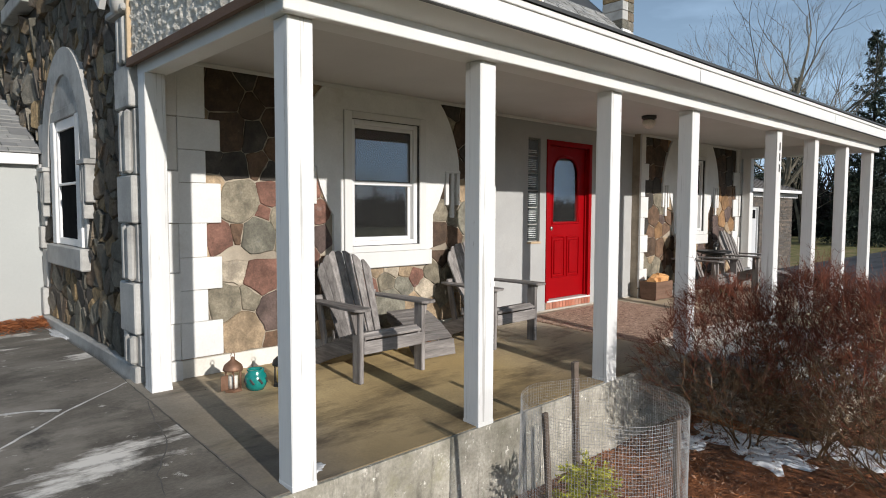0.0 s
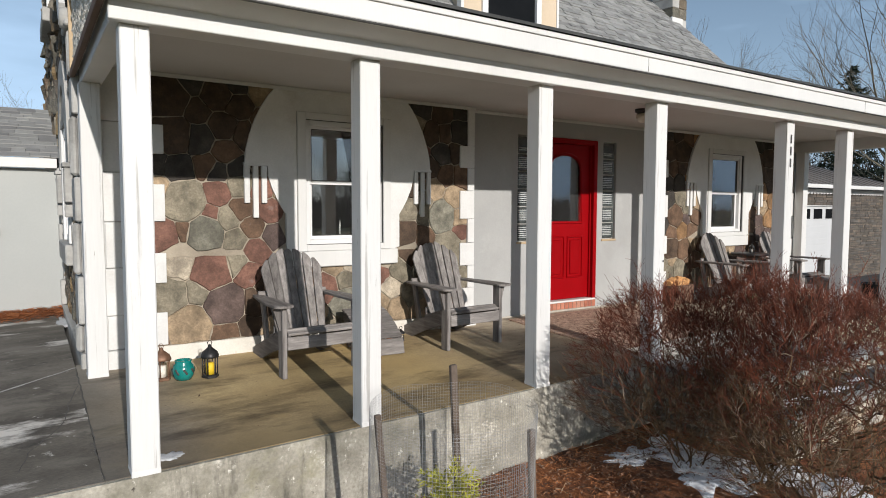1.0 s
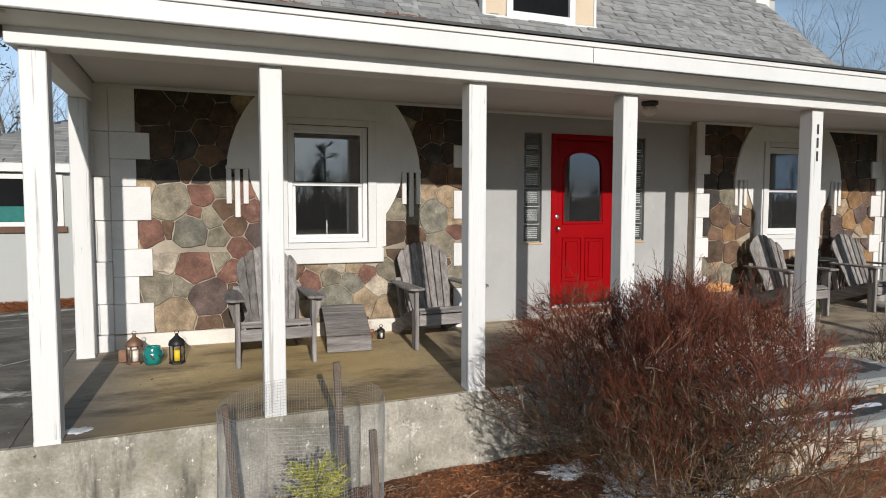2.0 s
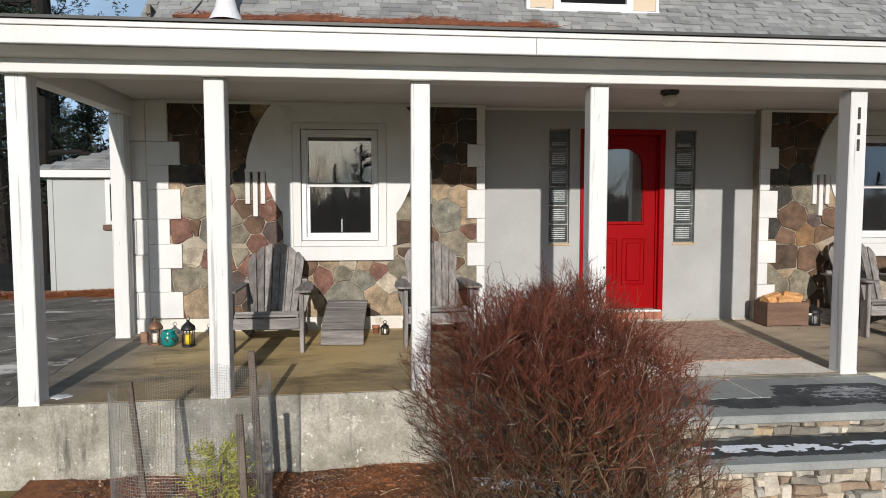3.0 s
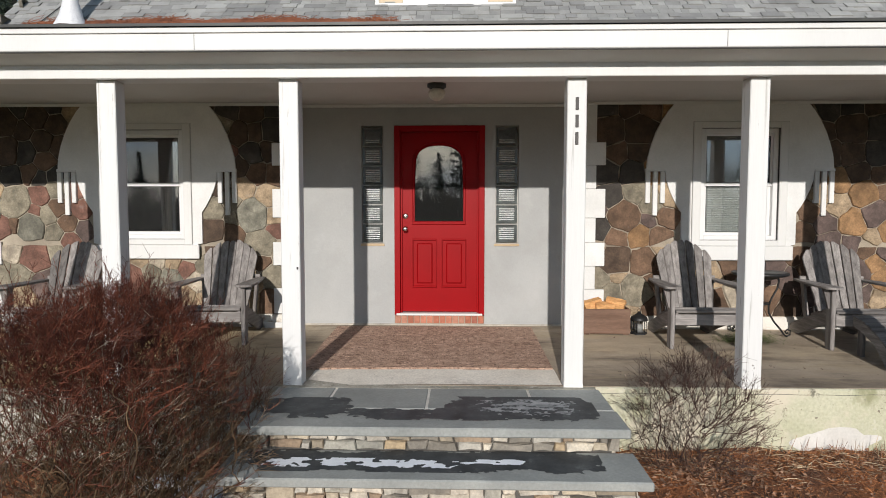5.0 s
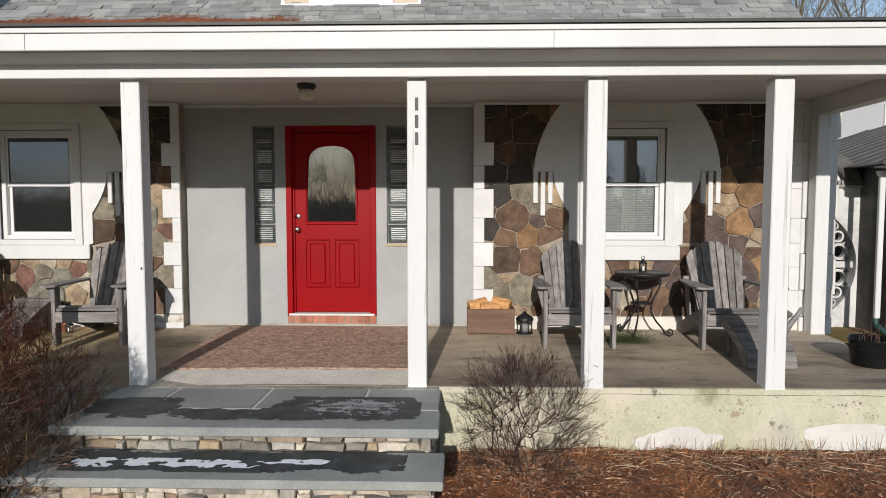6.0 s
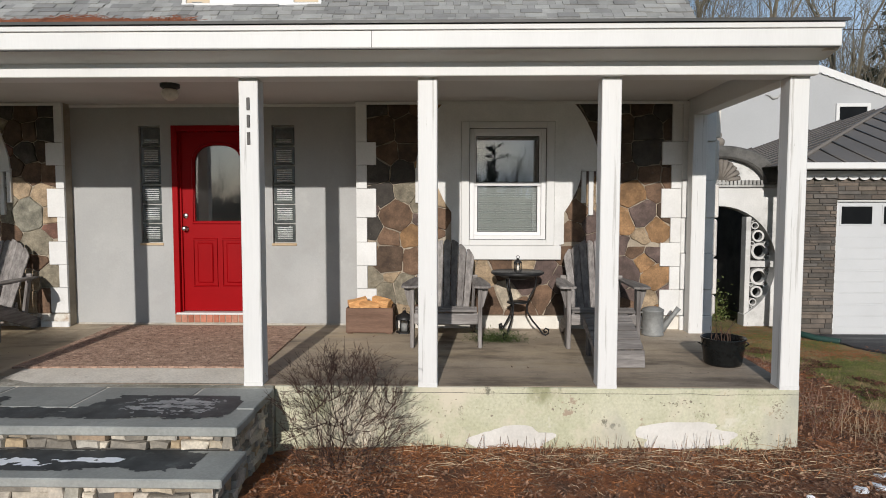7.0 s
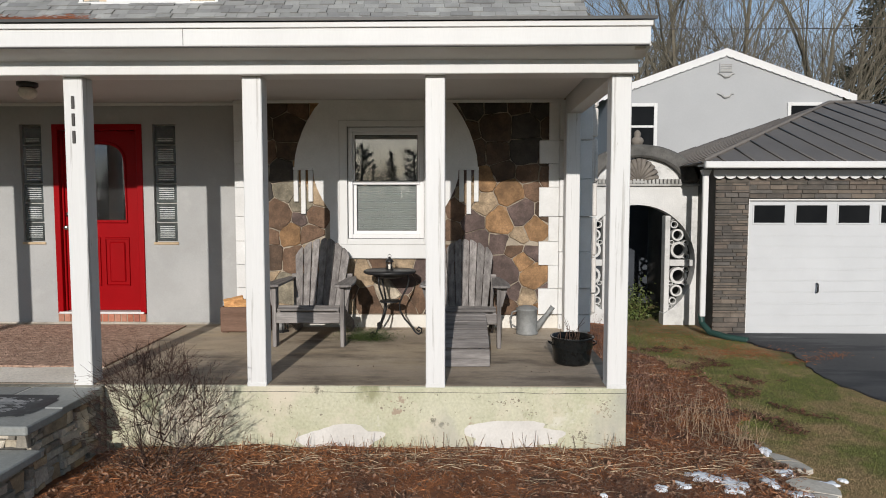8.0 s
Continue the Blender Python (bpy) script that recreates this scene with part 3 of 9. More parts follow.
structure("room_ceiling", boxed(1.76, 11.79, 5.06, 9.59, 2.55, 2.62), M_CEIL, "plain ceiling of the rooms", "ceiling")
structure("ceiling", boxed(1.66, 11.8, 2.90, 4.925, 2.44, 2.50), M_CEIL, "painted board porch ceiling", "ceiling")

# ---- porch roof, beam and posts ----
bm = bmesh.new()
box(bm, 1.50, 11.96, 2.755, 2.895, 2.27, 2.46, bev=0.004)
box(bm, 1.49, 11.97, 2.695, 2.753, 2.268, 2.372, bev=0.005)
structure("porch_beam", bm, M_WHITE, "white painted front beam over the porch posts", "beam")
bm = boxed(1.50, 1.64, 2.897, 4.80, 2.272, 2.46, bev=0.004)
structure("porch_beam_west", bm, M_WHITE, "white painted side beam", "beam")
bm = boxed(11.82, 11.96, 2.897, 4.80, 2.272, 2.46, bev=0.004)
structure("porch_beam_east", bm, M_WHITE, "white painted side beam", "beam")
bm = bmesh.new()
prism(bm, [(2.502, 2.407), (2.6945, 2.364), (2.6945, 2.40), (2.502, 2.42)], "x", 1.48, 12.0)
structure("porch_soffit", bm, M_WHITE, "white painted soffit board under the eave", "soffit")
bm = bmesh.new()
box(bm, 1.455, 11.985, 2.465, 2.50, 2.409, 2.525, bev=0.004)
box(bm, 1.455, 11.995, 2.450, 2.50, 2.5255, 2.562, bev=0.003)
structure("drip_line", boxed(1.46, 11.98, 2.468, 2.497, 2.403, 2.4085), M_DARK, "dark metal drip line under the fascia", "trim")
for jx in (5.224, 8.846):
    structure("fascia_joint", boxed(jx - 0.0018, jx + 0.0018, 2.4635, 2.4652, 2.412, 2.522), M_DARK, "thin dark joint between two fascia boards", "trim")
structure("fascia", bm, M_WHITE, "white painted fascia board with a crown strip", "fascia")
bm = bmesh.new()
prism(bm, [(2.43, 2.564), (5.5, 3.17), (5.5, 3.19), (2.43, 2.584)], "x", 1.425, 12.02)
structure("porch_roof", bm, M_DARK, "low porch roof with a dark drip edge", "roof")
# gable ends of the porch roof
for x0, nm in ((1.475, "west"), (11.9, "east")):
    bm = bmesh.new()
    prism(bm, [(2.52, 2.394), (4.80, 2.394), (4.80, 3.02), (2.52, 2.57)], "x", x0, x0 + 0.07)
    gable = structure("porch_gable_" + nm, bm, M_ROUGHSTUCCO, "rough grey stucco porch gable", "wall")
    if nm == "west":
        # trowelled relief on its outer face
        bm = bmesh.new()
        grid = []
        for i in range(191):
            y = lerp(2.53, 4.798, i / 190)
            top = lerp(2.57, 3.02, (y - 2.52) / 2.28) - 0.003
            grid.append([bm.verts.new((x0 - 0.003 - 0.016 * max(0.0, noise.noise((y * 15, z * 24, 2)) + 0.35 + 0.5 * noise.noise((y * 37, z * 47, 5))), y, z)) for z in [lerp(2.396, top, k / 44) for k in range(45)]])
        for a, b in zip(grid, grid[1:]):
            for k in range(44):
                bm.faces.new((a[k], a[k + 1], b[k + 1], b[k]))
        bmesh.ops.recalc_face_normals(bm, faces=bm.faces)
        part("stucco_coat", bm, M_ROUGHSTUCCO, gable, "coarsely trowelled stucco coat")
structure("porch_gable_board", boxed(1.44, 1.473, 2.50, 4.84, 2.335, 2.392, bev=0.004), M_BROWNBOARD, "brown stained board under the stucco gable", "trim")
structure("porch_gable_strip", boxed(1.44, 1.473, 4.80, 4.84, 2.394, 3.03, bev=0.004), M_TANWOOD, "tan wooden corner strip", "trim")

POST_X = [1.615, 2.95, 4.43, 5.79, 7.90, 9.21, 10.54, 11.875]


def porch_post(x, y, z0, z1, lean=0.0):
    p = base("porch_post", (x, y, z0), "white painted square wooden porch post, paint worn at the foot", "post", "porch posts")
    bm = boxed(-0.071, 0.071, -0.07, 0.07, 0.012, z1 - z0, bev=0.006)
    part("shaft", bm, M_POST, p)
    part("foot", boxed(-0.0722, 0.0722, -0.0712, 0.0712, -0.012, 0.022, bev=0.003), M_CAST, p, "chipped grey foot of the post")
    return p


posts = [porch_post(x, 2.828, floor_z(x, 2.83), 2.271) for x in POST_X]
posts += [porch_post(x, 4.66, floor_z(x, 4.66), 2.273) for x in (1.55, 11.87)]

# ---- main roof with shingles, one sheet per course kept as geometry ----
ROOF_Y, ROOF_Z, ROOF_S = 5.30, 3.09, 0.955


def roof_pt(x, d, lift=0.0):
    """A place on the main roof: d metres up the slope."""
    c = math.hypot(1, ROOF_S)
    return Vector((x, ROOF_Y + d / c - lift * ROOF_S / c, ROOF_Z + d * ROOF_S / c + lift / c))


bm = bmesh.new()
q = [roof_pt(1.447, -0.1), roof_pt(12.188, -0.1), roof_pt(12.188, 5.2), roof_pt(1.447, 5.2)]
lo = [p - Vector((0, 0, 0.18)) for p in q]
vq, vl = [bm.verts.new(p) for p in q], [bm.verts.new(p) for p in lo]
bm.faces.new(vq), bm.faces.new(vl[::-1])
for i in range(4):
    bm.faces.new((vq[i], vl[i], vl[(i + 1) % 4], vq[(i + 1) % 4]))
bmesh.ops.recalc_face_normals(bm, faces=bm.faces)
main_roof = structure("main_roof", bm, M_DARK, "steep roof of weathered grey asphalt shingles", "roof")
verts, faces = [], []
rs = random.Random(4)
d = 0.0
while d < 3.6:
    x = 1.38 - rs.random() * 0.3
    while x < 12.24:
        w = rs.choice((0.09, 0.13, 0.18, 0.26))
        xa, xb = max(1.382, x), min(12.245, x + w - 0.004)
        if xb > xa + 0.01:
            t = rs.choice((0.005, 0.008, 0.018))
            drop = rs.uniform(-0.008, 0.006)
            i = len(verts)
            verts += [roof_pt(xa, d + drop, t), roof_pt(xb, d + drop, t), roof_pt(xb, d + 0.118, t * 0.4), roof_pt(xa, d + 0.118, t * 0.4), roof_pt(xa, d + drop, -0.002), roof_pt(xb, d + drop, -0.002)]
            faces += [(i, i + 1, i + 2, i + 3), (i + 4, i + 5, i + 1, i)]
        x += w
    d += 0.104
me = bpy.data.meshes.new("shingle_courses")
me.from_pydata([tuple(v) for v in verts], [], faces)
me.materials.append(M_SHINGLE)
sh = new("shingle_courses", me)
sh.parent = main_roof
tagged(sh, "grey asphalt shingles", kind="stuff")

# back of the house closes the place
structure("wall_partition", boxed(1.76, 11.79, 9.6, 9.8, -0.4, 5.9), M_STUCCO, "plain inner wall behind the front rooms", "wall")
structure("wall_north", boxed(1.55, 12.1, 12.5, 12.7, -0.4, 3.0), M_STUCCO, "plain back wall of the house", "wall")
bm = bmesh.new()
prism(bm, [(9.06, 6.52), (9.06, 6.70), (12.95, 3.0), (12.95, 2.82)], "x", 1.5, 12.2)
structure("back_roof", bm, M_SHINGLE, "plain rear slope of the shingled roof", "roof")
bm = bmesh.new()
prism(bm, [(4.84, -0.4), (12.49, -0.4), (12.49, 2.9), (8.9, 6.3), (5.2, 2.88), (4.84, 2.62)], "x", 11.8, 12.08)
structure("wall_east", bm, M_STUCCO, "plain grey side wall", "wall")
bm = bmesh.new()
prism(bm, [(4.85, -0.4), (12.49, -0.4), (12.49, 2.9), (8.9, 6.3), (5.2, 2.88), (4.85, 2.62)], "x", 1.53, 1.75)
wall_w = structure("wall_west", bm, M_DARKMORTAR, "rough dark fieldstone side wall in raking light", "wall")


# ---- stone pieces ----
M_OLDCAST = surf("peeling_whitewash", (0.55, 0.52, 0.46), (0.74, 0.72, 0.66), 2.5, 60, 0.85, 0.3, speck=0.15, stain=(0.30, 0.20, 0.13), stain_scale=3.0, stain_cut=(0.56, 0.66), dist=0.006)

def clip(poly, px, pz, nx, nz):
    """The part of a convex outline on the inner side of a line."""
    out = []
    for i, a in enumerate(poly):
        b = poly[(i + 1) % len(poly)]
        da, db = (a[0] - px) * nx + (a[1] - pz) * nz, (b[0] - px) * nx + (b[1] - pz) * nz
        if da <= 0:
            out.append(a)
        if da * db < 0:
            t = da / (da - db)
            out.append((a[0] + (b[0] - a[0]) * t, a[1] + (b[1] - a[1]) * t))
    return out


def cells(x0, x1, z0, z1, count, seed, spread=1.0, aspect=1.0):
    """Irregular stone outlines that fill a rectangle, of mixed sizes."""
    r = random.Random(seed)
    size = math.sqrt((x1 - x0) * (z1 - z0) / count)
    sites = []
    tries = 0
    while len(sites) < count and tries < count * 60:
        tries += 1
        p = (r.uniform(x0, x1), r.uniform(z0, z1), r.uniform(0, spread) * size * size)
        if all(math.hypot(p[0] - s[0], (p[1] - s[1]) / aspect) > size * 0.56 for s in sites):
            sites.append(p)
    out = []
    for i, a in enumerate(sites):
        poly = [(x0, z0), (x1, z0), (x1, z1), (x0, z1)]
        for j, b in enumerate(sites):
            dx, dz = b[0] - a[0], b[1] - a[1]
            dd = dx * dx + dz * dz
            if i != j and dd < (size * 4.5) ** 2:
                t = 0.5 + (a[2] - b[2]) / (2 * dd)
                poly = clip(poly, a[0] + dx * t, a[1] + dz * t, dx, dz)
                if len(poly) < 3:
                    break
        if len(poly) >= 3:
            out.append(poly)
    return out


def shrink(poly, gap):
    """The outline drawn in by a gap, with its corners cut once."""
    res = poly
    area = sum(a[0] * b[1] - b[0] * a[1] for a, b in zip(poly, poly[1:] + poly[:1]))
    s = 1 if area > 0 else -1
    for i, a in enumerate(poly):
        b = poly[(i + 1) % len(poly)]
        dx, dz = b[0] - a[0], b[1] - a[1]
        l = math.hypot(dx, dz)
        if l < 1e-6:
            continue
        nx, nz = s * dz / l, -s * dx / l
        res = clip(res, a[0] - nx * gap, a[1] - nz * gap, nx, nz)
        if len(res) < 3:
            return []
    cut = []
    for i, a in enumerate(res):
        b = res[(i + 1) % len(res)]
        l = math.hypot(b[0] - a[0], b[1] - a[1])
        t = min(0.2, 0.007 / max(l, 0.05))
        cut += [(lerp(a[0], b[0], t), lerp(a[1], b[1], t)), (lerp(a[0], b[0], 1 - t), lerp(a[1], b[1], 1 - t))]
    return cut


def stone(poly, place, depth, edge, parent, material, r, rough=0.0, name="stone"):
    """One stone: its outline, a worn edge and a slightly uneven face. place(u, v, d) lays it on the wall."""
    if len(poly) < 3:
        return None
    cu, cv = sum(p[0] for p in poly) / len(poly), sum(p[1] for p in poly) / len(poly)
    tilt = (r.uniform(-1, 1) * rough, r.uniform(-1, 1) * rough)
    bm = bmesh.new()
    back, mid, front = [], [], []
    for u, v in poly:
        ju, jv = r.uniform(-1, 1) * edge * 0.5, r.uniform(-1, 1) * edge * 0.5
        l = math.hypot(u - cu, v - cv)
        k = max(0.5, 1 - edge / max(l, 0.01))
        back.append(bm.verts.new(place(u + ju, v + jv, 0)))
        mid.append(bm.verts.new(place(u + ju, v + jv, depth * 0.55 + r.uniform(-0.1, 0.1) * depth)))
        fu, fv = cu + (u - cu) * k + ju, cv + (v - cv) * k + jv
        front.append(bm.verts.new(place(fu, fv, depth + (fu - cu) * tilt[0] + (fv - cv) * tilt[1] + r.uniform(-0.3, 0.3) * edge * 0.4)))
    n = len(poly)
    fs = [bm.faces.new(front)]
    for i in range(n):
        j = (i + 1) % n
        fs.append(bm.faces.new((back[i], back[j], mid[j], mid[i])))
        fs.append(bm.faces.new((mid[i], mid[j], front[j], front[i])))
    bmesh.ops.recalc_face_normals(bm, faces=fs)
    return part(name, bm, material, parent)


def panel_half():
    return [(0.0, 2.44), (0.66, 2.44), (0.74, 2.35), (0.81, 2.24), (0.87, 2.12), (0.92, 1.98), (0.95, 1.86), (0.96, 1.745), (0.972, 1.745), (0.972, 1.715), (0.76, 1.715),
            (0.755, 1.63), (0.725, 1.53), (0.68, 1.43), (0.635, 1.35), (0.59, 1.285), (0.59, 0.955), (0.55, 0.945), (0.545, 0.785), (0.0, 0.785)]


def clear_of_window(cx, poly):
    """What is left of a stone beside the window's opening; nothing if it lies behind the white surround."""
    u, v = sum(p[0] for p in poly) / len(poly) - cx, sum(p[1] for p in poly) / len(poly)
    lim = min([0.54] + [p[0] for p in panel_half() if p[0] and abs(p[1] - v) < 0.12])
    if abs(u) < lim and 0.80 < v < 2.44:
        return []
    if v < 0.9:
        return clip(poly, 0, 0.93, 0, 1)
    return clip(poly, cx + math.copysign(0.44, u), 0, -math.copysign(1, u), 0)


QROWS = [(2.02, 1.78), (1.535, 1.23), (0.97, 0.72), (0.475, 0.20)]


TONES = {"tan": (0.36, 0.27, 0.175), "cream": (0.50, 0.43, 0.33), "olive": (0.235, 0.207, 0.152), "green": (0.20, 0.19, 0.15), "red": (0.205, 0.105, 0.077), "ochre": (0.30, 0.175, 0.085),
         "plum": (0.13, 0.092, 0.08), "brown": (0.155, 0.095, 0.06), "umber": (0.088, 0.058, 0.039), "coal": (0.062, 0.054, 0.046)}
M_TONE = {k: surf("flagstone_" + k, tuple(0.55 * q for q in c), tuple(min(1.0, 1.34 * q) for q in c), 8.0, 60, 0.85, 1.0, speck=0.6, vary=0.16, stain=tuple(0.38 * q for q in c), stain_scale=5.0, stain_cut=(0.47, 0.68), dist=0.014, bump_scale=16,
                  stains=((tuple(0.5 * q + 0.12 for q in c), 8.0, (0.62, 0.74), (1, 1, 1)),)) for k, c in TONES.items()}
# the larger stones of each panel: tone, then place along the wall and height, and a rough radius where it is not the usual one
# above about 1.65 m mostly umber and coal: the eave's shade in stone colour
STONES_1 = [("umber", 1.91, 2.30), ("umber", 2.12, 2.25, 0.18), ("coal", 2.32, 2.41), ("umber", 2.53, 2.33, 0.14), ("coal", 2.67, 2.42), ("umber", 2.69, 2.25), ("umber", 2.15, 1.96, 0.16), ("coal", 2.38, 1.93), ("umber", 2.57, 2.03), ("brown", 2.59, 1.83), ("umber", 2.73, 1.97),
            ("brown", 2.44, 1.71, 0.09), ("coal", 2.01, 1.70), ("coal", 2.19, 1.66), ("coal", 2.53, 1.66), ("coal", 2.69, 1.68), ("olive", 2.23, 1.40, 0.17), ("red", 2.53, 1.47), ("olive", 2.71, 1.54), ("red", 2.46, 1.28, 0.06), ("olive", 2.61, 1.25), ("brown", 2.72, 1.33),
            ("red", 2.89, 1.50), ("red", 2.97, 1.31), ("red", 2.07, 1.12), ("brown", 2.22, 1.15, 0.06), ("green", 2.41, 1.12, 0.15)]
STONES_2 = [("olive", 2.67, 1.07), ("brown", 2.82, 1.18), ("plum", 3.00, 1.10), ("cream", 2.19, 0.89, 0.13), ("red", 2.45, 0.81, 0.17), ("red", 2.84, 0.97), ("olive", 2.66, 0.86), ("red", 2.77, 0.76), ("olive", 2.10, 0.60, 0.14), ("olive", 2.32, 0.62, 0.07), ("plum", 2.57, 0.49, 0.17), ("tan", 2.25, 0.32, 0.18),
            ("brown", 2.57, 0.24), ("umber", 2.78, 0.29), ("umber", 2.96, 0.62), ("tan", 3.16, 0.66), ("brown", 3.33, 0.70), ("tan", 3.34, 0.53), ("olive", 3.15, 0.45), ("red", 3.51, 0.585), ("olive", 3.71, 0.63, 0.09), ("cream", 3.78, 0.77, 0.07), ("tan", 3.60, 0.77, 0.06), ("tan", 3.37, 0.31, 0.13), ("green", 3.94, 0.57), ("red", 4.10, 0.67, 0.09), ("tan", 3.97, 0.74, 0.07),
            ("olive", 4.30, 0.71), ("green", 3.76, 0.37, 0.20), ("tan", 4.06, 0.37, 0.13)]
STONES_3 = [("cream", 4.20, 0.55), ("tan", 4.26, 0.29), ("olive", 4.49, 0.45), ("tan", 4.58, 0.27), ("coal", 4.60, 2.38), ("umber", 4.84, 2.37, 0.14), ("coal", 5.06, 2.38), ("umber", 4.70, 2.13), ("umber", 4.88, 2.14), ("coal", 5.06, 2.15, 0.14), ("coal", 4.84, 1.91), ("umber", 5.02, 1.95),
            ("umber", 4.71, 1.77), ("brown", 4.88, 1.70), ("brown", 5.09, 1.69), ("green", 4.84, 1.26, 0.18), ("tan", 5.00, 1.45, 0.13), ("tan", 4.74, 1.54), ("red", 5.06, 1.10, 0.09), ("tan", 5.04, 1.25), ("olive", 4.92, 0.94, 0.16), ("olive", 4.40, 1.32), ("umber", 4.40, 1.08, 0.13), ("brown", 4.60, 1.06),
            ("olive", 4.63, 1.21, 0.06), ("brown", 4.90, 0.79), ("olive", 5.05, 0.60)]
STONES_4 = [("brown", 5.02, 0.34), ("olive", 4.62, 1.43), ("red", 4.76, 0.78), ("tan", 4.80, 0.55), ("olive", 4.62, 0.68)]
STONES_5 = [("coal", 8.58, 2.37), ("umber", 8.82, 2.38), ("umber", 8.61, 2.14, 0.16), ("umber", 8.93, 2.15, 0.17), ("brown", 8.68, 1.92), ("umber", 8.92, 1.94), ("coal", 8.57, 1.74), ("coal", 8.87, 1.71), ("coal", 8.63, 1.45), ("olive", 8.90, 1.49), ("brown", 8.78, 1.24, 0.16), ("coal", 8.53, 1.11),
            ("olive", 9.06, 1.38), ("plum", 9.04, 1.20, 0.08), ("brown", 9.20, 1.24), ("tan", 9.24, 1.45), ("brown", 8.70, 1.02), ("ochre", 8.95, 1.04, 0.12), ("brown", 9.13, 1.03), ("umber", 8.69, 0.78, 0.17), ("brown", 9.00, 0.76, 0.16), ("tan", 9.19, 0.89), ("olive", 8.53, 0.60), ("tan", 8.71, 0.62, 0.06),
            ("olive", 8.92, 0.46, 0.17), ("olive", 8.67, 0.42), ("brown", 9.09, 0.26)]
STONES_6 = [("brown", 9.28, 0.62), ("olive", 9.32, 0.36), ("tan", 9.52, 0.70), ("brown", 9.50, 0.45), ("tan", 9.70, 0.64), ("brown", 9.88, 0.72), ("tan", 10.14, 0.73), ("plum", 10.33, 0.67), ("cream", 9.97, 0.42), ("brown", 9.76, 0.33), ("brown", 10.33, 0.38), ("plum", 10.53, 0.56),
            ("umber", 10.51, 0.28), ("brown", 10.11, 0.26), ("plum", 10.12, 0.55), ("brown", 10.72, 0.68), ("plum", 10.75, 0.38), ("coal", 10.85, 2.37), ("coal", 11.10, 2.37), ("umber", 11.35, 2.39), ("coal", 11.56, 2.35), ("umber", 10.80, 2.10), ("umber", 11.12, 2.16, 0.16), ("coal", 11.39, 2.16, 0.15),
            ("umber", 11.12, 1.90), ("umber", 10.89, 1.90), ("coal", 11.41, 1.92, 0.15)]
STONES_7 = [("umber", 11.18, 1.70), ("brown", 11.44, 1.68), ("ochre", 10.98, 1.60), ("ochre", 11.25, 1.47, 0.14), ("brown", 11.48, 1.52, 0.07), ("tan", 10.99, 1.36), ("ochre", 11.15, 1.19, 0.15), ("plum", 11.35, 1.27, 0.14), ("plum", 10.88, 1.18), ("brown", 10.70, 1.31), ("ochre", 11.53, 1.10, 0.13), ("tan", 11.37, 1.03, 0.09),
            ("plum", 11.13, 0.96), ("plum", 10.93, 0.97), ("brown", 11.31, 0.90), ("plum", 11.48, 0.86), ("plum", 11.16, 0.63, 0.18), ("ochre", 11.40, 0.77), ("ochre", 11.52, 0.59, 0.14), ("plum", 11.27, 0.44), ("tan", 11.45, 0.38), ("brown", 11.20, 0.27), ("plum", 10.93, 0.70), ("umber", 10.95, 0.36), ("brown", 10.62, 1.06)]


def ragged(poly, r, amp):
    """Each side broken once or twice, a little in or out."""
    out = []
    for i, a in enumerate(poly):
        b = poly[(i + 1) % len(poly)]
        l = math.hypot(b[0] - a[0], b[1] - a[1])
        out.append(a)
        for t in ((0.35, 0.7) if l > 0.13 else (0.5,) if l > 0.05 else ()):
            o = r.uniform(-1, 0.7) * min(amp, 0.08 * l)
            out.append((lerp(a[0], b[0], t) - (b[1] - a[1]) / l * o, lerp(a[1], b[1], t) + (b[0] - a[0]) / l * o))
    return out


def stone_front(parent, x0, x1, cx, placed, rest, seed):
    """Flagstones of one wall: the known ones, and others where there is room between them."""
    r = random.Random(seed)
    sites = list(placed)
    for _ in range(2500):
        x, z = r.uniform(x0, x1), r.uniform(0.19, 2.44)
        if all(math.hypot(x - q[1], z - q[2]) > 0.19 for q in sites):
            sites.append((r.choice(rest), x, z))
    weight = [(q[3] if len(q) > 3 else r.uniform(0.095, 0.12)) ** 2 for q in sites]
    for i, (tone, ax_, az_, *_) in enumerate(sites):
        poly = [(x0, 0.19), (x1, 0.19), (x1, 2.44), (x0, 2.44)]
        for k, (_, bx_, bz_, *_) in enumerate(sites):
            dx, dz = bx_ - ax_, bz_ - az_
            dd = dx * dx + dz * dz
            if i != k and dd < 0.8 and len(poly) > 2:
                t = min(0.85, max(0.15, 0.5 + (weight[i] - weight[k]) / (2 * dd)))
                poly = clip(poly, ax_ + dx * t, az_ + dz * t, dx, dz)
        poly = clear_of_window(cx, poly) if len(poly) > 2 else []
        poly = shrink(poly, r.uniform(0.0025, 0.0065)) if len(poly) > 2 else []
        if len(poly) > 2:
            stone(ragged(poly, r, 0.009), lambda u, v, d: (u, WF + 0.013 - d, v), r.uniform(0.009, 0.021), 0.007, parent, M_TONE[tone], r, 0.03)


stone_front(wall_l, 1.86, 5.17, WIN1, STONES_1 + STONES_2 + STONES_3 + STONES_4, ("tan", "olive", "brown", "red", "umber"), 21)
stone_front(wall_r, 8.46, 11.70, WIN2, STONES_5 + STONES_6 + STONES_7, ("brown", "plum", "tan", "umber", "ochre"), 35)


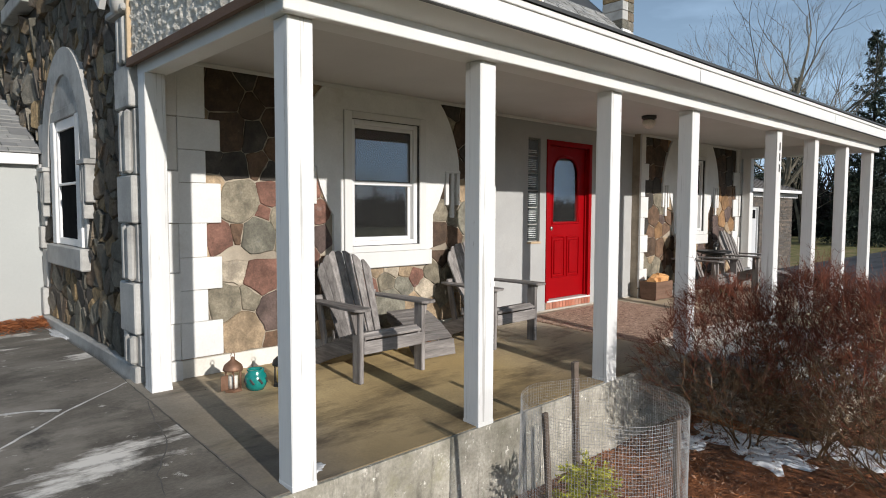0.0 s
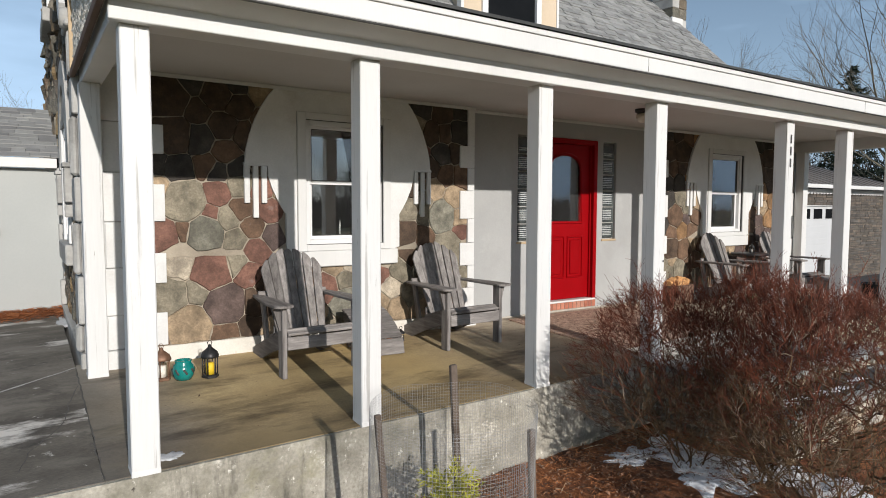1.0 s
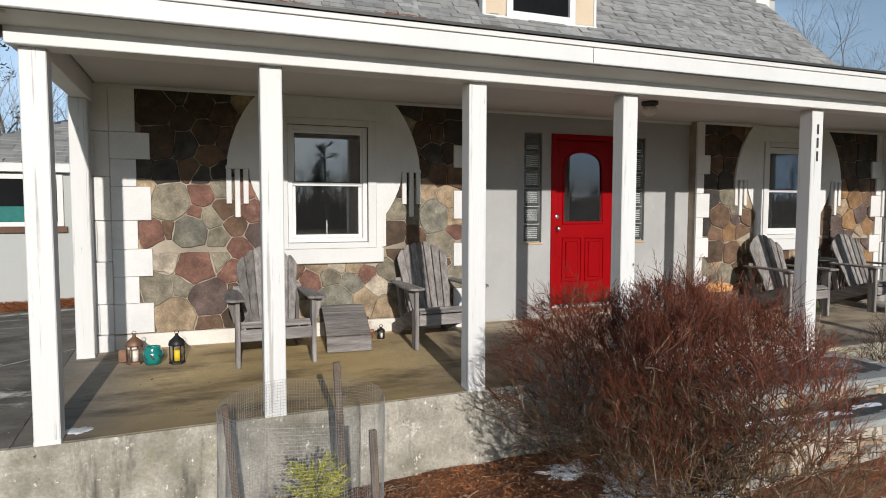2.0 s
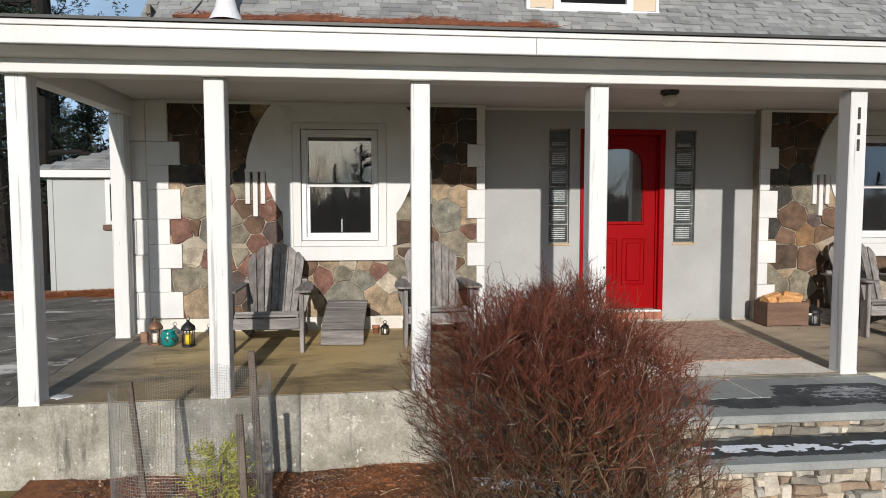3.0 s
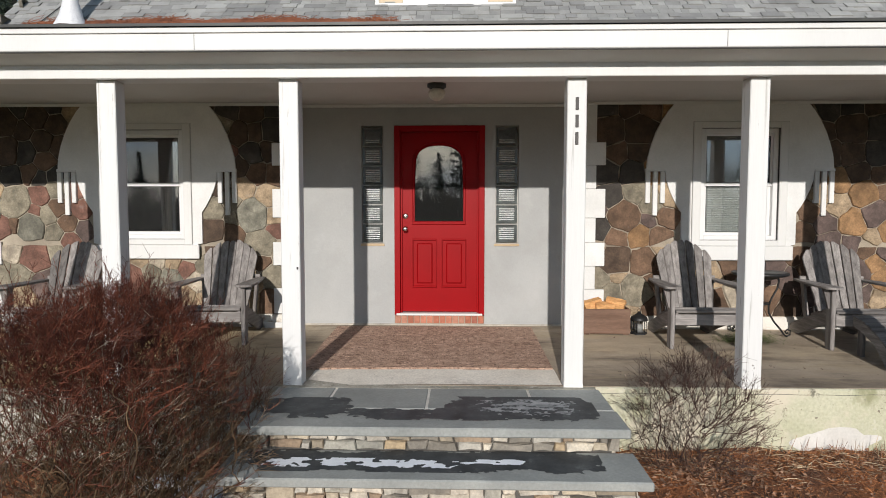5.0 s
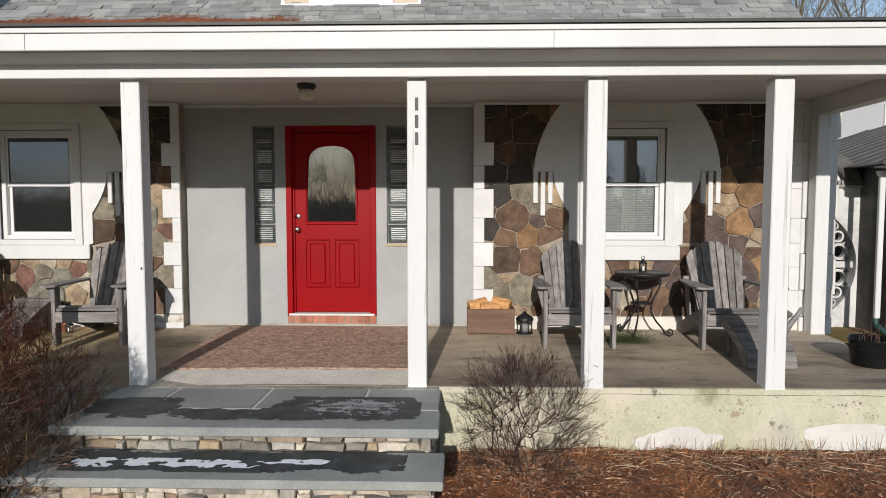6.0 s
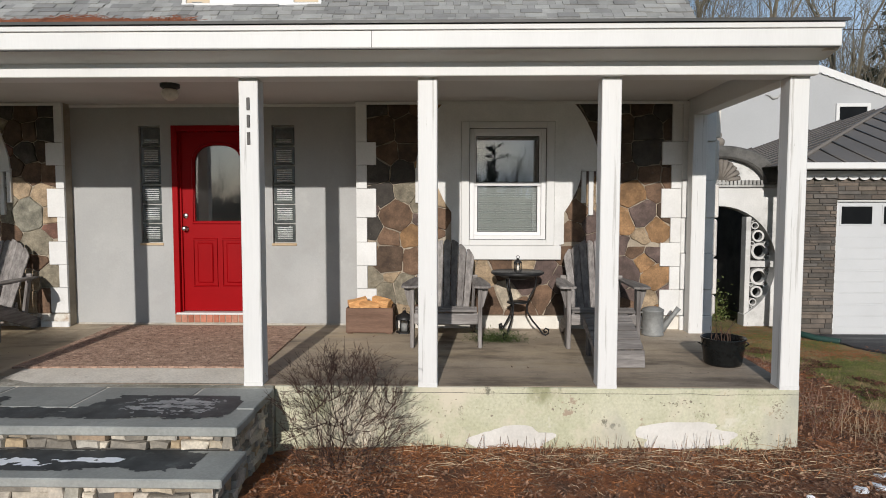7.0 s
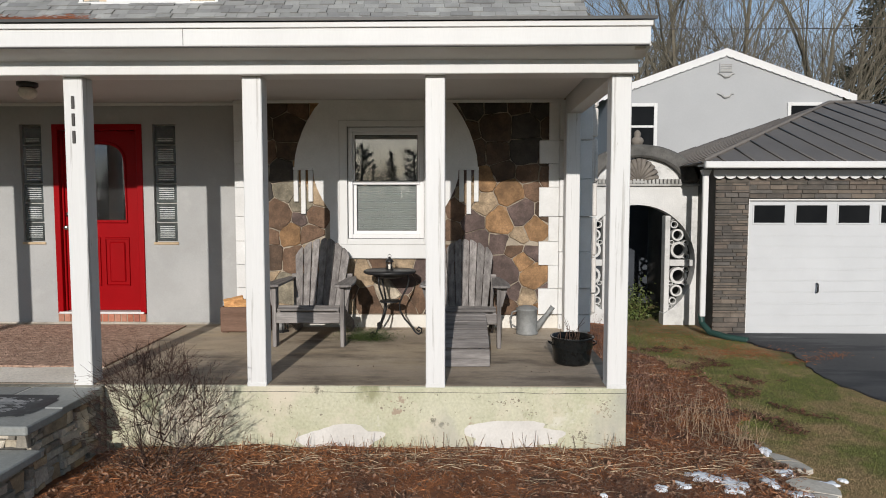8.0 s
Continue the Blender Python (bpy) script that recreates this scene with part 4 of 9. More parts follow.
def quoins(name, x_out, x_narrow, x_wide, label):
    """A strip of alternating cast blocks at the edge of a stone panel."""
    q = base(name, (0, 0, 0), label, "quoins", kind="structure")
    zs = [2.435, 2.02, 1.78, 1.535, 1.23, 0.97, 0.72, 0.475, 0.20]
    for i, (hi, lo) in enumerate(zip(zs, zs[1:])):
        x1 = x_wide if i % 2 else x_narrow
        a, b = sorted((x_out, x1))
        part("block", boxed(a, b, WF - 0.022, WF + 0.011, lo + 0.0015, hi - 0.0015, bev=0.003), M_CAST, q)
    return q


quoins("quoin_strip_1", 1.76, 1.97, 2.085, "white painted cast stone corner blocks")
quoins("quoin_strip_2", 5.243, 5.155, 5.055, "white painted cast stone blocks beside the entry")
quoins("quoin_strip_3", 8.362, 8.475, 8.572, "white painted cast stone blocks beside the entry")
quoins("quoin_strip_4", 11.76, 11.655, 11.555, "white painted cast stone corner blocks")
for nm, a, b in (("base_course_1", 1.56, 5.245), ("base_course_2", 8.36, 12.08)):
    structure(nm, boxed(a, b, WF - 0.016, WF + 0.011, -0.05, 0.188, bev=0.006), M_OLDCAST, "whitewashed base course with peeling paint", "base course")
M_FOOT = surf("worn_mortar_foot", (0.30, 0.275, 0.235), (0.56, 0.52, 0.45), 4.0, 50, 0.9, 0.5, speck=0.4, dist=0.006)
structure("entry_foot", boxed(5.262, 8.355, ALC - 0.03, ALC - 0.001, 0.02, 0.074, bev=0.012), M_FOOT, "pale worn mortar foot along the stucco wall", "base course")
# small base blocks at the entry edges
structure("base_block_1", boxed(4.95, 5.26, WF - 0.05, WF - 0.031, -0.02, 0.11, bev=0.008), M_CAST, "small white base block", "base course")
# beading where the wall meets the ceiling
for a, b, y in ((1.66, 5.25, WF), (5.25, 8.36, ALC), (8.36, 11.8, WF)):
    structure("trim", boxed(a + 0.002, b - 0.002, y - 0.035, y - 0.023, 2.405, 2.438, bev=0.003), M_WHITE, "thin white ceiling trim", "trim")

# moulded pilaster blocks in the two outer corners of the porch wall
for sgn, xo, xi in ((1, 1.535, 1.758), (-1, 12.1, 11.762)):
    pb = base("corner_pilaster_front_" + ("1" if sgn > 0 else "2"), (0, 0, 0), "white painted stacked corner blocks with vertical ribs", "pilaster", kind="structure")
    a, b = sorted((xo, xi))
    for z0, z1, out in ((0.02, 0.20, 0.05), (0.20, 0.48, 0.022), (0.48, 0.86, 0.045), (0.86, 1.23, 0.022), (1.23, 1.62, 0.045), (1.62, 2.02, 0.022), (2.02, 2.435, 0.034)):
        part("block", boxed(a, b, WF - out, WF + 0.011, z0 + 0.002, z1 - 0.002, bev=0.006), M_CAST, pb)
        if out < 0.03:
            part("rib", boxed(a + 0.05, a + 0.11, WF - 0.045, WF - out + 0.001, z0 + 0.01, z1 - 0.01, bev=0.008), M_CAST, pb)


# ---- windows ----
M_SEAL_SHADE = surf("dark_seal_and_joint_shade", (0.03, 0.03, 0.03), (0.06, 0.06, 0.06), 4, 60, 0.7, 0.0)
M_VINYL = surf("white_vinyl", (0.66, 0.66, 0.655), (0.72, 0.72, 0.715), 2, 60, 0.35, 0.0, speck=0.02)
for idx, cx in ((1, WIN1), (2, WIN2)):
    half = panel_half()
    out = [(cx + a, z) for a, z in half] + [(cx - a, z) for a, z in half[-2:0:-1]]
    w = base("window_%d" % idx, (0, 0, 0), "white double-hung window in a white horseshoe-arched surround" + (", blind lowered behind the lower sash" if idx == 2 else ", dark room behind"), "window", kind="structure")
    # the surround is laid in three plates round the opening
    bm = bmesh.new()
    hx, hz0, hz1 = 0.40, 1.0, 2.16
    right = [p for p in half if p[0] > 0]
    for sg in (1, -1):
        prism(bm, [(cx + sg * a, z) for a, z in [(hx, 2.44)] + right[:-2] + [(0.55, 0.945), (hx, 0.945)]], "y", WF - 0.026, WF + 0.011)
    box(bm, cx - hx, cx + hx, WF - 0.026, WF + 0.011, hz1, 2.44)
    box(bm, cx - hx, cx + hx, WF - 0.026, WF + 0.011, 0.945, hz0)
    box(bm, cx - 0.545, cx + 0.545, WF - 0.026, WF + 0.011, 0.785, 0.945)
    bmesh.ops.recalc_face_normals(bm, faces=bm.faces)
    part("surround", bm, M_CAST, w, "white horseshoe-arched cast surround")
    bm = bmesh.new()
    for a, b, z0, z1 in ((-0.485, -0.402, 0.94, 2.225), (0.402, 0.485, 0.94, 2.225), (-0.402, 0.402, 2.162, 2.225), (-0.402, 0.402, 0.94, 0.998)):
        box(bm, cx + a, cx + b, WF - 0.044, WF - 0.0265, z0, z1, bev=0.004)
    part("casing", bm, M_WHITE, w)
    part("sill", boxed(cx - 0.56, cx + 0.56, WF - 0.05, WF - 0.0265, 0.79, 0.938, bev=0.006), M_WHITE, w)
    bm = bmesh.new()
    for a, b, z0, z1 in ((-0.40, -0.352, 1.0, 2.16), (0.352, 0.40, 1.0, 2.16), (-0.352, 0.352, 2.112, 2.16), (-0.352, 0.352, 1.0, 1.045)):
        box(bm, cx + a, cx + b, WF - 0.005, WF + 0.07, z0, z1, bev=0.004)
    part("frame", bm, M_VINYL, w)
    for nm, z0, z1, y in (("upper_sash", 1.565, 2.112, WF + 0.02), ("lower_sash", 1.045, 1.605, WF + 0.045)):
        bm = bmesh.new()
        s = 0.022 if nm == "upper_sash" else 0.035
        for a, b, c, e in ((-0.352, -0.352 + s, z0, z1), (0.352 - s, 0.352, z0, z1), (-0.352 + s, 0.352 - s, z1 - 0.03, z1), (-0.352 + s, 0.352 - s, z0, z0 + 0.034)):
            box(bm, cx + a, cx + b, y, y + 0.024, c, e, bev=0.003)
        sash = part(nm, bm, M_VINYL, w)
        pane = part("pane", boxed(cx - 0.352 + s, cx + 0.352 - s, y + 0.010, y + 0.014, z0 + 0.03, z1 - 0.03), M_GLASS, sash, "dark reflecting window pane")
        pane.visible_shadow = False
        bm = bmesh.new()
        g = 0.006
        xa, xb, za, zb = cx - 0.352 + s, cx + 0.352 - s, z0 + 0.034, z1 - 0.03
        for a, b, c, e in ((xa, xa + g, za, zb), (xb - g, xb, za, zb), (xa + g, xb - g, za, za + g), (xa + g, xb - g, zb - g, zb)):
            box(bm, a, b, y + 0.004, y + 0.0095, c, e)
        part("seal", bm, M_SEAL_SHADE, sash, "dark seal round the pane")
    # thin dark strips put the joint's shade into colour round the frame
    bm = bmesh.new()
    for a, b, c, e in ((-0.4015, -0.3985, 1.0, 2.16), (0.3985, 0.4015, 1.0, 2.16), (-0.40, 0.40, 2.158, 2.1615), (-0.40, 0.40, 0.9985, 1.002)):
        box(bm, cx + a, cx + b, WF - 0.0275, WF - 0.0055, c, e)
    part("frame_joint", bm, M_SEAL_SHADE, w, "dark strips painting the shade in the joint round the frame")
    bm = bmesh.new()
    for a, b, c, e in ((-0.489, -0.4855, 0.94, 2.228), (0.4855, 0.489, 0.94, 2.228), (-0.4855, 0.4855, 2.2255, 2.2285)):
        box(bm, cx + a, cx + b, WF - 0.030, WF - 0.0262, c, e)
    part("casing_joint", bm, M_GREYCAST, w, "thin grey joint round the casing")
    for sg in (1, -1):
        tri = part("bracket", boxed(cx + sg * 0.868 - 0.104, cx + sg * 0.868 + 0.104, WF - 0.034, WF + 0.012, 1.715, 1.735, bev=0.003), M_CAST, w, "ornamental bracket of three hanging bars")
        for k, lo in ((-1, 1.385), (0, 1.255), (1, 1.385)):
            c = cx + sg * 0.868 + k * 0.077
            part("bar", boxed(c - 0.024, c + 0.024, WF - 0.032, WF + 0.012, lo, 1.7145, bev=0.005), M_CAST, tri)
    if idx == 2:
        bm = bmesh.new()
        zz = 1.08
        while zz < 1.56:
            prism(bm, [(WF + 0.085, zz), (WF + 0.073, zz + 0.0095), (WF + 0.085, zz + 0.019)], "x", cx - 0.33, cx + 0.33)
            zz += 0.019
        part("blind", bm, M_BLIND, w, "pale grey cellular blind")
    else:
        part("prop", boxed(cx + 0.0, cx + 0.012, WF + 0.13, WF + 0.14, 1.03, 1.22), M_WHITE, w, "thin white stick standing behind the pane")

# ---- entry door ----
door = base("door_1", (0, 0, 0), "closed red front door with an arched glass light", "door", kind="structure")
LY = ALC + 0.055
bm = bmesh.new()
for a, b, c, e in ((DX0, DX0 + 0.062, DZ0 - 0.02, DZ1), (DX1 - 0.062, DX1, DZ0 - 0.02, DZ1), (DX0 + 0.062, DX1 - 0.062, DZ1 - 0.062, DZ1)):
    box(bm, a, b, ALC - 0.016, ALC + 0.11, c, e, bev=0.004)
for a, b, c, e in ((DX0 + 0.062, DX0 + 0.082, DZ0, DZ1 - 0.063), (DX1 - 0.082, DX1 - 0.062, DZ0, DZ1 - 0.063)):
    box(bm, a, b, ALC + 0.03, ALC + 0.053, c, e, bev=0.003)
part("door_frame", bm, M_RED, door)
LX0, LX1, LZ0, LZ1 = DX0 + 0.064, DX1 - 0.064, DZ0 + 0.008, DZ1 - 0.066
GX0, GX1, GZ0, GS, GZ1 = 6.555, 7.085, 1.175, 1.80, 2.025
bm = bmesh.new()
box(bm, LX0, GX0, LY, LY + 0.044, LZ0, LZ1)
box(bm, GX1, LX1, LY, LY + 0.044, LZ0, LZ1)
box(bm, GX0, GX1, LY, LY + 0.044, LZ0, GZ0)
gc, gw = (GX0 + GX1) / 2, (GX1 - GX0) / 2
arch = [(gc + gw * math.cos(a), GS + (GZ1 - GS) * math.sin(a) ** 0.8) for a in [math.pi * i / 20 for i in range(21)]]
prism(bm, [(GX0, LZ1), (GX1, LZ1)] + arch, "y", LY, LY + 0.044)
leaf = part("leaf", bm, M_RED, door)


def ring_strip(bm, outline, width, y0, y1):
    """A raised strip along an outline."""
    c = (sum(p[0] for p in outline) / len(outline), sum(p[1] for p in outline) / len(outline))
    inner = []
    for x, z in outline:
        l = math.hypot(x - c[0], z - c[1])
        inner.append((x - (x - c[0]) / l * width, z - (z - c[1]) / l * width))
    n = len(outline)
    a, b = [bm.verts.new((x, y1, z)) for x, z in outline], [bm.verts.new((x, y1, z)) for x, z in inner]
    am, bmid = [bm.verts.new((lerp(o[0], i[0], 0.3), y0, lerp(o[1], i[1], 0.3))) for o, i in zip(outline, inner)], [bm.verts.new((lerp(o[0], i[0], 0.7), y0, lerp(o[1], i[1], 0.7))) for o, i in zip(outline, inner)]
    for i in range(n):
        j = (i + 1) % n
        for p, q in ((a, am), (am, bmid), (bmid, b)):
            bm.faces.new((p[i], p[j], q[j], q[i]))
    bmesh.ops.recalc_face_normals(bm, faces=bm.faces)


lite = [(GX0, GZ0), (GX1, GZ0)] + arch
bm = bmesh.new()
o = [(gc + (x - gc) * 1.10, 1.6 + (z - 1.6) * 1.06) for x, z in lite]
ring_strip(bm, o, 0.042, LY - 0.014, LY + 0.002)
part("lite_frame", bm, M_RED, leaf)
bm = bmesh.new()
prism(bm, lite, "y", LY + 0.018, LY + 0.024)
pane = part("pane", bm, M_GLASS, leaf, "arched reflecting glass light")
pane.visible_shadow = False
for cx in (6.665, 6.985):
    for k, (w, h, yy) in enumerate(((0.135, 0.27, 0.006), (0.105, 0.24, 0.010))):
        bm = bmesh.new()
        o = [(cx - w, 0.73 - h), (cx + w, 0.73 - h), (cx + w, 0.73 + h), (cx - w, 0.73 + h)]
        if k == 0:
            ring_strip(bm, o, 0.028, LY - 0.013, LY + 0.001)
        else:
            box(bm, cx - w + 0.02, cx + w - 0.02, LY - 0.012, LY + 0.002, 0.73 - h + 0.02, 0.73 + h - 0.02, bev=0.011)
        part("raised_panel", bm, M_RED, leaf)
for z, r in ((1.245, 0.031), (1.105, 0.031)):
    bm = bmesh.new()
    prof = [(0, 0.0), (r, 0.0), (r, 0.008), (r * 0.8, 0.014), (0, 0.016)] if z > 1.2 else [(0, 0), (r, 0), (r, 0.006), (0.011, 0.012), (0.011, 0.035), (0.026, 0.045), (0.028, 0.058), (0.018, 0.068), (0, 0.07)]
    lathe(bm, prof, 16)
    bmesh.ops.transform(bm, matrix=pose(6.455, LY, z, 90, 0, 0), verts=bm.verts)
    part("deadbolt" if z > 1.2 else "door_knob", bm, M_CHROME, leaf, "bright brass and nickel lock")
part("threshold", boxed(DX0 + 0.02, DX1 - 0.02, ALC - 0.03, ALC + 0.12, 0.165, 0.188, bev=0.004), M_WHITE, door, "worn white threshold")
for i in range(14):
    a = DX0 + 0.002 + i * (DX1 - DX0 - 0.004) / 14
    part("brick", boxed(a + 0.004, a + 0.065, ALC - 0.02, ALC + 0.1, 0.08, 0.163, bev=0.004), M_BRICK, door)
part("brick_bed", boxed(DX0, DX1, ALC - 0.012, ALC + 0.11, 0.045, 0.162), M_MORTAR, door)

# glass-block sidelights
M_BLOCK = surf("glass_block_rim", (0.035, 0.04, 0.04), (0.10, 0.115, 0.11), 9.0, 30, 0.2, 0.2, speck=0.2, spec=0.6, dist=0.01)
M_BLOCKDARK = surf("glass_block_core", (0.02, 0.024, 0.024), (0.07, 0.08, 0.08), 12.0, 30, 0.12, 0.4, speck=0.3, spec=0.8, dist=0.02, bump_scale=14)
# whitish rib colour paints the bright glints seen in ribbed glass
M_BLOCKGLINT = surf("glass_block_glint", (0.42, 0.44, 0.43), (0.74, 0.77, 0.75), 14.0, 40, 0.18, 0.1, speck=0.2, spec=0.8)
M_GROUT = surf("pale_grout", (0.38, 0.37, 0.35), (0.50, 0.49, 0.46), 5, 60, 0.9, 0.2, speck=0.15)
for i, (a, b) in enumerate(SL):
    s = base("sidelight_%d" % (i + 1), (0, 0, 0), "narrow sidelight of six stacked glass blocks beside the door", "window", kind="structure")
    h = (2.205 - 0.955) / 6
    part("grout", boxed(a + 0.001, b - 0.001, ALC + 0.05, ALC + 0.09, 0.931, 2.214), M_GROUT, s)
    part("sill", boxed(a - 0.012, b + 0.012, ALC - 0.012, ALC + 0.049, 0.922, 0.948, bev=0.004), M_TANWOOD, s)
    for j in range(6):
        z = 0.955 + j * h
        bm = bmesh.new()
        o = [(a + 0.012, z + 0.008), (b - 0.012, z + 0.008), (b - 0.012, z + h - 0.008), (a + 0.012, z + h - 0.008)]
        q = [(a + 0.036, z + 0.03), (b - 0.036, z + 0.03), (b - 0.036, z + h - 0.03), (a + 0.036, z + h - 0.03)]
        va, vb, vc = [[bm.verts.new((x, y, zz)) for x, zz in p_] for p_, y in ((o, ALC + 0.051), (o, ALC + 0.026), (q, ALC + 0.034))]
        for k in range(4):
            k2 = (k + 1) % 4
            bm.faces.new((va[k], va[k2], vb[k2], vb[k]))
            bm.faces.new((vb[k], vb[k2], vc[k2], vc[k]))
        bmesh.ops.recalc_face_normals(bm, faces=bm.faces)
        blk = part("glass_block", bm, M_BLOCK, s)
        part("core", boxed(a + 0.036, b - 0.036, ALC + 0.034, ALC + 0.0495, z + 0.03, z + h - 0.03), M_BLOCKDARK, blk)
        # fewer of the painted glints on the top block, which stays dark
        for k in range(6 if j < 5 else 2):
            zk = z + 0.040 + k * (h - 0.07) / 6
            bm = bmesh.new()
            prism(bm, [(ALC + 0.0335, zk), (ALC + 0.027, zk + 0.006), (ALC + 0.0335, zk + 0.011)], "x", a + 0.042, b - 0.042)
            part("rib", bm, M_BLOCKGLINT, blk)

# porch ceiling lamp
lamp = base("ceiling_lamp", (6.84, 3.83, 2.44), "small flush ceiling lamp with a frosted glass bowl, unlit", "lamp")
bm = bmesh.new()
lathe(bm, [(0, 0), (0.085, 0), (0.085, -0.03), (0.06, -0.045), (0, -0.045)], 20)
part("canopy", bm, M_DARK, lamp, "dark bronze canopy")
bm = bmesh.new()
lathe(bm, [(0.05, -0.046), (0.072, -0.06), (0.076, -0.09), (0.06, -0.125), (0.03, -0.145), (0, -0.15)], 20)
part("bowl", bm, surf("frosted_glass", (0.62, 0.58, 0.50), (0.70, 0.66, 0.58), 5, 40, 0.3, 0.05), lamp, "frosted glass bowl")

# three plain bars stand on one post
mk = base("post_marking", (POST_X[4], 2.758, 0), "three dark metal bars fixed on a white post", "marking")
for z in (2.085, 1.96, 1.835):
    part("bar", boxed(-0.012, 0.012, -0.007, -0.0005, z - 0.046, z + 0.046, bev=0.003), M_NUMBER, mk)
part_bell = base("push_button", (POST_X[3], 2.757, 0.88), "tiny dark push button on a porch post", "button")
part("button", boxed(0.045, 0.058, -0.006, 0.0, -0.01, 0.01, bev=0.003), M_NUMBER, part_bell)


# ---- west side wall: rough stones, arched window, corner pilaster ----
WX = 1.53
CY = 6.87
r = random.Random(77)


def gable_line(y):
    """Height of the side wall under the roof slopes."""
    return min(3.0 + (y - 5.2) * 0.95, 6.45 - (y - 8.9) * 0.95)


for poly in cells(5.16, 8.02, 0.18, 3.3, 340, 12, 1.0, 1.15):
    cu, cv = sum(p[0] for p in poly) / len(poly), sum(p[1] for p in poly) / len(poly)
    if cv > gable_line(cu) or (abs(cu - CY) < 0.56 and 0.9 < cv < 2.5):
        continue
    if 0.8 < cv < 2.3 and abs(cu - CY) < 1.0:
        poly = clip(poly, CY + math.copysign(0.56, cu - CY), 0, -math.copysign(1, cu - CY), 0)
    q = shrink(poly, 0.006)
    if len(q) > 2:
        stone(q, lambda u, v, d: (WX - d, u, v), r.uniform(0.020, 0.040), 0.013, wall_w, M_STONE_W, r, 0.14)
# the stones higher up and farther back, joined
verts, faces = [], []
for y0_, y1_, z0_, z1_, cnt, sd in ((5.16, 8.02, 3.3, 6.4, 240, 14), (8.02, 12.5, 0.3, 6.4, 620, 15)):
    for poly in cells(y0_, y1_, z0_, z1_, cnt, sd, 1.0, 0.85):
        cu, cv = sum(p[0] for p in poly) / len(poly), sum(p[1] for p in poly) / len(poly)
        if cv > gable_line(cu) or (8.0 < cu < 9.2 and 3.5 < cv < 4.9):
            continue
        q = shrink(poly, 0.006)
        if len(q) < 3:
            continue
        n, i, d = len(q), len(verts), r.uniform(0.012, 0.065)
        t1, t2 = r.uniform(-0.34, 0.34), r.uniform(-0.3, 0.3)
        verts += [(WX, u, v) for u, v in q] + [(WX - d - (u - cu) * t1 - (v - cv) * t2, lerp(u, cu, 0.10), lerp(v, cv, 0.10)) for u, v in q]
        faces.append(tuple(range(i + n, i + 2 * n)))
        faces += [(i + k, i + (k + 1) % n, i + n + (k + 1) % n, i + n + k) for k in range(n)]
me = bpy.data.meshes.new("far_stones")
me.from_pydata(verts, [], faces)
me.materials.append(M_STONE_WFAR)
fs_ = new("far_stones", me)
fs_.parent = wall_w
tagged(fs_, "rough dark fieldstones", kind="stuff")
# grey corner blocks where the wing meets the wall
cb_ = base("corner_blocks_wing", (0, 0, 0), "grey cast stone blocks where the wing meets the wall", "quoins", kind="structure")
z = 0.19
k = 0
while z < 1.85:
    h = (0.30, 0.42, 0.24, 0.36)[k % 4]
    part("block", boxed(WX - (0.055 if k % 2 else 0.085), WX - 0.001, 7.80 if k % 2 else 7.86, 7.995, z, z + h - 0.006, bev=0.01), M_GREYCAST, cb_)
    z += h
    k += 1

structure("plinth_west", boxed(WX - 0.075, WX - 0.001, 4.86, 8.0, -0.1, 0.18, bev=0.012), M_GREYCAST, "grey cast stone plinth along the side wall", "plinth")
ww = base("window_3", (0, 0, 0), "narrow white window under a tall grey cast stone arch in the fieldstone wall", "window", kind="structure")
bm = bmesh.new()
outer = [(CY + 0.93 * math.cos(a), 1.76 + 1.08 * math.sin(a)) for a in [math.pi * i / 24 for i in range(25)]]
inner = [(CY + 0.66 * math.cos(a), 1.76 + 0.83 * math.sin(a)) for a in [math.pi * i / 24 for i in range(25)]]
prism(bm, outer + inner[::-1], "x", WX - 0.065, WX - 0.001)
part("arch", bm, M_GREYCAST, ww, "grey cast stone arch")
bm = bmesh.new()
fill = [(y, z) for y, z in inner if z > 2.29]
prism(bm, [(fill[0][0], 2.29)] + fill + [(fill[-1][0], 2.29)], "x", WX - 0.045, WX - 0.001)
box(bm, WX - 0.055, WX - 0.002, CY - 0.56, CY + 0.56, 2.19, 2.289, bev=0.006)
part("tympanum", bm, M_GREYCAST, ww)
for sg in (1, -1):
    part("jamb", boxed(WX - 0.06, WX - 0.001, CY + sg * 0.485 - 0.075, CY + sg * 0.485 + 0.075, 0.985, 2.189, bev=0.006), M_CAST, ww, "white painted jamb")
    part("spandrel", boxed(WX - 0.04, WX - 0.001, CY + sg * 0.61 - 0.045, CY + sg * 0.61 + 0.045, 0.985, 2.189, bev=0.006), M_GREYCAST, ww)
    b = part("bracket", boxed(WX - 0.115, WX - 0.001, CY + sg * 0.80 - 0.125, CY + sg * 0.80 + 0.125, 1.715, 1.758, bev=0.006), M_GREYCAST, ww)
    for k, lo in ((-1, 1.39), (0, 1.25), (1, 1.39)):
        c = CY + sg * 0.80 + k * 0.078
        part("bar", boxed(WX - 0.10, WX - 0.001, c - 0.025, c + 0.025, lo, 1.714, bev=0.008), M_GREYCAST, b)
part("sill", boxed(WX - 0.10, WX - 0.001, CY - 0.66, CY + 0.66, 0.78, 0.98, bev=0.012), M_GREYCAST, ww)
bm = bmesh.new()
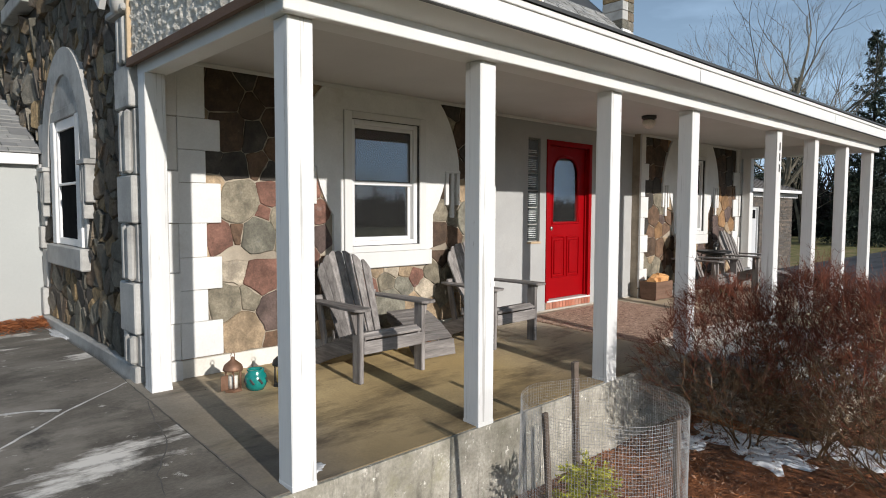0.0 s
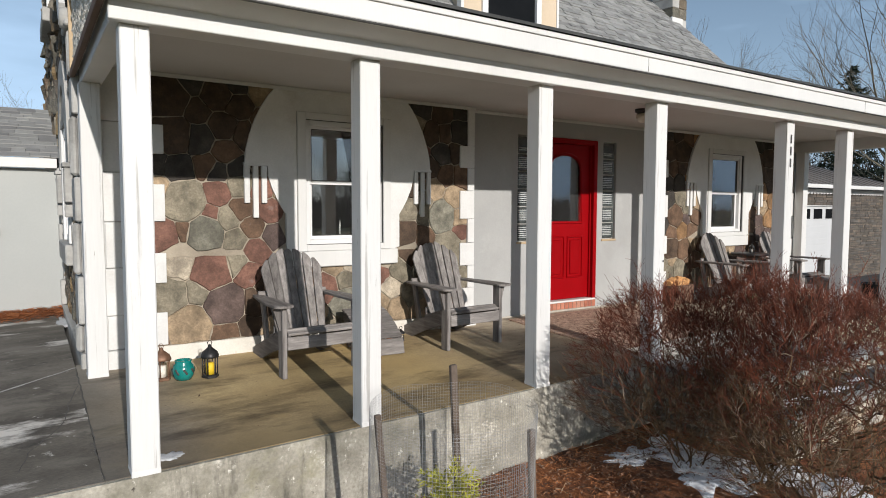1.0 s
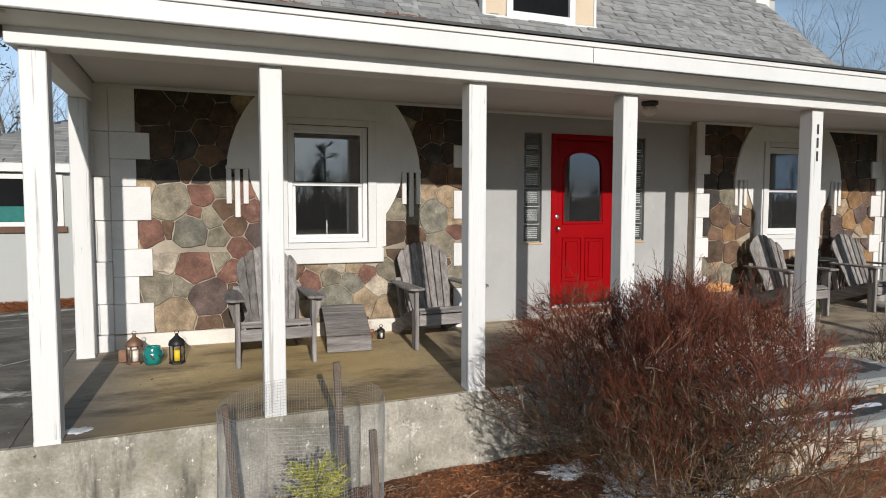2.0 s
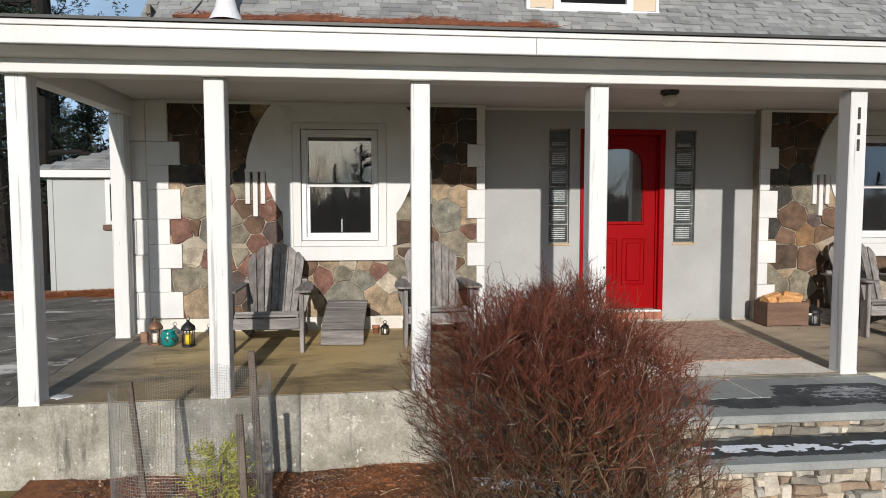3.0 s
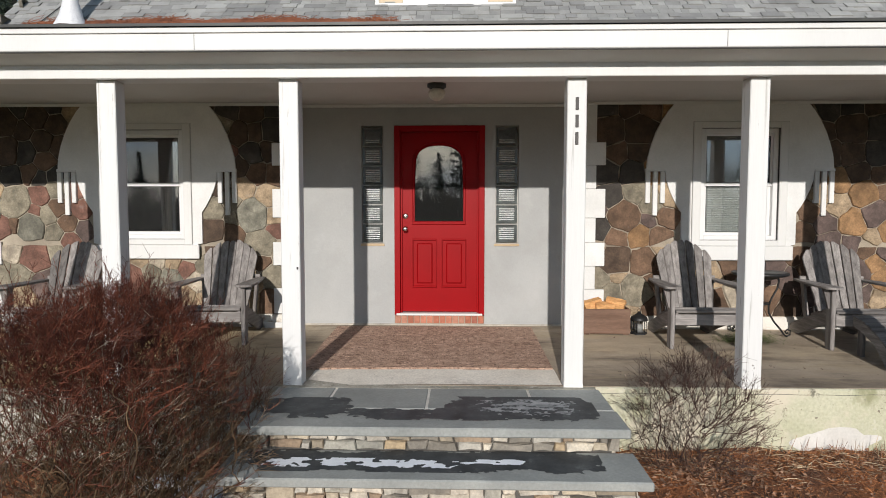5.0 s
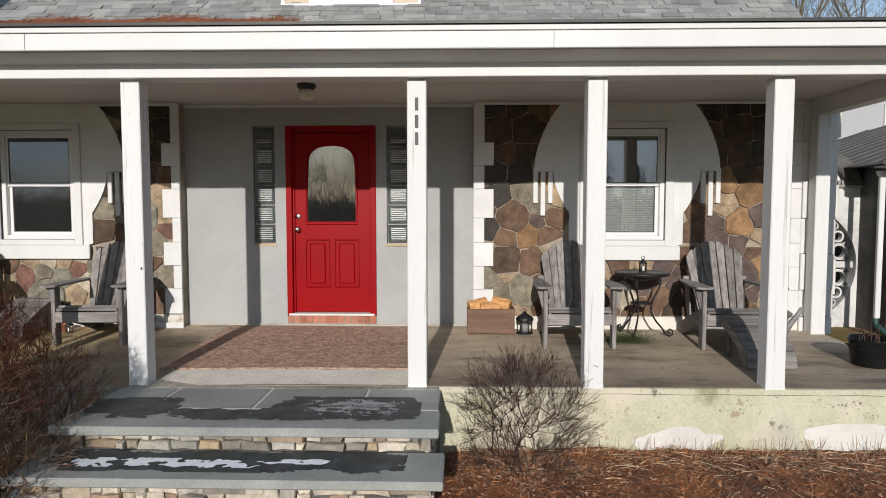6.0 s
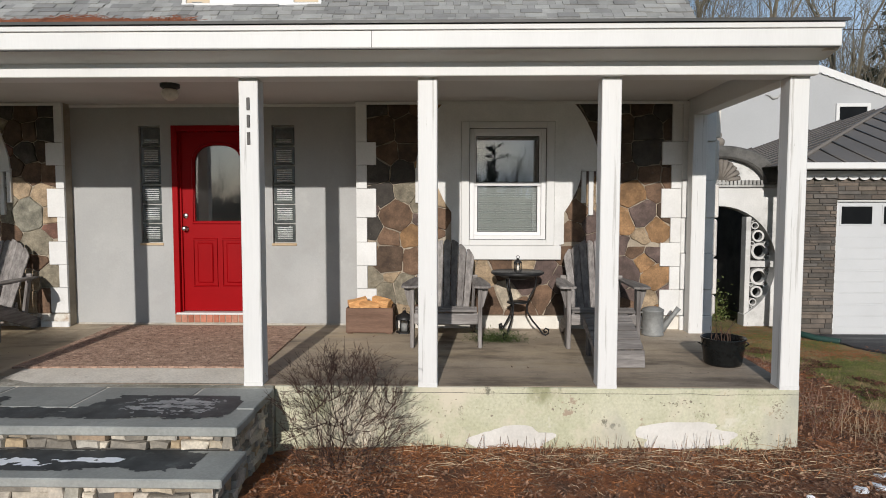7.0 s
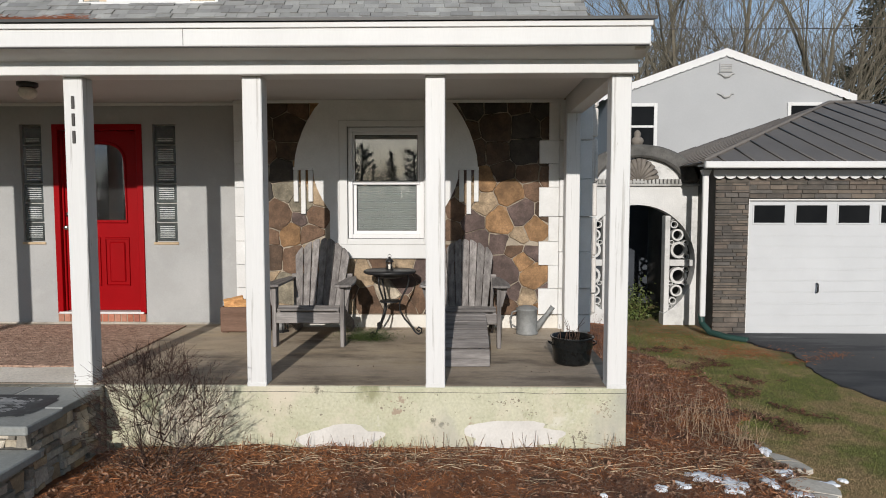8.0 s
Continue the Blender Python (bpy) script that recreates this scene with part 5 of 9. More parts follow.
for a, b, c, e in ((-0.408, -0.36, 0.985, 2.188), (0.36, 0.408, 0.985, 2.188), (-0.36, 0.36, 2.09, 2.188), (-0.36, 0.36, 0.985, 1.05), (-0.36, 0.36, 1.56, 1.585)):
    box(bm, WX - 0.035, WX - 0.002, CY + a, CY + b, c, e, bev=0.004)
part("frame", bm, M_VINYL, ww)
M_DARKPANE = surf("dark_pane", (0.008, 0.009, 0.01), (0.014, 0.015, 0.016), 2, 40, 0.12, 0.0, speck=0.05, spec=0.03)
M_SCREEN = surf("dark_insect_screen", (0.016, 0.016, 0.016), (0.03, 0.03, 0.029), 3, 200, 0.95, 0.0, speck=0.2, spec=0.0)
part("screen", boxed(WX - 0.012, WX - 0.004, CY - 0.359, CY + 0.359, 1.051, 2.089), M_SCREEN, ww, "dark insect screen before the panes")

# upper window, of which the sill and frame show
uw = base("window_4", (0, 0, 0), "white upper window on a grey sill in the fieldstone wall", "window", kind="structure")
part("sill", boxed(WX - 0.17, WX - 0.001, 8.0, 9.2, 3.52, 3.68, bev=0.01), M_GREYCAST, uw)
bm = bmesh.new()
for a, b, c, e in ((8.1, 8.22, 3.685, 4.9), (8.98, 9.1, 3.685, 4.9), (8.22, 8.98, 3.685, 3.78), (8.22, 8.98, 4.8, 4.9)):
    box(bm, WX - 0.09, WX - 0.001, a, b, c, e, bev=0.006)
part("frame", bm, M_WHITE, uw)
part("pane", boxed(WX - 0.04, WX - 0.002, 8.221, 8.979, 3.781, 4.799), M_DARKPANE, uw)

M_PALECAST = surf("pale_weathered_cast_stone", (0.52, 0.49, 0.45), (0.74, 0.71, 0.66), 2.2, 50, 0.85, 0.35, speck=0.25, stain=(0.26, 0.245, 0.22), stain_scale=3.0, stain_cut=(0.58, 0.74), dist=0.008)
for nm, xa, sg, y0 in (("corner_pilaster_west", WX, -1, 4.815), ("corner_pilaster_east", 12.08, 1, 4.815)):
    mt = M_GREYCAST if sg < 0 else M_PALECAST
    cp = base(nm, (0, 0, 0), "grey weathered cast stone corner pilaster of ribbed and plain blocks", "pilaster", kind="structure")
    for k, (z0, z1) in enumerate(((0.18, 0.42), (0.42, 0.80), (0.80, 1.23), (1.23, 1.58), (1.58, 2.06), (2.06, 2.36), (2.36, 2.72))):
        d = 0.085 if k % 2 else 0.05
        wdt = 0.34 if k % 2 else 0.40
        a, b = sorted((xa + sg * 0.002, xa + sg * d))
        blk = part("block", boxed(a, b, y0, y0 + wdt, z0 + 0.003, z1 - 0.003, bev=0.010), mt, cp)
        if k % 2 == 0:
            for yy in (0.05, 0.16):
                a, b = sorted((xa + sg * 0.045, xa + sg * 0.10))
                part("rib", boxed(a, b, y0 + yy, y0 + yy + 0.075, z0 + 0.012, z1 - 0.012, bev=0.02), mt, blk)
    bm = bmesh.new()
    lathe(bm, [(0, 0), (0.075, 0), (0.085, 0.04), (0.075, 0.08), (0, 0.09)], 14)
    bmesh.ops.transform(bm, matrix=pose(xa + sg * 0.06, y0 + 0.12, 2.80, 0, sg * 90, 0), verts=bm.verts)
    part("scroll", bm, mt, cp)
    a, b = sorted((xa + sg * 0.002, xa + sg * 0.12))
    part("capital", boxed(a, b, y0 + 0.0, y0 + 0.40, 2.723, 2.775, bev=0.012), mt, cp)

# rake boards of the main roof
for x in (1.40, 12.19):
    bm = bmesh.new()
    p = [roof_pt(0, d_, h) for d_, h in ((-0.15, -0.003), (5.2, -0.003), (5.2, -0.2), (-0.15, -0.2))]
    prism(bm, [(v.y, v.z) for v in p], "x", x, x + 0.045)
    structure("rake_board", bm, M_WHITE, "white painted rake board along the roof edge", "trim")

# ---- west wing ----
GY = 8.0
wing = base("wing", (0, 0, 0), "low grey sided wing with a shingled roof beside the patio", "house wing", kind="structure")
part("wall", boxed(-0.79, 1.52, GY, GY + 0.15, -0.35, 1.80), M_WING, wing)
part("side_wall", boxed(-0.79, -0.65, GY + 0.152, 11.0, -0.35, 1.80), M_WING, wing)
part("corner_board", boxed(-0.805, -0.73, GY - 0.014, GY - 0.001, -0.3, 1.79, bev=0.003), M_WING, wing)
part("fascia", boxed(-0.85, 1.45, GY - 0.12, GY - 0.09, 1.80, 1.915, bev=0.004), M_WHITE, wing)
part("soffit", boxed(-0.85, 1.45, GY - 0.089, GY - 0.001, 1.802, 1.82), M_WHITE, wing)
bm = bmesh.new()
rz = lambda y: 1.92 + (y - GY + 0.14) * 0.42
vs = [(-0.89, GY - 0.14, rz(GY - 0.14)), (1.5, GY - 0.14, rz(GY - 0.14)), (1.5, 9.7, rz(9.7)), (0.6, 9.7, rz(9.7)), (-0.89, 11.2, rz(GY - 0.14)), (1.5, 9.7, 1.8)]
v = [bm.verts.new(p) for p in vs]
bm.faces.new((v[0], v[1], v[2], v[3])), bm.faces.new((v[0], v[3], v[4]))
part("roof", bm, M_DARK, wing)
verts, faces = [], []
rs = random.Random(9)
d = 0.0
while d < 1.75:
    x = -0.87 + max(0, d) * 0.92
    while x < 1.48:
        w = rs.choice((0.14, 0.2, 0.3))
        xb = min(1.48, x + w - 0.005)
        y0, y1 = GY - 0.14 + d, GY + 0.03 + d
        lift, dr = rs.choice((0.008, 0.012, 0.018)), rs.uniform(-0.008, 0.006)
        i = len(verts)
        verts += [(x, y0 + dr, rz(y0) + lift), (xb, y0 + dr, rz(y0) + lift), (xb, y1, rz(y1) + 0.006), (x, y1, rz(y1) + 0.006), (x, y0 + dr, rz(y0) - 0.002), (xb, y0 + dr, rz(y0) - 0.002)]
        faces += [(i, i + 1, i + 2, i + 3), (i + 4, i + 5, i + 1, i)]
        x += w
    d += 0.13
me = bpy.data.meshes.new("shingles")
me.from_pydata(verts, [], faces)
me.materials.append(M_SHINGLE)
sh = new("shingles", me)
sh.parent = wing
tagged(sh, "weathered grey shingles", kind="stuff")
bm = bmesh.new()
for a, b, c, e in ((0.02, 0.09, 1.10, 1.78), (0.76, 0.83, 1.10, 1.78), (0.09, 0.76, 1.71, 1.78), (0.09, 0.76, 1.10, 1.16)):
    box(bm, a, b, GY - 0.03, GY - 0.001, c, e, bev=0.004)
wf = part("window_frame", bm, M_WHITE, wing)
part("pane", boxed(0.091, 0.759, GY - 0.012, GY - 0.002, 1.161, 1.709), M_DARKPANE, wf)
part("curtain", boxed(0.12, 0.73, GY - 0.016, GY - 0.0125, 1.162, 1.36), surf("teal_curtain", (0.02, 0.12, 0.11), (0.03, 0.17, 0.15), 6, 40, 0.9, 0.2), wf, "teal curtain behind the pane")
part("window_sill", boxed(-0.02, 0.87, GY - 0.05, GY - 0.001, 1.02, 1.098, bev=0.005), M_BROWNBOARD, wing, "red-brown brick sill")

# ---- roof things: dormer, flue, chimney ----
dm = base("dormer", (0, 0, 0), "tan roof dormer with a white framed window", "dormer", kind="structure")
DY = 6.13
M_TANPAINT = surf("tan_painted_board", (0.52, 0.42, 0.30), (0.60, 0.49, 0.36), 1.5, 40, 0.8, 0.1, speck=0.08)
part("cheek_wall", boxed(6.03, 6.15, DY + 0.082, 8.2, 3.6, 5.4), M_TANPAINT, dm)
part("cheek_wall", boxed(7.58, 7.70, DY + 0.082, 8.2, 3.6, 5.4), M_TANPAINT, dm)
part("front_board", boxed(6.03, 6.335, DY, DY + 0.08, 3.7, 5.4, bev=0.004), M_TANPAINT, dm)
part("front_board", boxed(7.39, 7.70, DY, DY + 0.08, 3.7, 5.4, bev=0.004), M_TANPAINT, dm)
part("corner_trim", boxed(5.985, 6.035, DY - 0.02, DY + 0.081, 3.7, 5.4, bev=0.004), M_WHITE, dm)
part("corner_trim", boxed(7.695, 7.735, DY - 0.02, DY + 0.081, 3.7, 5.4, bev=0.004), M_WHITE, dm)
part("apron", boxed(5.985, 7.735, DY - 0.045, DY - 0.021, 3.83, 3.875, bev=0.004), M_WHITE, dm)
bm = bmesh.new()
for a, b, c, e in ((6.337, 6.43, 3.876, 5.3), (7.30, 7.388, 3.876, 5.3), (6.43, 7.30, 3.876, 3.96), (6.43, 7.30, 5.2, 5.3)):
    box(bm, a, b, DY - 0.03, DY + 0.08, c, e, bev=0.004)
f = part("window_frame", bm, M_VINYL, dm)
part("pane", boxed(6.431, 7.299, DY + 0.02, DY + 0.03, 3.961, 5.199), M_DARKPANE, f)
part("roof", boxed(5.85, 7.87, DY - 0.15, 8.6, 5.402, 5.5, bev=0.01), M_DARK, dm)

fl = base("flue_flashing", (2.36, 5.74, 3.50), "bright metal cone flashing round a roof flue", "flue")
bm = bmesh.new()
lathe(bm, [(0.20, 0.0), (0.13, 0.14), (0.085, 0.32), (0.085, 1.0), (0, 1.0)], 18)
part("cone", bm, surf("bright_aluminium", (0.66, 0.66, 0.66), (0.80, 0.80, 0.80), 6, 40, 0.45, 0.1, metal=0.15), fl)

ch = base("chimney", (0, 0, 0), "grey stone block chimney with a white flashing block at its foot", "chimney", kind="structure")
r = random.Random(5)
part("core", boxed(12.12, 12.53, 7.46, 7.93, 4.3, 7.5), M_MORTAR, ch)
z = 4.6
while z < 7.4:
    for a, b in ((12.10, 12.31), (12.316, 12.55)):
        part("block", boxed(a, b, 7.44, 7.95, z, z + 0.19, bev=0.01), M_STONE_W if r.random() < 0.8 else M_GREYCAST, ch)
    z += 0.20
part("flashing", boxed(12.02, 12.35, 7.38, 7.437, 4.92, 5.18, bev=0.01), M_WHITE, ch, "white painted block")

# a lead cable and pine needles on the roof edge
bm = bmesh.new()
tube(bm, [roof_pt(1.95, 0.05, 0.02), roof_pt(1.9, 0.5, 0.02), roof_pt(2.0, 1.0, 0.02), roof_pt(2.1, 1.6, 0.02)], 0.007, 5)
part("strand", bm, M_DARK, base("roof_cable", (0, 0, 0), "thin dark cable lying on the shingles", "cable"))
bm = bmesh.new()
r = random.Random(8)
for i in range(8000):
    x = r.choice((2.4, 2.9, 3.4, 4.2, 4.6, 5.2, 5.6)) + r.gauss(0, 0.3)
    c = roof_pt(max(1.8, x), 0.60 + abs(r.gauss(0, 0.075)) * (0.5 + 0.5 * math.sin(x * 2.3) ** 2), 0.012 + r.random() * 0.03)
    a = r.uniform(0, 6.28)
    t = Vector((math.cos(a), math.sin(a) * 0.5, math.sin(a) * 0.45)) * 0.05
    w = Vector((0, 0.004, 0.007))
    v = [bm.verts.new(p) for p in (c - t, c + t, c + t + w, c - t + w)]
    bm.faces.new(v)
tagged(link("roof_needles", bm, surf("dark_rust_needles", (0.10, 0.035, 0.018), (0.24, 0.082, 0.038), 6, 60, 0.95, 0, speck=0.5)), "rust-brown pine needles caught on the shingles", "pine needles", kind="stuff")


# ---- front steps ----
st = base("front_steps", (0, 0, 0), "bluestone front steps on stacked pale stone risers", "steps", kind="structure")
part("core", boxed(5.76, 8.0, 1.965, 2.70, -0.95, -0.065), M_DARKMORTAR, st)
part("core", boxed(5.74, 8.02, 1.60, 1.964, -0.95, -0.232), M_DARKMORTAR, st)
xs = [5.69, 6.14, 6.83, 7.55, 8.085]
for a, b in zip(xs, xs[1:]):
    part("flagstone", boxed(a + 0.009, b - 0.009, 2.228, 2.70, -0.06, -0.006, bev=0.005), M_BLUESTONE, st)
M_JOINT = surf("pale_joint_sand", (0.46, 0.44, 0.40), (0.66, 0.64, 0.59), 6, 60, 0.95, 0.3, speck=0.3)
part("tread", boxed(5.685, 8.09, 1.855, 2.215, -0.066, -0.008, bev=0.008), M_BLUESTONE, st)
part("tread", boxed(5.65, 8.125, 1.50, 1.93, -0.232, -0.178, bev=0.008), M_BLUESTONE, st)
part("joint", boxed(5.70, 8.07, 2.20, 2.24, -0.06, -0.013), M_JOINT, st)
part("joint", boxed(5.70, 8.07, 2.24, 2.69, -0.06, -0.012), M_JOINT, st)


def rubble(parent, x0, x1, z0, z1, place, seed, low=0.036, high=0.066):
    """Dry-laid rubble in uneven courses; now and then one stone takes two courses."""
    r = random.Random(seed)
    n = max(1, round((z1 - z0) / r.uniform(low, high)))
    zs = [lerp(z0, z1, i / n) for i in range(n + 1)]
    bed = lambda i, x: zs[i] + (0.011 * noise.noise((x * 5.5, i * 3.7, seed)) + 0.005 * noise.noise((x * 19, i * 3.7, seed)) if 0 < i < n else 0)
    taken = []
    for i in range(n):
        x = x0 - r.random() * 0.08
        while x < x1:
            w = r.choice((0.06, 0.09, 0.12, 0.16, 0.21)) * r.uniform(0.85, 1.2)
            a, b = max(x, x0), min(x + w, x1)
            x += w
            for k, p, q in taken:
                if k == i and a < q and b > p:
                    a, b = (q, b) if p <= a else (a, p)
            if b - a < 0.012:
                continue
            up = i + 1
            if i + 2 <= n and r.random() < 0.22:
                up = i + 2
                taken.append((i + 1, a, b))
            s0, s1 = r.uniform(-0.010, 0.010), r.uniform(-0.010, 0.010)
            q = [(a - s0, bed(i, a)), ((a + b) / 2, bed(i, (a + b) / 2)), (b - s1, bed(i, b)), (b + s1, bed(up, b)), ((a + b) / 2, bed(up, (a + b) / 2)), (a + s0, bed(up, a))]
            q = [(min(x1, max(x0, u)), v) for u, v in q]
            g = r.uniform(0.0012, 0.004)
            cu, cv = (a + b) / 2, sum(v for _, v in q) / 6
            q = [(u - math.copysign(min(g, abs(u - cu)), u - cu) + r.uniform(-0.003, 0.003), v - math.copysign(g, v - cv) + r.uniform(-0.002, 0.002)) for u, v in q]
            stone(q, place, r.uniform(0.014, 0.048), 0.007, parent, M_LEDGE, r, 0.16)


rubble(st, 5.72, 8.04, -0.177, -0.067, lambda u, v, d: (u, 1.964 - d, v), 31, 0.05, 0.056)
rubble(st, 5.70, 8.06, -0.70, -0.233, lambda u, v, d: (u, 1.599 - d, v), 37)
rubble(st, 1.97, 2.70, -0.72, -0.067, lambda u, v, d: (8.0 + d, u, v), 5)
rubble(st, 1.58, 1.95, -0.72, -0.233, lambda u, v, d: (8.021 + d, u, v), 6)
rubble(st, 1.97, 2.70, -0.78, -0.067, lambda u, v, d: (5.76 - d, u, v), 7)


def blotch(name, x0, x1, y0, y1, z, material, seed, label, category, cut=0.0, fine=9.0, fine_amp=0.35, cell=0.006):
    """A thin ragged patch on a flat step: kept where an uneven field, falling off to the rim, stays high."""
    verts, faces, seen = [], [], {}

    def corner(i, k):
        if (i, k) not in seen:
            seen[(i, k)] = len(verts)
            verts.append((x0 + i * cell, y0 + k * cell, z))
        return seen[(i, k)]

    for i in range(int((x1 - x0) / cell)):
        for k in range(int((y1 - y0) / cell)):
            x, y = x0 + (i + 0.5) * cell, y0 + (k + 0.5) * cell
            u, v = abs(2 * (x - x0) / (x1 - x0) - 1), abs(2 * (y - y0) / (y1 - y0) - 1)
            rim = min((1 - u) * 4.0, 1.0) * 0.5 + 0.5 * min((1 - v) * 2.0, 1.0) - 0.55
            f = rim + 0.55 * noise.noise((x * 2.6 + seed, y * 5, seed)) + fine_amp * noise.noise((x * fine, y * fine * 1.7, seed + 4)) + 0.6 * fine_amp * noise.noise((x * fine * 3, y * fine * 4, seed))
            if f > cut:
                faces.append((corner(i, k), corner(i + 1, k), corner(i + 1, k + 1), corner(i, k + 1)))
    me = bpy.data.meshes.new(name)
    me.from_pydata(verts, [], faces)
    me.materials.append(material)
    return tagged(new(name, me), label, category, kind="stuff")


M_WET = surf("wet_bluestone", (0.028, 0.031, 0.034), (0.075, 0.082, 0.086), 7, 40, 0.62, 0.3, speck=0.5, spec=0.25, dist=0.004, stain=(0.12, 0.13, 0.13), stain_scale=9.0, stain_cut=(0.56, 0.70))
M_FROST = surf("thin_grey_ice", (0.13, 0.14, 0.145), (0.40, 0.41, 0.415), 12, 60, 0.6, 0.4, speck=0.4, dist=0.004)
blotch("damp_patch", 5.95, 7.98, 1.99, 2.24, -0.0045, M_WET, 1.0, "dark meltwater along the top step", "meltwater", 0.08)
blotch("damp_patch", 6.95, 7.96, 2.05, 2.50, -0.0040, M_WET, 5.3, "dark meltwater on the flags of the top step", "meltwater", 0.02)
blotch("damp_patch", 5.70, 6.35, 2.10, 2.46, -0.0042, M_WET, 9.1, "dark meltwater on the flags of the top step", "meltwater", 0.04)
blotch("thin_ice", 7.15, 7.85, 2.08, 2.44, -0.0028, M_FROST, 3.7, "lacy remnant of grey ice on the top step", "ice", 0.26, 15.0, 0.8, 0.004)
blotch("damp_patch", 5.74, 7.90, 1.60, 1.93, -0.1765, M_WET, 3.2, "dark meltwater along the lower step", "meltwater", -0.06)
blotch("snow_remnant", 5.76, 7.05, 1.66, 1.80, -0.1750, M_SNOW, 7.0, "broken strip of thin old snow on the lower step", "snow", 0.30, 8.0, 1.0, 0.005)
blotch("snow_remnant", 7.05, 7.45, 1.72, 1.80, -0.1748, M_SNOW, 2.4, "small remnant of thin old snow on the lower step", "snow", 0.25, 8.0, 1.0, 0.005)

# ---- door mat ----
M_MAT = surf("coir_rug", (0.25, 0.15, 0.105), (0.62, 0.43, 0.32), 14, 55, 1.0, 1.0, speck=0.9, dist=0.014, bump_scale=60, stretch=(1, 1.5, 1), stain=(0.13, 0.075, 0.052), stain_scale=30.0, stain_cut=(0.52, 0.62))
bm = bmesh.new()
mx, my = steps(5.74, 7.81, 90), steps(3.20, 4.77, 60)
r = random.Random(3)
g = [[bm.verts.new((x + 0.006 * noise.noise((0, y * 5, 1)), y + 0.006 * noise.noise((x * 5, 0, 4)), floor_z(x, y) + 0.013 + r.uniform(0, 0.003) + 0.002 * math.sin(y * 120))) for x in mx] for y in my]
for a, b in zip(g, g[1:]):
    for i in range(len(mx) - 1):
        bm.faces.new((a[i], a[i + 1], b[i + 1], b[i]))
rim = g[0] + [q[-1] for q in g[1:]] + g[-1][-2::-1] + [q[0] for q in g[-2:0:-1]]
low = [bm.verts.new((v.co.x, v.co.y, floor_z(v.co.x, v.co.y) - 0.001)) for v in rim]
for i in range(len(rim)):
    j = (i + 1) % len(rim)
    bm.faces.new((rim[j], rim[i], low[i], low[j]))
tagged(link("door_mat", bm, M_MAT), "large reddish-brown woven rug before the red door", "rug")


# ---- adirondack chairs and foot rests ----
def board(bm, a, b, width, thick, side=(1, 0, 0), bev=0.004):
    """A straight board from a to b, its width along side."""
    a, b, s = Vector(a), Vector(b), Vector(side).normalized()
    d = (b - a).normalized()
    n = d.cross(s).normalized()
    s = n.cross(d)
    m = Matrix((s, d, n)).transposed().to_4x4()
    m.translation = (a + b) / 2
    l = (b - a).length
    box(bm, -width / 2, width / 2, -l / 2, l / 2, -thick / 2, thick / 2, bev=bev, m=m)


def one_board(*a, **k):
    bm = bmesh.new()
    board(bm, *a, **k)
    return bm


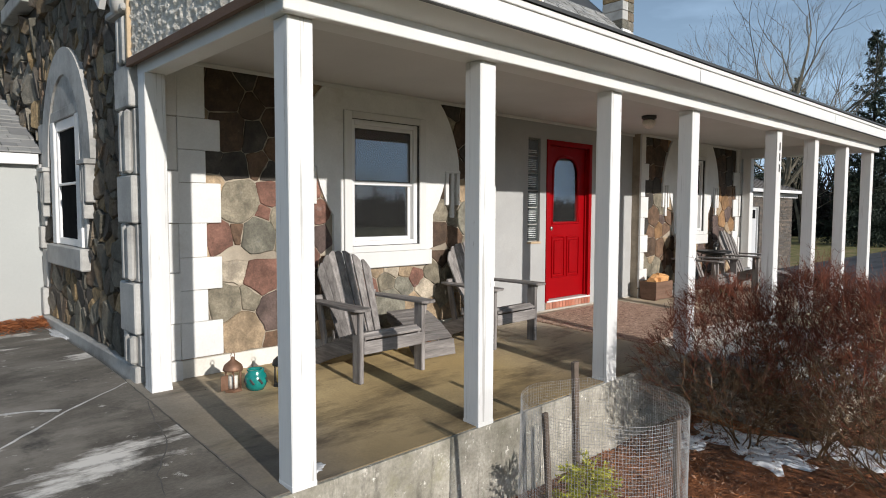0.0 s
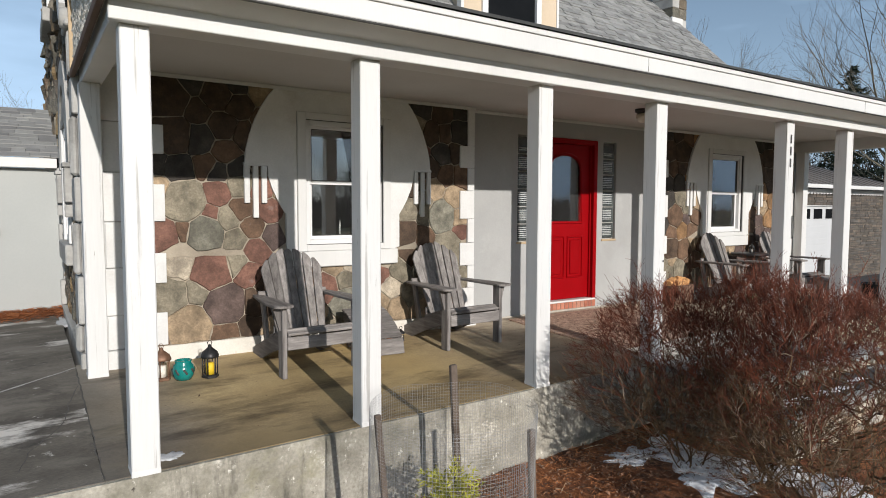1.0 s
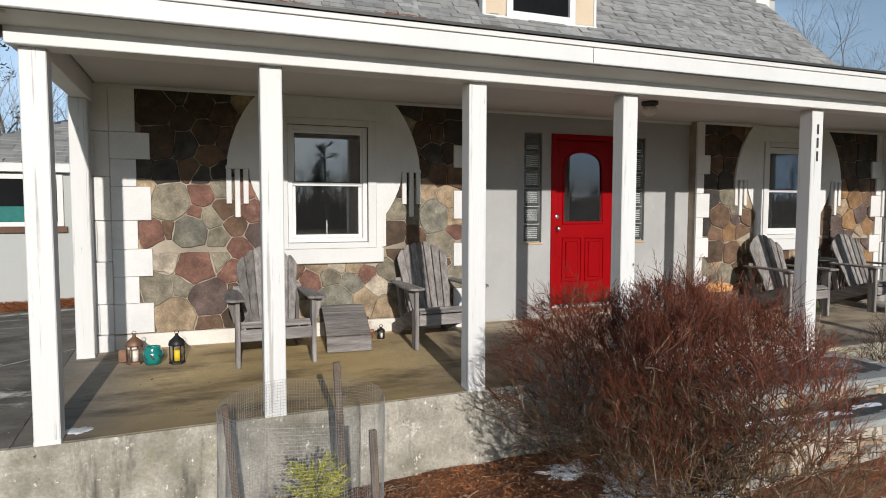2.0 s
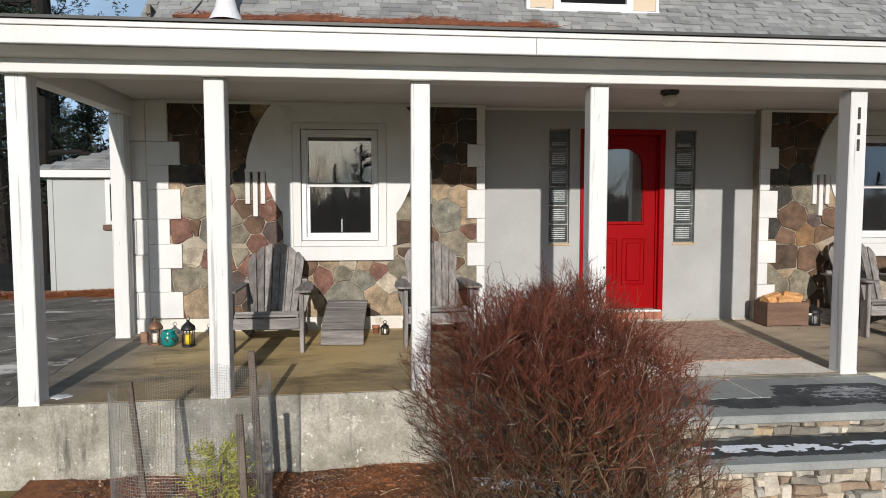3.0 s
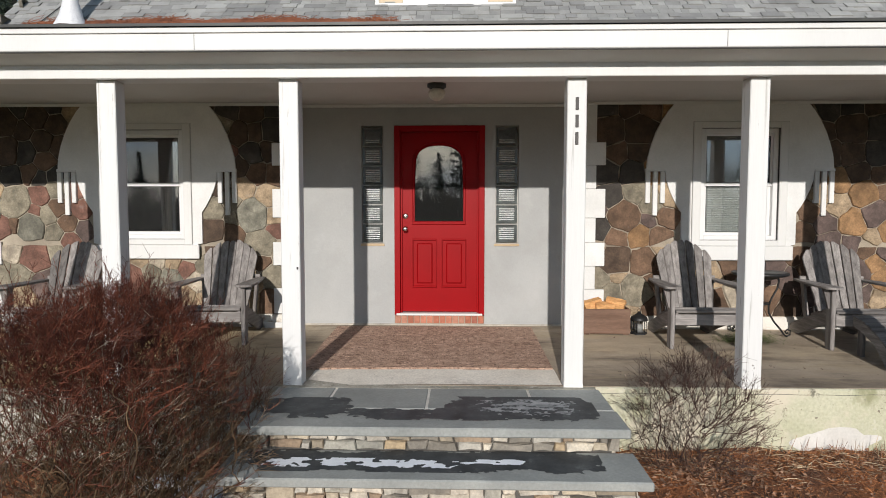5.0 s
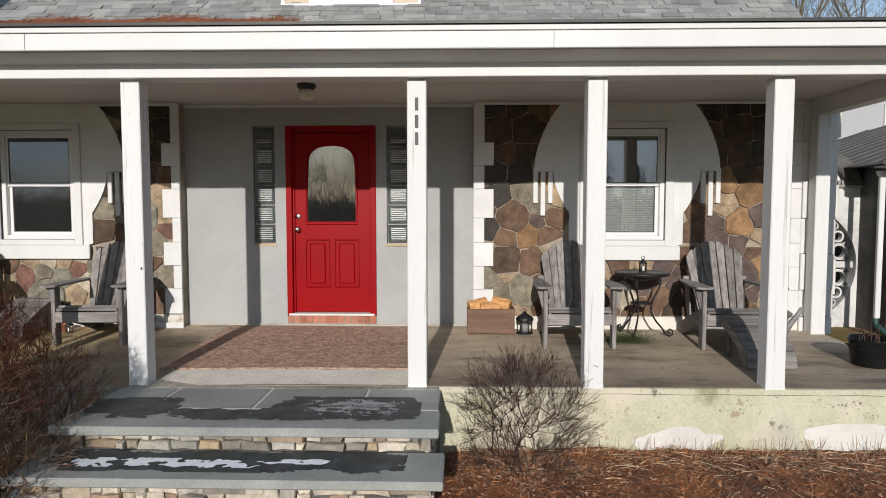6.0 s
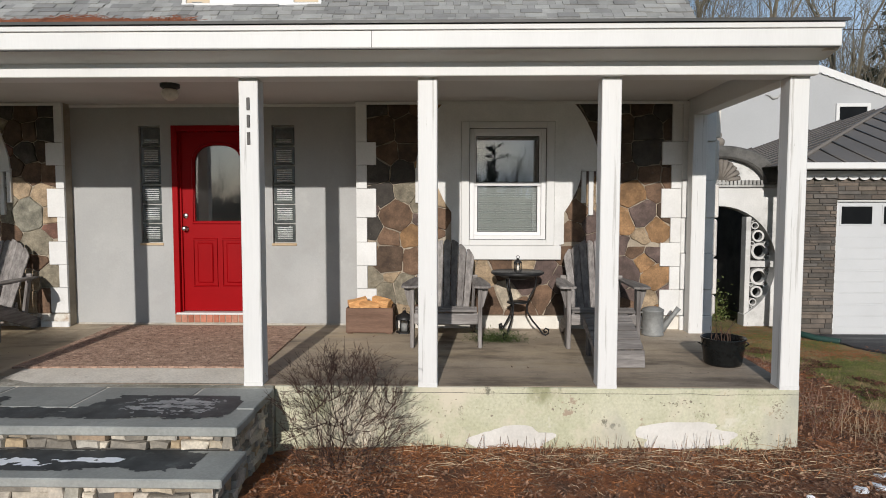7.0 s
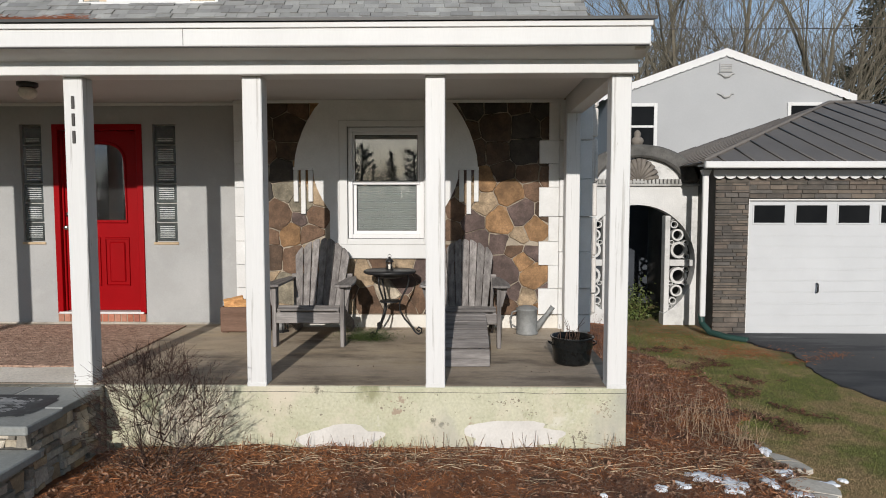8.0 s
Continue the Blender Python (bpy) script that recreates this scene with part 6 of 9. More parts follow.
def adirondack(place, seed):
    c = base("adirondack_chair", place, "weathered grey wooden adirondack chair with slatted back", "chair", "adirondack chairs")
    for sg in (1, -1):
        part("front_leg", boxed(sg * 0.315 - 0.019, sg * 0.315 + 0.019, -0.045, 0.055, 0, 0.565, bev=0.005), M_OLDWOOD, c)
        bm = bmesh.new()
        prism(bm, [(-0.03, 0.235), (-0.03, 0.345), (0.06, 0.36), (0.46, 0.235), (0.80, 0.105), (0.84, 0.03), (0.80, 0.0), (0.70, 0.0), (0.40, 0.12), (0.1, 0.22)], "x", sg * 0.275 - 0.012, sg * 0.275 + 0.012)
        part("side_rail", bm, M_OLDWOOD_Y, c)
        part("back_post", one_board((sg * 0.25, 0.52, 0.08), (sg * 0.275, 0.60, 0.565), 0.06, 0.03, (0, 1, 0)), M_OLDWOOD, c)
        bm = bmesh.new()
        o = [(sg * 0.255, -0.09), (sg * 0.30, -0.12), (sg * 0.37, -0.12), (sg * 0.41, -0.085), (sg * 0.415, 0.10), (sg * 0.39, 0.35), (sg * 0.34, 0.66), (sg * 0.27, 0.66), (sg * 0.26, 0.3)]
        prism(bm, o, "z", 0.566, 0.588, bev=0.004)
        arm = part("arm", bm, M_OLDWOOD_Y, c)
        bm = bmesh.new()
        prism(bm, [(sg * 0.335, 0.38), (sg * 0.345, 0.38), (sg * 0.395, 0.562), (sg * 0.335, 0.562)], "y", -0.01, 0.02)
        part("arm_bracket", bm, M_OLDWOOD, arm)
    part("front_apron", boxed(-0.295, 0.295, -0.052, -0.031, 0.225, 0.325, bev=0.006), M_OLDWOOD_X, c)
    seat = [(-0.048, 0.345, 0.002, 0.362), (0.0, 0.374, 0.105, 0.358), (0.115, 0.354, 0.205, 0.324), (0.215, 0.321, 0.305, 0.294), (0.315, 0.291, 0.405, 0.263)]
    front = part("seat", one_board((0, seat[0][0], seat[0][1]), (0, seat[0][2], seat[0][3]), 0.575, 0.021), M_OLDWOOD_X, c)
    for y0, z0, y1, z1 in seat[1:]:
        part("seat_slat", one_board((0, y0, z0), (0, y1, z1), 0.575, 0.021), M_OLDWOOD_X, front)
    lean = math.tan(radians(23))
    y = 0.436 + 0.35 * lean
    back = part("backrest", boxed(-0.31, 0.31, y, y + 0.03, 0.545, 0.62, bev=0.005), M_OLDWOOD_X, c)
    for z, hw in ((0.30, 0.22), (0.78, 0.21)):
        y = 0.436 + (z - 0.235) * lean
        part("back_rail", boxed(-hw, hw, y, y + 0.03, z - 0.04, z + 0.035, bev=0.005), M_OLDWOOD_X, back)
    hts = (0.80, 0.79, 0.755, 0.70)
    rr = random.Random(seed)
    for i in range(-3, 4):
        h = hts[abs(i)] + rr.uniform(-0.008, 0.008)
        w0, w1 = 0.028, 0.0365
        x0, x1 = i * 0.061, i * 0.080
        tilt = -0.035 * (i / 3 if i else 0)
        top = [(x1 - w1, h - 0.03 - max(0, -tilt)), (x1 - w1 * 0.6, h - 0.008 - max(0, -tilt) * 0.6), (x1, h), (x1 + w1 * 0.6, h - 0.008 - max(0, tilt) * 0.0), (x1 + w1, h - 0.03)]
        if i > 0:
            top = [(x1 - w1, h + 0.005), (x1 - w1 * 0.4, h + 0.004), (x1 + w1 * 0.4, h - 0.022 * i * 0.6), (x1 + w1, h - 0.036 * i * 0.7 - 0.01)]
        elif i < 0:
            top = [(x1 - w1, h + 0.036 * i * 0.7 - 0.01), (x1 - w1 * 0.4, h + 0.022 * i * 0.6), (x1 + w1 * 0.4, h + 0.004), (x1 + w1, h + 0.005)]
        bm = bmesh.new()
        prism(bm, [(x0 + w0, 0.0), (x0 - w0, 0.0)] + top, "y", -0.010, 0.010, bev=0.003)
        curve = 0.012 * abs(i) - 0.02
        bmesh.ops.transform(bm, matrix=pose(0, 0.40 - curve, 0.235, -23, 0, 0), verts=bm.verts)
        part("back_slat", bm, M_OLDWOOD, back)
    return c


def footrest(place):
    c = base("foot_rest", place, "weathered grey slatted foot rest standing before a chair", "foot rest", "foot rests")
    prof = [(0.0, 0.055), (0.03, 0.14), (0.12, 0.20), (0.25, 0.275), (0.38, 0.33), (0.50, 0.35)]
    for sg in (1, -1):
        bm = bmesh.new()
        prism(bm, [(y, z) for y, z in prof] + [(0.50, 0.27), (0.40, 0.24), (0.22, 0.16), (0.10, 0.03), (0.08, 0.0), (0.02, 0.0)], "x", sg * 0.18 - 0.011, sg * 0.18 + 0.011)
        part("side_rail", bm, M_OLDWOOD_Y, c)
        part("leg", boxed(sg * 0.155 - 0.015, sg * 0.155 + 0.015, 0.40, 0.47, 0, 0.32, bev=0.004), M_OLDWOOD, c)
    part("front_slat", one_board((0, -0.016, 0.008), (0, 0.014, 0.147), 0.41, 0.020), M_OLDWOOD_X, c)
    for y0, y1 in ((0.03, 0.115), (0.125, 0.21), (0.22, 0.305), (0.315, 0.40), (0.41, 0.495)):
        zz = lambda y: np.interp(y, [p[0] for p in prof], [p[1] for p in prof]) + 0.012
        part("slat", one_board((0, y0, zz(y0)), (0, y1, zz(y1)), 0.41, 0.020), M_OLDWOOD_X, c)
    return c


def on_floor(x, y, turn=0.0, lift=0.0):
    return pose(x, y, floor_z(x, y) + lift, 0, 0, turn)


adirondack(on_floor(3.085, 3.93, 1.0), 1)
adirondack(on_floor(4.675, 4.02, 2.5), 2)
adirondack(on_floor(9.325, 3.95, 0.0), 3)
adirondack(on_floor(10.77, 3.93, -1.5), 4)
footrest(on_floor(3.755, 4.12, -4.0))
footrest(on_floor(10.765, 3.28, 2.0))

# ---- small porch things ----
M_COPPER = surf("aged_copper", (0.16, 0.085, 0.05), (0.26, 0.15, 0.10), 12, 60, 0.55, 0.3, metal=0.5, speck=0.3)
M_TEAL = surf("teal_glaze", (0.0, 0.13, 0.12), (0.01, 0.22, 0.19), 14, 50, 0.18, 0.1, speck=0.2, spec=0.7)
M_CANDLE = surf("cream_candle", (0.70, 0.66, 0.58), (0.78, 0.74, 0.66), 6, 40, 0.6, 0)
M_YELLOW = surf("yellow_candle", (0.62, 0.42, 0.02), (0.74, 0.52, 0.03), 6, 40, 0.6, 0)
M_TERRA = surf("terracotta", (0.30, 0.12, 0.07), (0.40, 0.18, 0.11), 9, 60, 0.85, 0.2)
M_CRATE = surf("crate_wood", (0.10, 0.055, 0.035), (0.19, 0.115, 0.08), 5, 50, 0.8, 0.4, speck=0.4, stretch=(0.4, 1, 3), dist=0.004)
M_LOG = surf("split_firewood", (0.46, 0.22, 0.08), (0.74, 0.42, 0.18), 14, 60, 0.9, 0.9, speck=0.55, dist=0.012, stretch=(0.4, 2, 2))
M_ENAMEL = surf("black_enamel", (0.005, 0.0055, 0.0055), (0.012, 0.013, 0.013), 30, 120, 0.14, 0.03, speck=0.3, spec=0.25)


def lantern(place, height, width, body, candle, label, door_open=False, sides=6):
    l = base("lantern", place, label, "lantern", "lanterns")
    w = width / 2
    bm = bmesh.new()
    lathe(bm, [(0, 0), (w * 1.05, 0), (w * 1.05, height * 0.05), (w * 0.9, height * 0.08), (0, height * 0.08)], sides, smooth=False)
    part("base", bm, body, l)
    for i in range(sides):
        a = 2 * math.pi * i / sides
        p = Vector((math.cos(a), math.sin(a), 0)) * w * 0.9
        bm = bmesh.new()
        tube(bm, [p + Vector((0, 0, height * 0.08)), p + Vector((0, 0, height * 0.56))], 0.005, 5)
        part("corner_bar", bm, body, l)
    bm = bmesh.new()
    lathe(bm, [(0, height * 0.555), (w * 1.08, height * 0.555), (w * 1.1, height * 0.60), (w * 0.95, height * 0.70), (w * 0.55, height * 0.78), (w * 0.25, height * 0.84), (w * 0.22, height * 0.9), (0, height * 0.93)], sides * 2)
    cap = part("roof", bm, body, l)
    bm = bmesh.new()
    tube(bm, [(0.016 * math.cos(t), 0, height * 0.955 + 0.02 * math.sin(t)) for t in [2 * math.pi * i / 10 for i in range(11)]], 0.003, 5)
    part("ring", bm, body, cap)
    bm = bmesh.new()
    lathe(bm, [(0, height * 0.08), (w * 0.5, height * 0.08), (w * 0.5, height * 0.40), (w * 0.1, height * 0.41), (0, height * 0.41)], 14)
    part("candle", bm, candle, l, "candle inside the lantern")
    if door_open:
        part("door", one_board((-w * 1.5, -0.04, height * 0.1), (-w * 1.5, -0.04, height * 0.5), 0.06, 0.006), body, l)
    return l


lantern(on_floor(1.955, 4.33, 10), 0.27, 0.13, M_COPPER, M_CANDLE, "pierced copper candle lantern with its little door open", True)
lantern(on_floor(2.29, 4.235, 0), 0.28, 0.125, M_BLACKIRON, M_YELLOW, "black metal candle lantern with a yellow candle")
lantern(on_floor(8.885, 4.56, 0), 0.25, 0.165, M_BLACKIRON, M_GALV, "black wire candle lantern beside a wooden crate")
lantern(on_floor(4.165, 4.52, 0), 0.13, 0.075, M_BLACKIRON, M_CANDLE, "tiny black lantern near the wall")

j = base("ceramic_jar", on_floor(2.10, 4.27), "squat teal glazed ceramic jar with cut-out ornament", "jar")
bm = bmesh.new()
lathe(bm, [(0, 0), (0.058, 0), (0.075, 0.03), (0.082, 0.07), (0.075, 0.11), (0.058, 0.13), (0.063, 0.15), (0.052, 0.15), (0.048, 0.13), (0.06, 0.10), (0.06, 0.02), (0, 0.02)], 24)
part("body", bm, M_TEAL, j)
bm = bmesh.new()
for i in range(8):
    a = 2 * math.pi * i / 8
    m = pose(0.079 * math.cos(a), 0.079 * math.sin(a), 0.07, 0, 0, math.degrees(a)) @ pose(0, 0, 0, 35, 0, 0)
    box(bm, -0.004, 0.006, -0.008, 0.008, -0.024, 0.024, bev=0.003, m=m)
part("ornament", bm, M_DARK, j, "dark leaf-shaped cut-outs")
p = base("flower_pot", on_floor(4.07, 4.58), "small terracotta pot near the wall", "pot")
bm = bmesh.new()
lathe(bm, [(0, 0), (0.028, 0), (0.035, 0.06), (0.041, 0.06), (0.041, 0.082), (0.034, 0.082), (0.031, 0.04), (0, 0.04)], 18)
part("body", bm, M_TERRA, p)

# wooden crate with split firewood
cr = base("crate", on_floor(8.535, 4.60), "brown wooden box filled with split firewood", "crate")
for a, b, c, e in ((-0.24, 0.24, -0.13, -0.112), (-0.24, 0.24, 0.112, 0.13), (-0.24, -0.222, -0.111, 0.111), (0.222, 0.24, -0.111, 0.111)):
    part("side_panel", boxed(a, b, c, e, 0.012, 0.265, bev=0.004), M_CRATE, cr)
part("bottom", boxed(-0.222, 0.222, -0.112, 0.112, 0.01, 0.03), M_CRATE, cr)
for sx in (-0.2, 0.2):
    part("foot", boxed(sx - 0.03, sx + 0.03, -0.11, 0.11, 0, 0.0098), M_CRATE, cr)
r = random.Random(14)
for i, (x, y, z, t) in enumerate(((-0.13, -0.02, 0.285, 14), (0.115, -0.01, 0.30, -22), (0.0, 0.045, 0.24, 3), (-0.12, 0.05, 0.20, -3), (0.12, 0.05, 0.21, 2), (0.0, -0.05, 0.20, 0), (-0.02, -0.04, 0.262, 9))):
    lg = base("firewood", on_floor(8.535, 4.60) @ pose(x, y, z, r.uniform(-14, 14), r.uniform(-16, 16), 90 + t), "split log of orange-brown firewood in a crate", "firewood", "firewood in the crate")
    bm = bmesh.new()
    w = r.uniform(0.75, 1.0)
    prism(bm, [(-0.070 * w, -0.03), (0.065 * w, -0.04), (0.075 * w, 0.012), (0.012, 0.072 * w), (-0.05, 0.048)], "y", -0.095, 0.095)
    bmesh.ops.subdivide_edges(bm, edges=bm.edges, cuts=2, use_grid_fill=True)
    for v in bm.verts:
        v.co += 0.014 * Vector(noise.noise_vector(v.co * 18 + Vector((i * 3.1, 0, 0))))
    part("split_face", bm, M_LOG, lg)

# watering can
wc = base("watering_can", on_floor(11.41, 4.52, 0), "galvanised steel watering can with a long spout", "watering can")
bm = bmesh.new()
lathe(bm, [(0, 0), (0.11, 0), (0.112, 0.02), (0.105, 0.028), (0.105, 0.24), (0.11, 0.245), (0.11, 0.262), (0.098, 0.262), (0.09, 0.275), (0.03, 0.29), (0, 0.29)], 26)
part("body", bm, M_GALV, wc)
bm = bmesh.new()
tube(bm, [(0.085, 0, 0.05), (0.15, 0, 0.13), (0.21, 0, 0.21), (0.26, 0, 0.275)], [0.042, 0.03, 0.022, 0.028], 12)
part("spout", bm, M_GALV, wc)
bm = bmesh.new()
tube(bm, [(-0.10, 0, 0.06), (-0.155, 0, 0.09), (-0.17, 0, 0.16), (-0.15, 0, 0.22), (-0.10, 0, 0.235)], 0.009, 8)
part("handle", bm, M_GALV, wc)

# black enamel tub with dead stems
tb = base("planter_tub", on_floor(11.67, 3.44), "black enamelled steel tub planted with dead stems", "planter")
bm = bmesh.new()
lathe(bm, [(0, 0.01), (0.142, 0), (0.152, 0.02), (0.163, 0.12), (0.168, 0.13), (0.172, 0.15), (0.169, 0.17), (0.174, 0.21), (0.183, 0.22), (0.183, 0.228), (0.170, 0.228), (0.155, 0.12), (0.154, 0.185), (0, 0.19)], 32)
part("body", bm, M_ENAMEL, tb)
for sg in (1, -1):
    bm = bmesh.new()
    tube(bm, [(sg * 0.165, -0.05, 0.16), (sg * 0.195, -0.04, 0.175), (sg * 0.20, 0, 0.18), (sg * 0.195, 0.04, 0.175), (sg * 0.165, 0.05, 0.16)], 0.006, 6)
    part("handle", bm, M_ENAMEL, tb)
M_STRAW = surf("dead_stem_tuft", (0.07, 0.04, 0.028), (0.16, 0.10, 0.07), 12, 60, 0.95, 0.3, vary=0.2)
bm = bmesh.new()
for i in range(16):
    a, q = r.uniform(0, 6.28), r.uniform(0, 0.14)
    x, y, h = q * math.cos(a), q * math.sin(a), r.uniform(0.05, 0.2)
    tube(bm, [(x, y, 0.17), (x + r.uniform(-0.03, 0.03), y + r.uniform(-0.03, 0.03), 0.19 + h * 0.6), (x + r.uniform(-0.07, 0.07), y + r.uniform(-0.05, 0.05), 0.19 + h)], [0.0035, 0.0028, 0.0016], 4)
part("dead_stem_tuft", bm, M_STRAW, tb, "dry straw-coloured stems")

# iron table with scrolled legs
tt = base("garden_table", on_floor(10.03, 4.43, 20), "round black metal garden table on scrolled iron legs", "table")
bm = bmesh.new()
lathe(bm, [(0, 0.575), (0.10, 0.58), (0.165, 0.598), (0.185, 0.622), (0.24, 0.622), (0.262, 0.632), (0.262, 0.65), (0.25, 0.658), (0, 0.658)], 36)
part("tabletop", bm, M_BLACKIRON, tt)
for i in range(3):
    a = radians(100 + 120 * i)
    pts = []
    for rad, z in ((0.17, 0.658), (0.19, 0.60), (0.175, 0.52), (0.125, 0.42), (0.095, 0.34), (0.10, 0.26), (0.15, 0.17), (0.215, 0.09), (0.255, 0.03), (0.285, 0.012), (0.315, 0.03), (0.318, 0.07), (0.285, 0.085), (0.265, 0.06), (0.282, 0.04), (0.298, 0.05)):
        pts.append((rad * math.cos(a), rad * math.sin(a), z * 0.944))
    bm = bmesh.new()
    tube(bm, pts, 0.0095, 7)
    part("leg", bm, M_BLACKIRON, tt)
bm = bmesh.new()
lathe(bm, [(0, 0.335), (0.10, 0.335), (0.105, 0.345), (0.10, 0.352), (0, 0.352)], 24)
part("shelf", bm, M_BLACKIRON, tt)
lantern(pose(10.03, 4.40, floor_z(10.03, 4.4) + 0.658, 0, 0, 0), 0.145, 0.075, M_BLACKIRON, M_CANDLE, "small black lantern standing on the garden table")

# evergreen sprigs lying under the table
M_FERN = surf("evergreen_sprig", (0.05, 0.09, 0.025), (0.13, 0.18, 0.05), 20, 80, 0.8, 0.1, vary=0.3, island=True)
bm = bmesh.new()
for i in range(2200):
    x, y = 9.82 + r.gauss(0, 0.12), 4.20 + r.gauss(0, 0.06)
    z = floor_z(x, y) + abs(r.gauss(0, 0.045)) + 0.004
    a, l = r.uniform(0, 6.28), r.uniform(0.03, 0.07)
    t = Vector((math.cos(a), math.sin(a), r.uniform(-0.05, 0.5))) * l
    w = Vector((-math.sin(a), math.cos(a), 0)) * 0.0025
    c = Vector((x, y, z))
    bm.faces.new([bm.verts.new(q) for q in (c - w, c + t, c + w)])
tagged(link("evergreen_sprigs", bm, M_FERN), "loose heap of green conifer sprigs on the porch floor", "sprigs", kind="stuff")

# crumbs of leaf and grit on the porch floor
tw_bits = bmesh.new()
r = random.Random(88)
for i in range(150):
    x, y = r.uniform(1.8, 11.8), r.uniform(2.85, 4.6)
    z, a, l = floor_z(x, y) + 0.0025, r.uniform(0, 6.28), r.uniform(0.006, 0.022)
    c, t, w = Vector((x, y, z)), Vector((math.cos(a), math.sin(a), r.uniform(0, 0.4))) * l, Vector((-math.sin(a), math.cos(a), 0)) * l * 0.35
    tw_bits.faces.new([tw_bits.verts.new(q) for q in (c - w, c + t, c + w, c - t * 0.5)])
tagged(link("floor_crumbs", tw_bits, M_STRAW), "crumbs of dry leaf on the porch floor", "debris", kind="stuff")


# ---- moon gate between house and garage ----
gate = base("moon_gate", (13.55, 8.2, 0), "white cast stone garden gate with a round opening, ringed tracery and shell top", "gate", kind="structure")
M_GATE = surf("streaked_white_stone", (0.50, 0.50, 0.485), (0.68, 0.68, 0.66), 1.6, 50, 0.85, 0.3, speck=0.2, stain=(0.20, 0.20, 0.185), stain_scale=1.3, stain_cut=(0.52, 0.72), dist=0.006)
CZ, CR = 0.45, 0.92
M_SHELL = surf("brown_grey_stone", (0.13, 0.115, 0.10), (0.24, 0.215, 0.185), 5, 50, 0.9, 0.4, speck=0.3)
for sg in (1, -1):
    a0 = -math.acos(0.44 / CR)
    arc = [(sg * CR * math.cos(a), CZ + CR * math.sin(a)) for a in [lerp(a0, math.pi / 2, i / 26) for i in range(27)]]
    bm = bmesh.new()
    prism(bm, [(0, 1.66), (sg * 1.0, 1.66), (sg * 1.0, -0.75), (sg * 0.44, -0.75)] + arc, "y", 0.0, 0.22)
    part("side_panel", bm, M_GATE, gate)
    part("jamb", boxed(*sorted((sg * 0.45, sg * 0.53)), 0.03, 0.20, -0.36, 1.20, bev=0.006), M_GATE, gate)
    part("mid_rail", boxed(*sorted((sg * 0.532, sg * 0.90)), 0.04, 0.18, 0.40, 0.50, bev=0.006), M_GATE, gate)
    for s2 in (1, -1):
        for cx, dz, rad in ((0.685, 0.205, 0.135), (0.655, 0.445, 0.095), (0.60, 0.61, 0.06), (0.80, 0.10, 0.05), (0.79, 0.32, 0.045), (0.565, 0.325, 0.038), (0.56, 0.70, 0.03)):
            bm = bmesh.new()
            n = 22
            oo = [(sg * cx + rad * math.cos(2 * math.pi * i / n), CZ + s2 * dz + rad * math.sin(2 * math.pi * i / n)) for i in range(n)]
            ii = [(sg * cx + rad * 0.70 * math.cos(2 * math.pi * i / n), CZ + s2 * dz + rad * 0.70 * math.sin(2 * math.pi * i / n)) for i in range(n)]
            va = [[bm.verts.new((x, y, z)) for x, z in p] for p, y in ((oo, 0.06), (ii, 0.06), (ii, 0.16), (oo, 0.16))]
            for p, q in zip(va, va[1:] + va[:1]):
                for i in range(n):
                    bm.faces.new((p[i], p[(i + 1) % n], q[(i + 1) % n], q[i]))
            bmesh.ops.recalc_face_normals(bm, faces=bm.faces)
            part("tracery_ring", bm, M_GATE, gate)
part("cornice", boxed(-1.02, 1.02, -0.05, 0.24, 1.662, 1.70, bev=0.008), M_GREYCAST, gate)
for i in range(34):
    x = -0.99 + i * 0.06
    part("dentil", boxed(x, x + 0.042, -0.035, 0.02, 1.702, 1.775, bev=0.004), M_GREYCAST, gate)
bm = bmesh.new()
prism(bm, [(0.78 * math.cos(a), 1.70 + 0.45 * math.sin(a)) for a in [math.pi * i / 24 for i in range(25)]], "y", 0.03, 0.18)
part("tympanum", bm, M_GATE, gate)
bm = bmesh.new()
oo = [(0.92 * math.cos(a), 1.71 + 0.60 * math.sin(a)) for a in [math.pi * i / 24 for i in range(25)]]
ii = [(0.66 * math.cos(a), 1.71 + 0.40 * math.sin(a)) for a in [math.pi * i / 24 for i in range(25)]]
prism(bm, oo + ii[::-1], "y", -0.10, 0.30, bev=0.03)
part("hood", bm, surf("dark_weathered_stone", (0.055, 0.054, 0.05), (0.14, 0.135, 0.125), 6, 50, 0.9, 0.6, speck=0.4), gate, "dark weathered stone hood")
sh = part("shell", boxed(-0.10, 0.10, -0.03, 0.03, 1.71, 1.75, bev=0.01), M_GREYCAST, gate, "grey fan shell ornament")
for i in range(11):
    a = radians(8 + i * 16.4)
    bm = bmesh.new()
    tube(bm, [(0.03 * math.cos(a), 0.0, 1.74 + 0.03 * math.sin(a)), (0.17 * math.cos(a), -0.03, 1.76 + 0.18 * math.sin(a)), (0.30 * math.cos(a), -0.01, 1.76 + 0.33 * math.sin(a))], [0.012, 0.030, 0.044], 7)
    part("rib", bm, M_SHELL, sh)
bm = bmesh.new()
lathe(bm, [(0, 2.27), (0.11, 2.27), (0.11, 2.235), (0.06, 2.25), (0.045, 2.29), (0.085, 2.33), (0.10, 2.38), (0.085, 2.42), (0.045, 2.445), (0.055, 2.49), (0.04, 2.53), (0, 2.56)], 18, centre=(0, 0.1))
part("finial", bm, M_SHELL, gate)
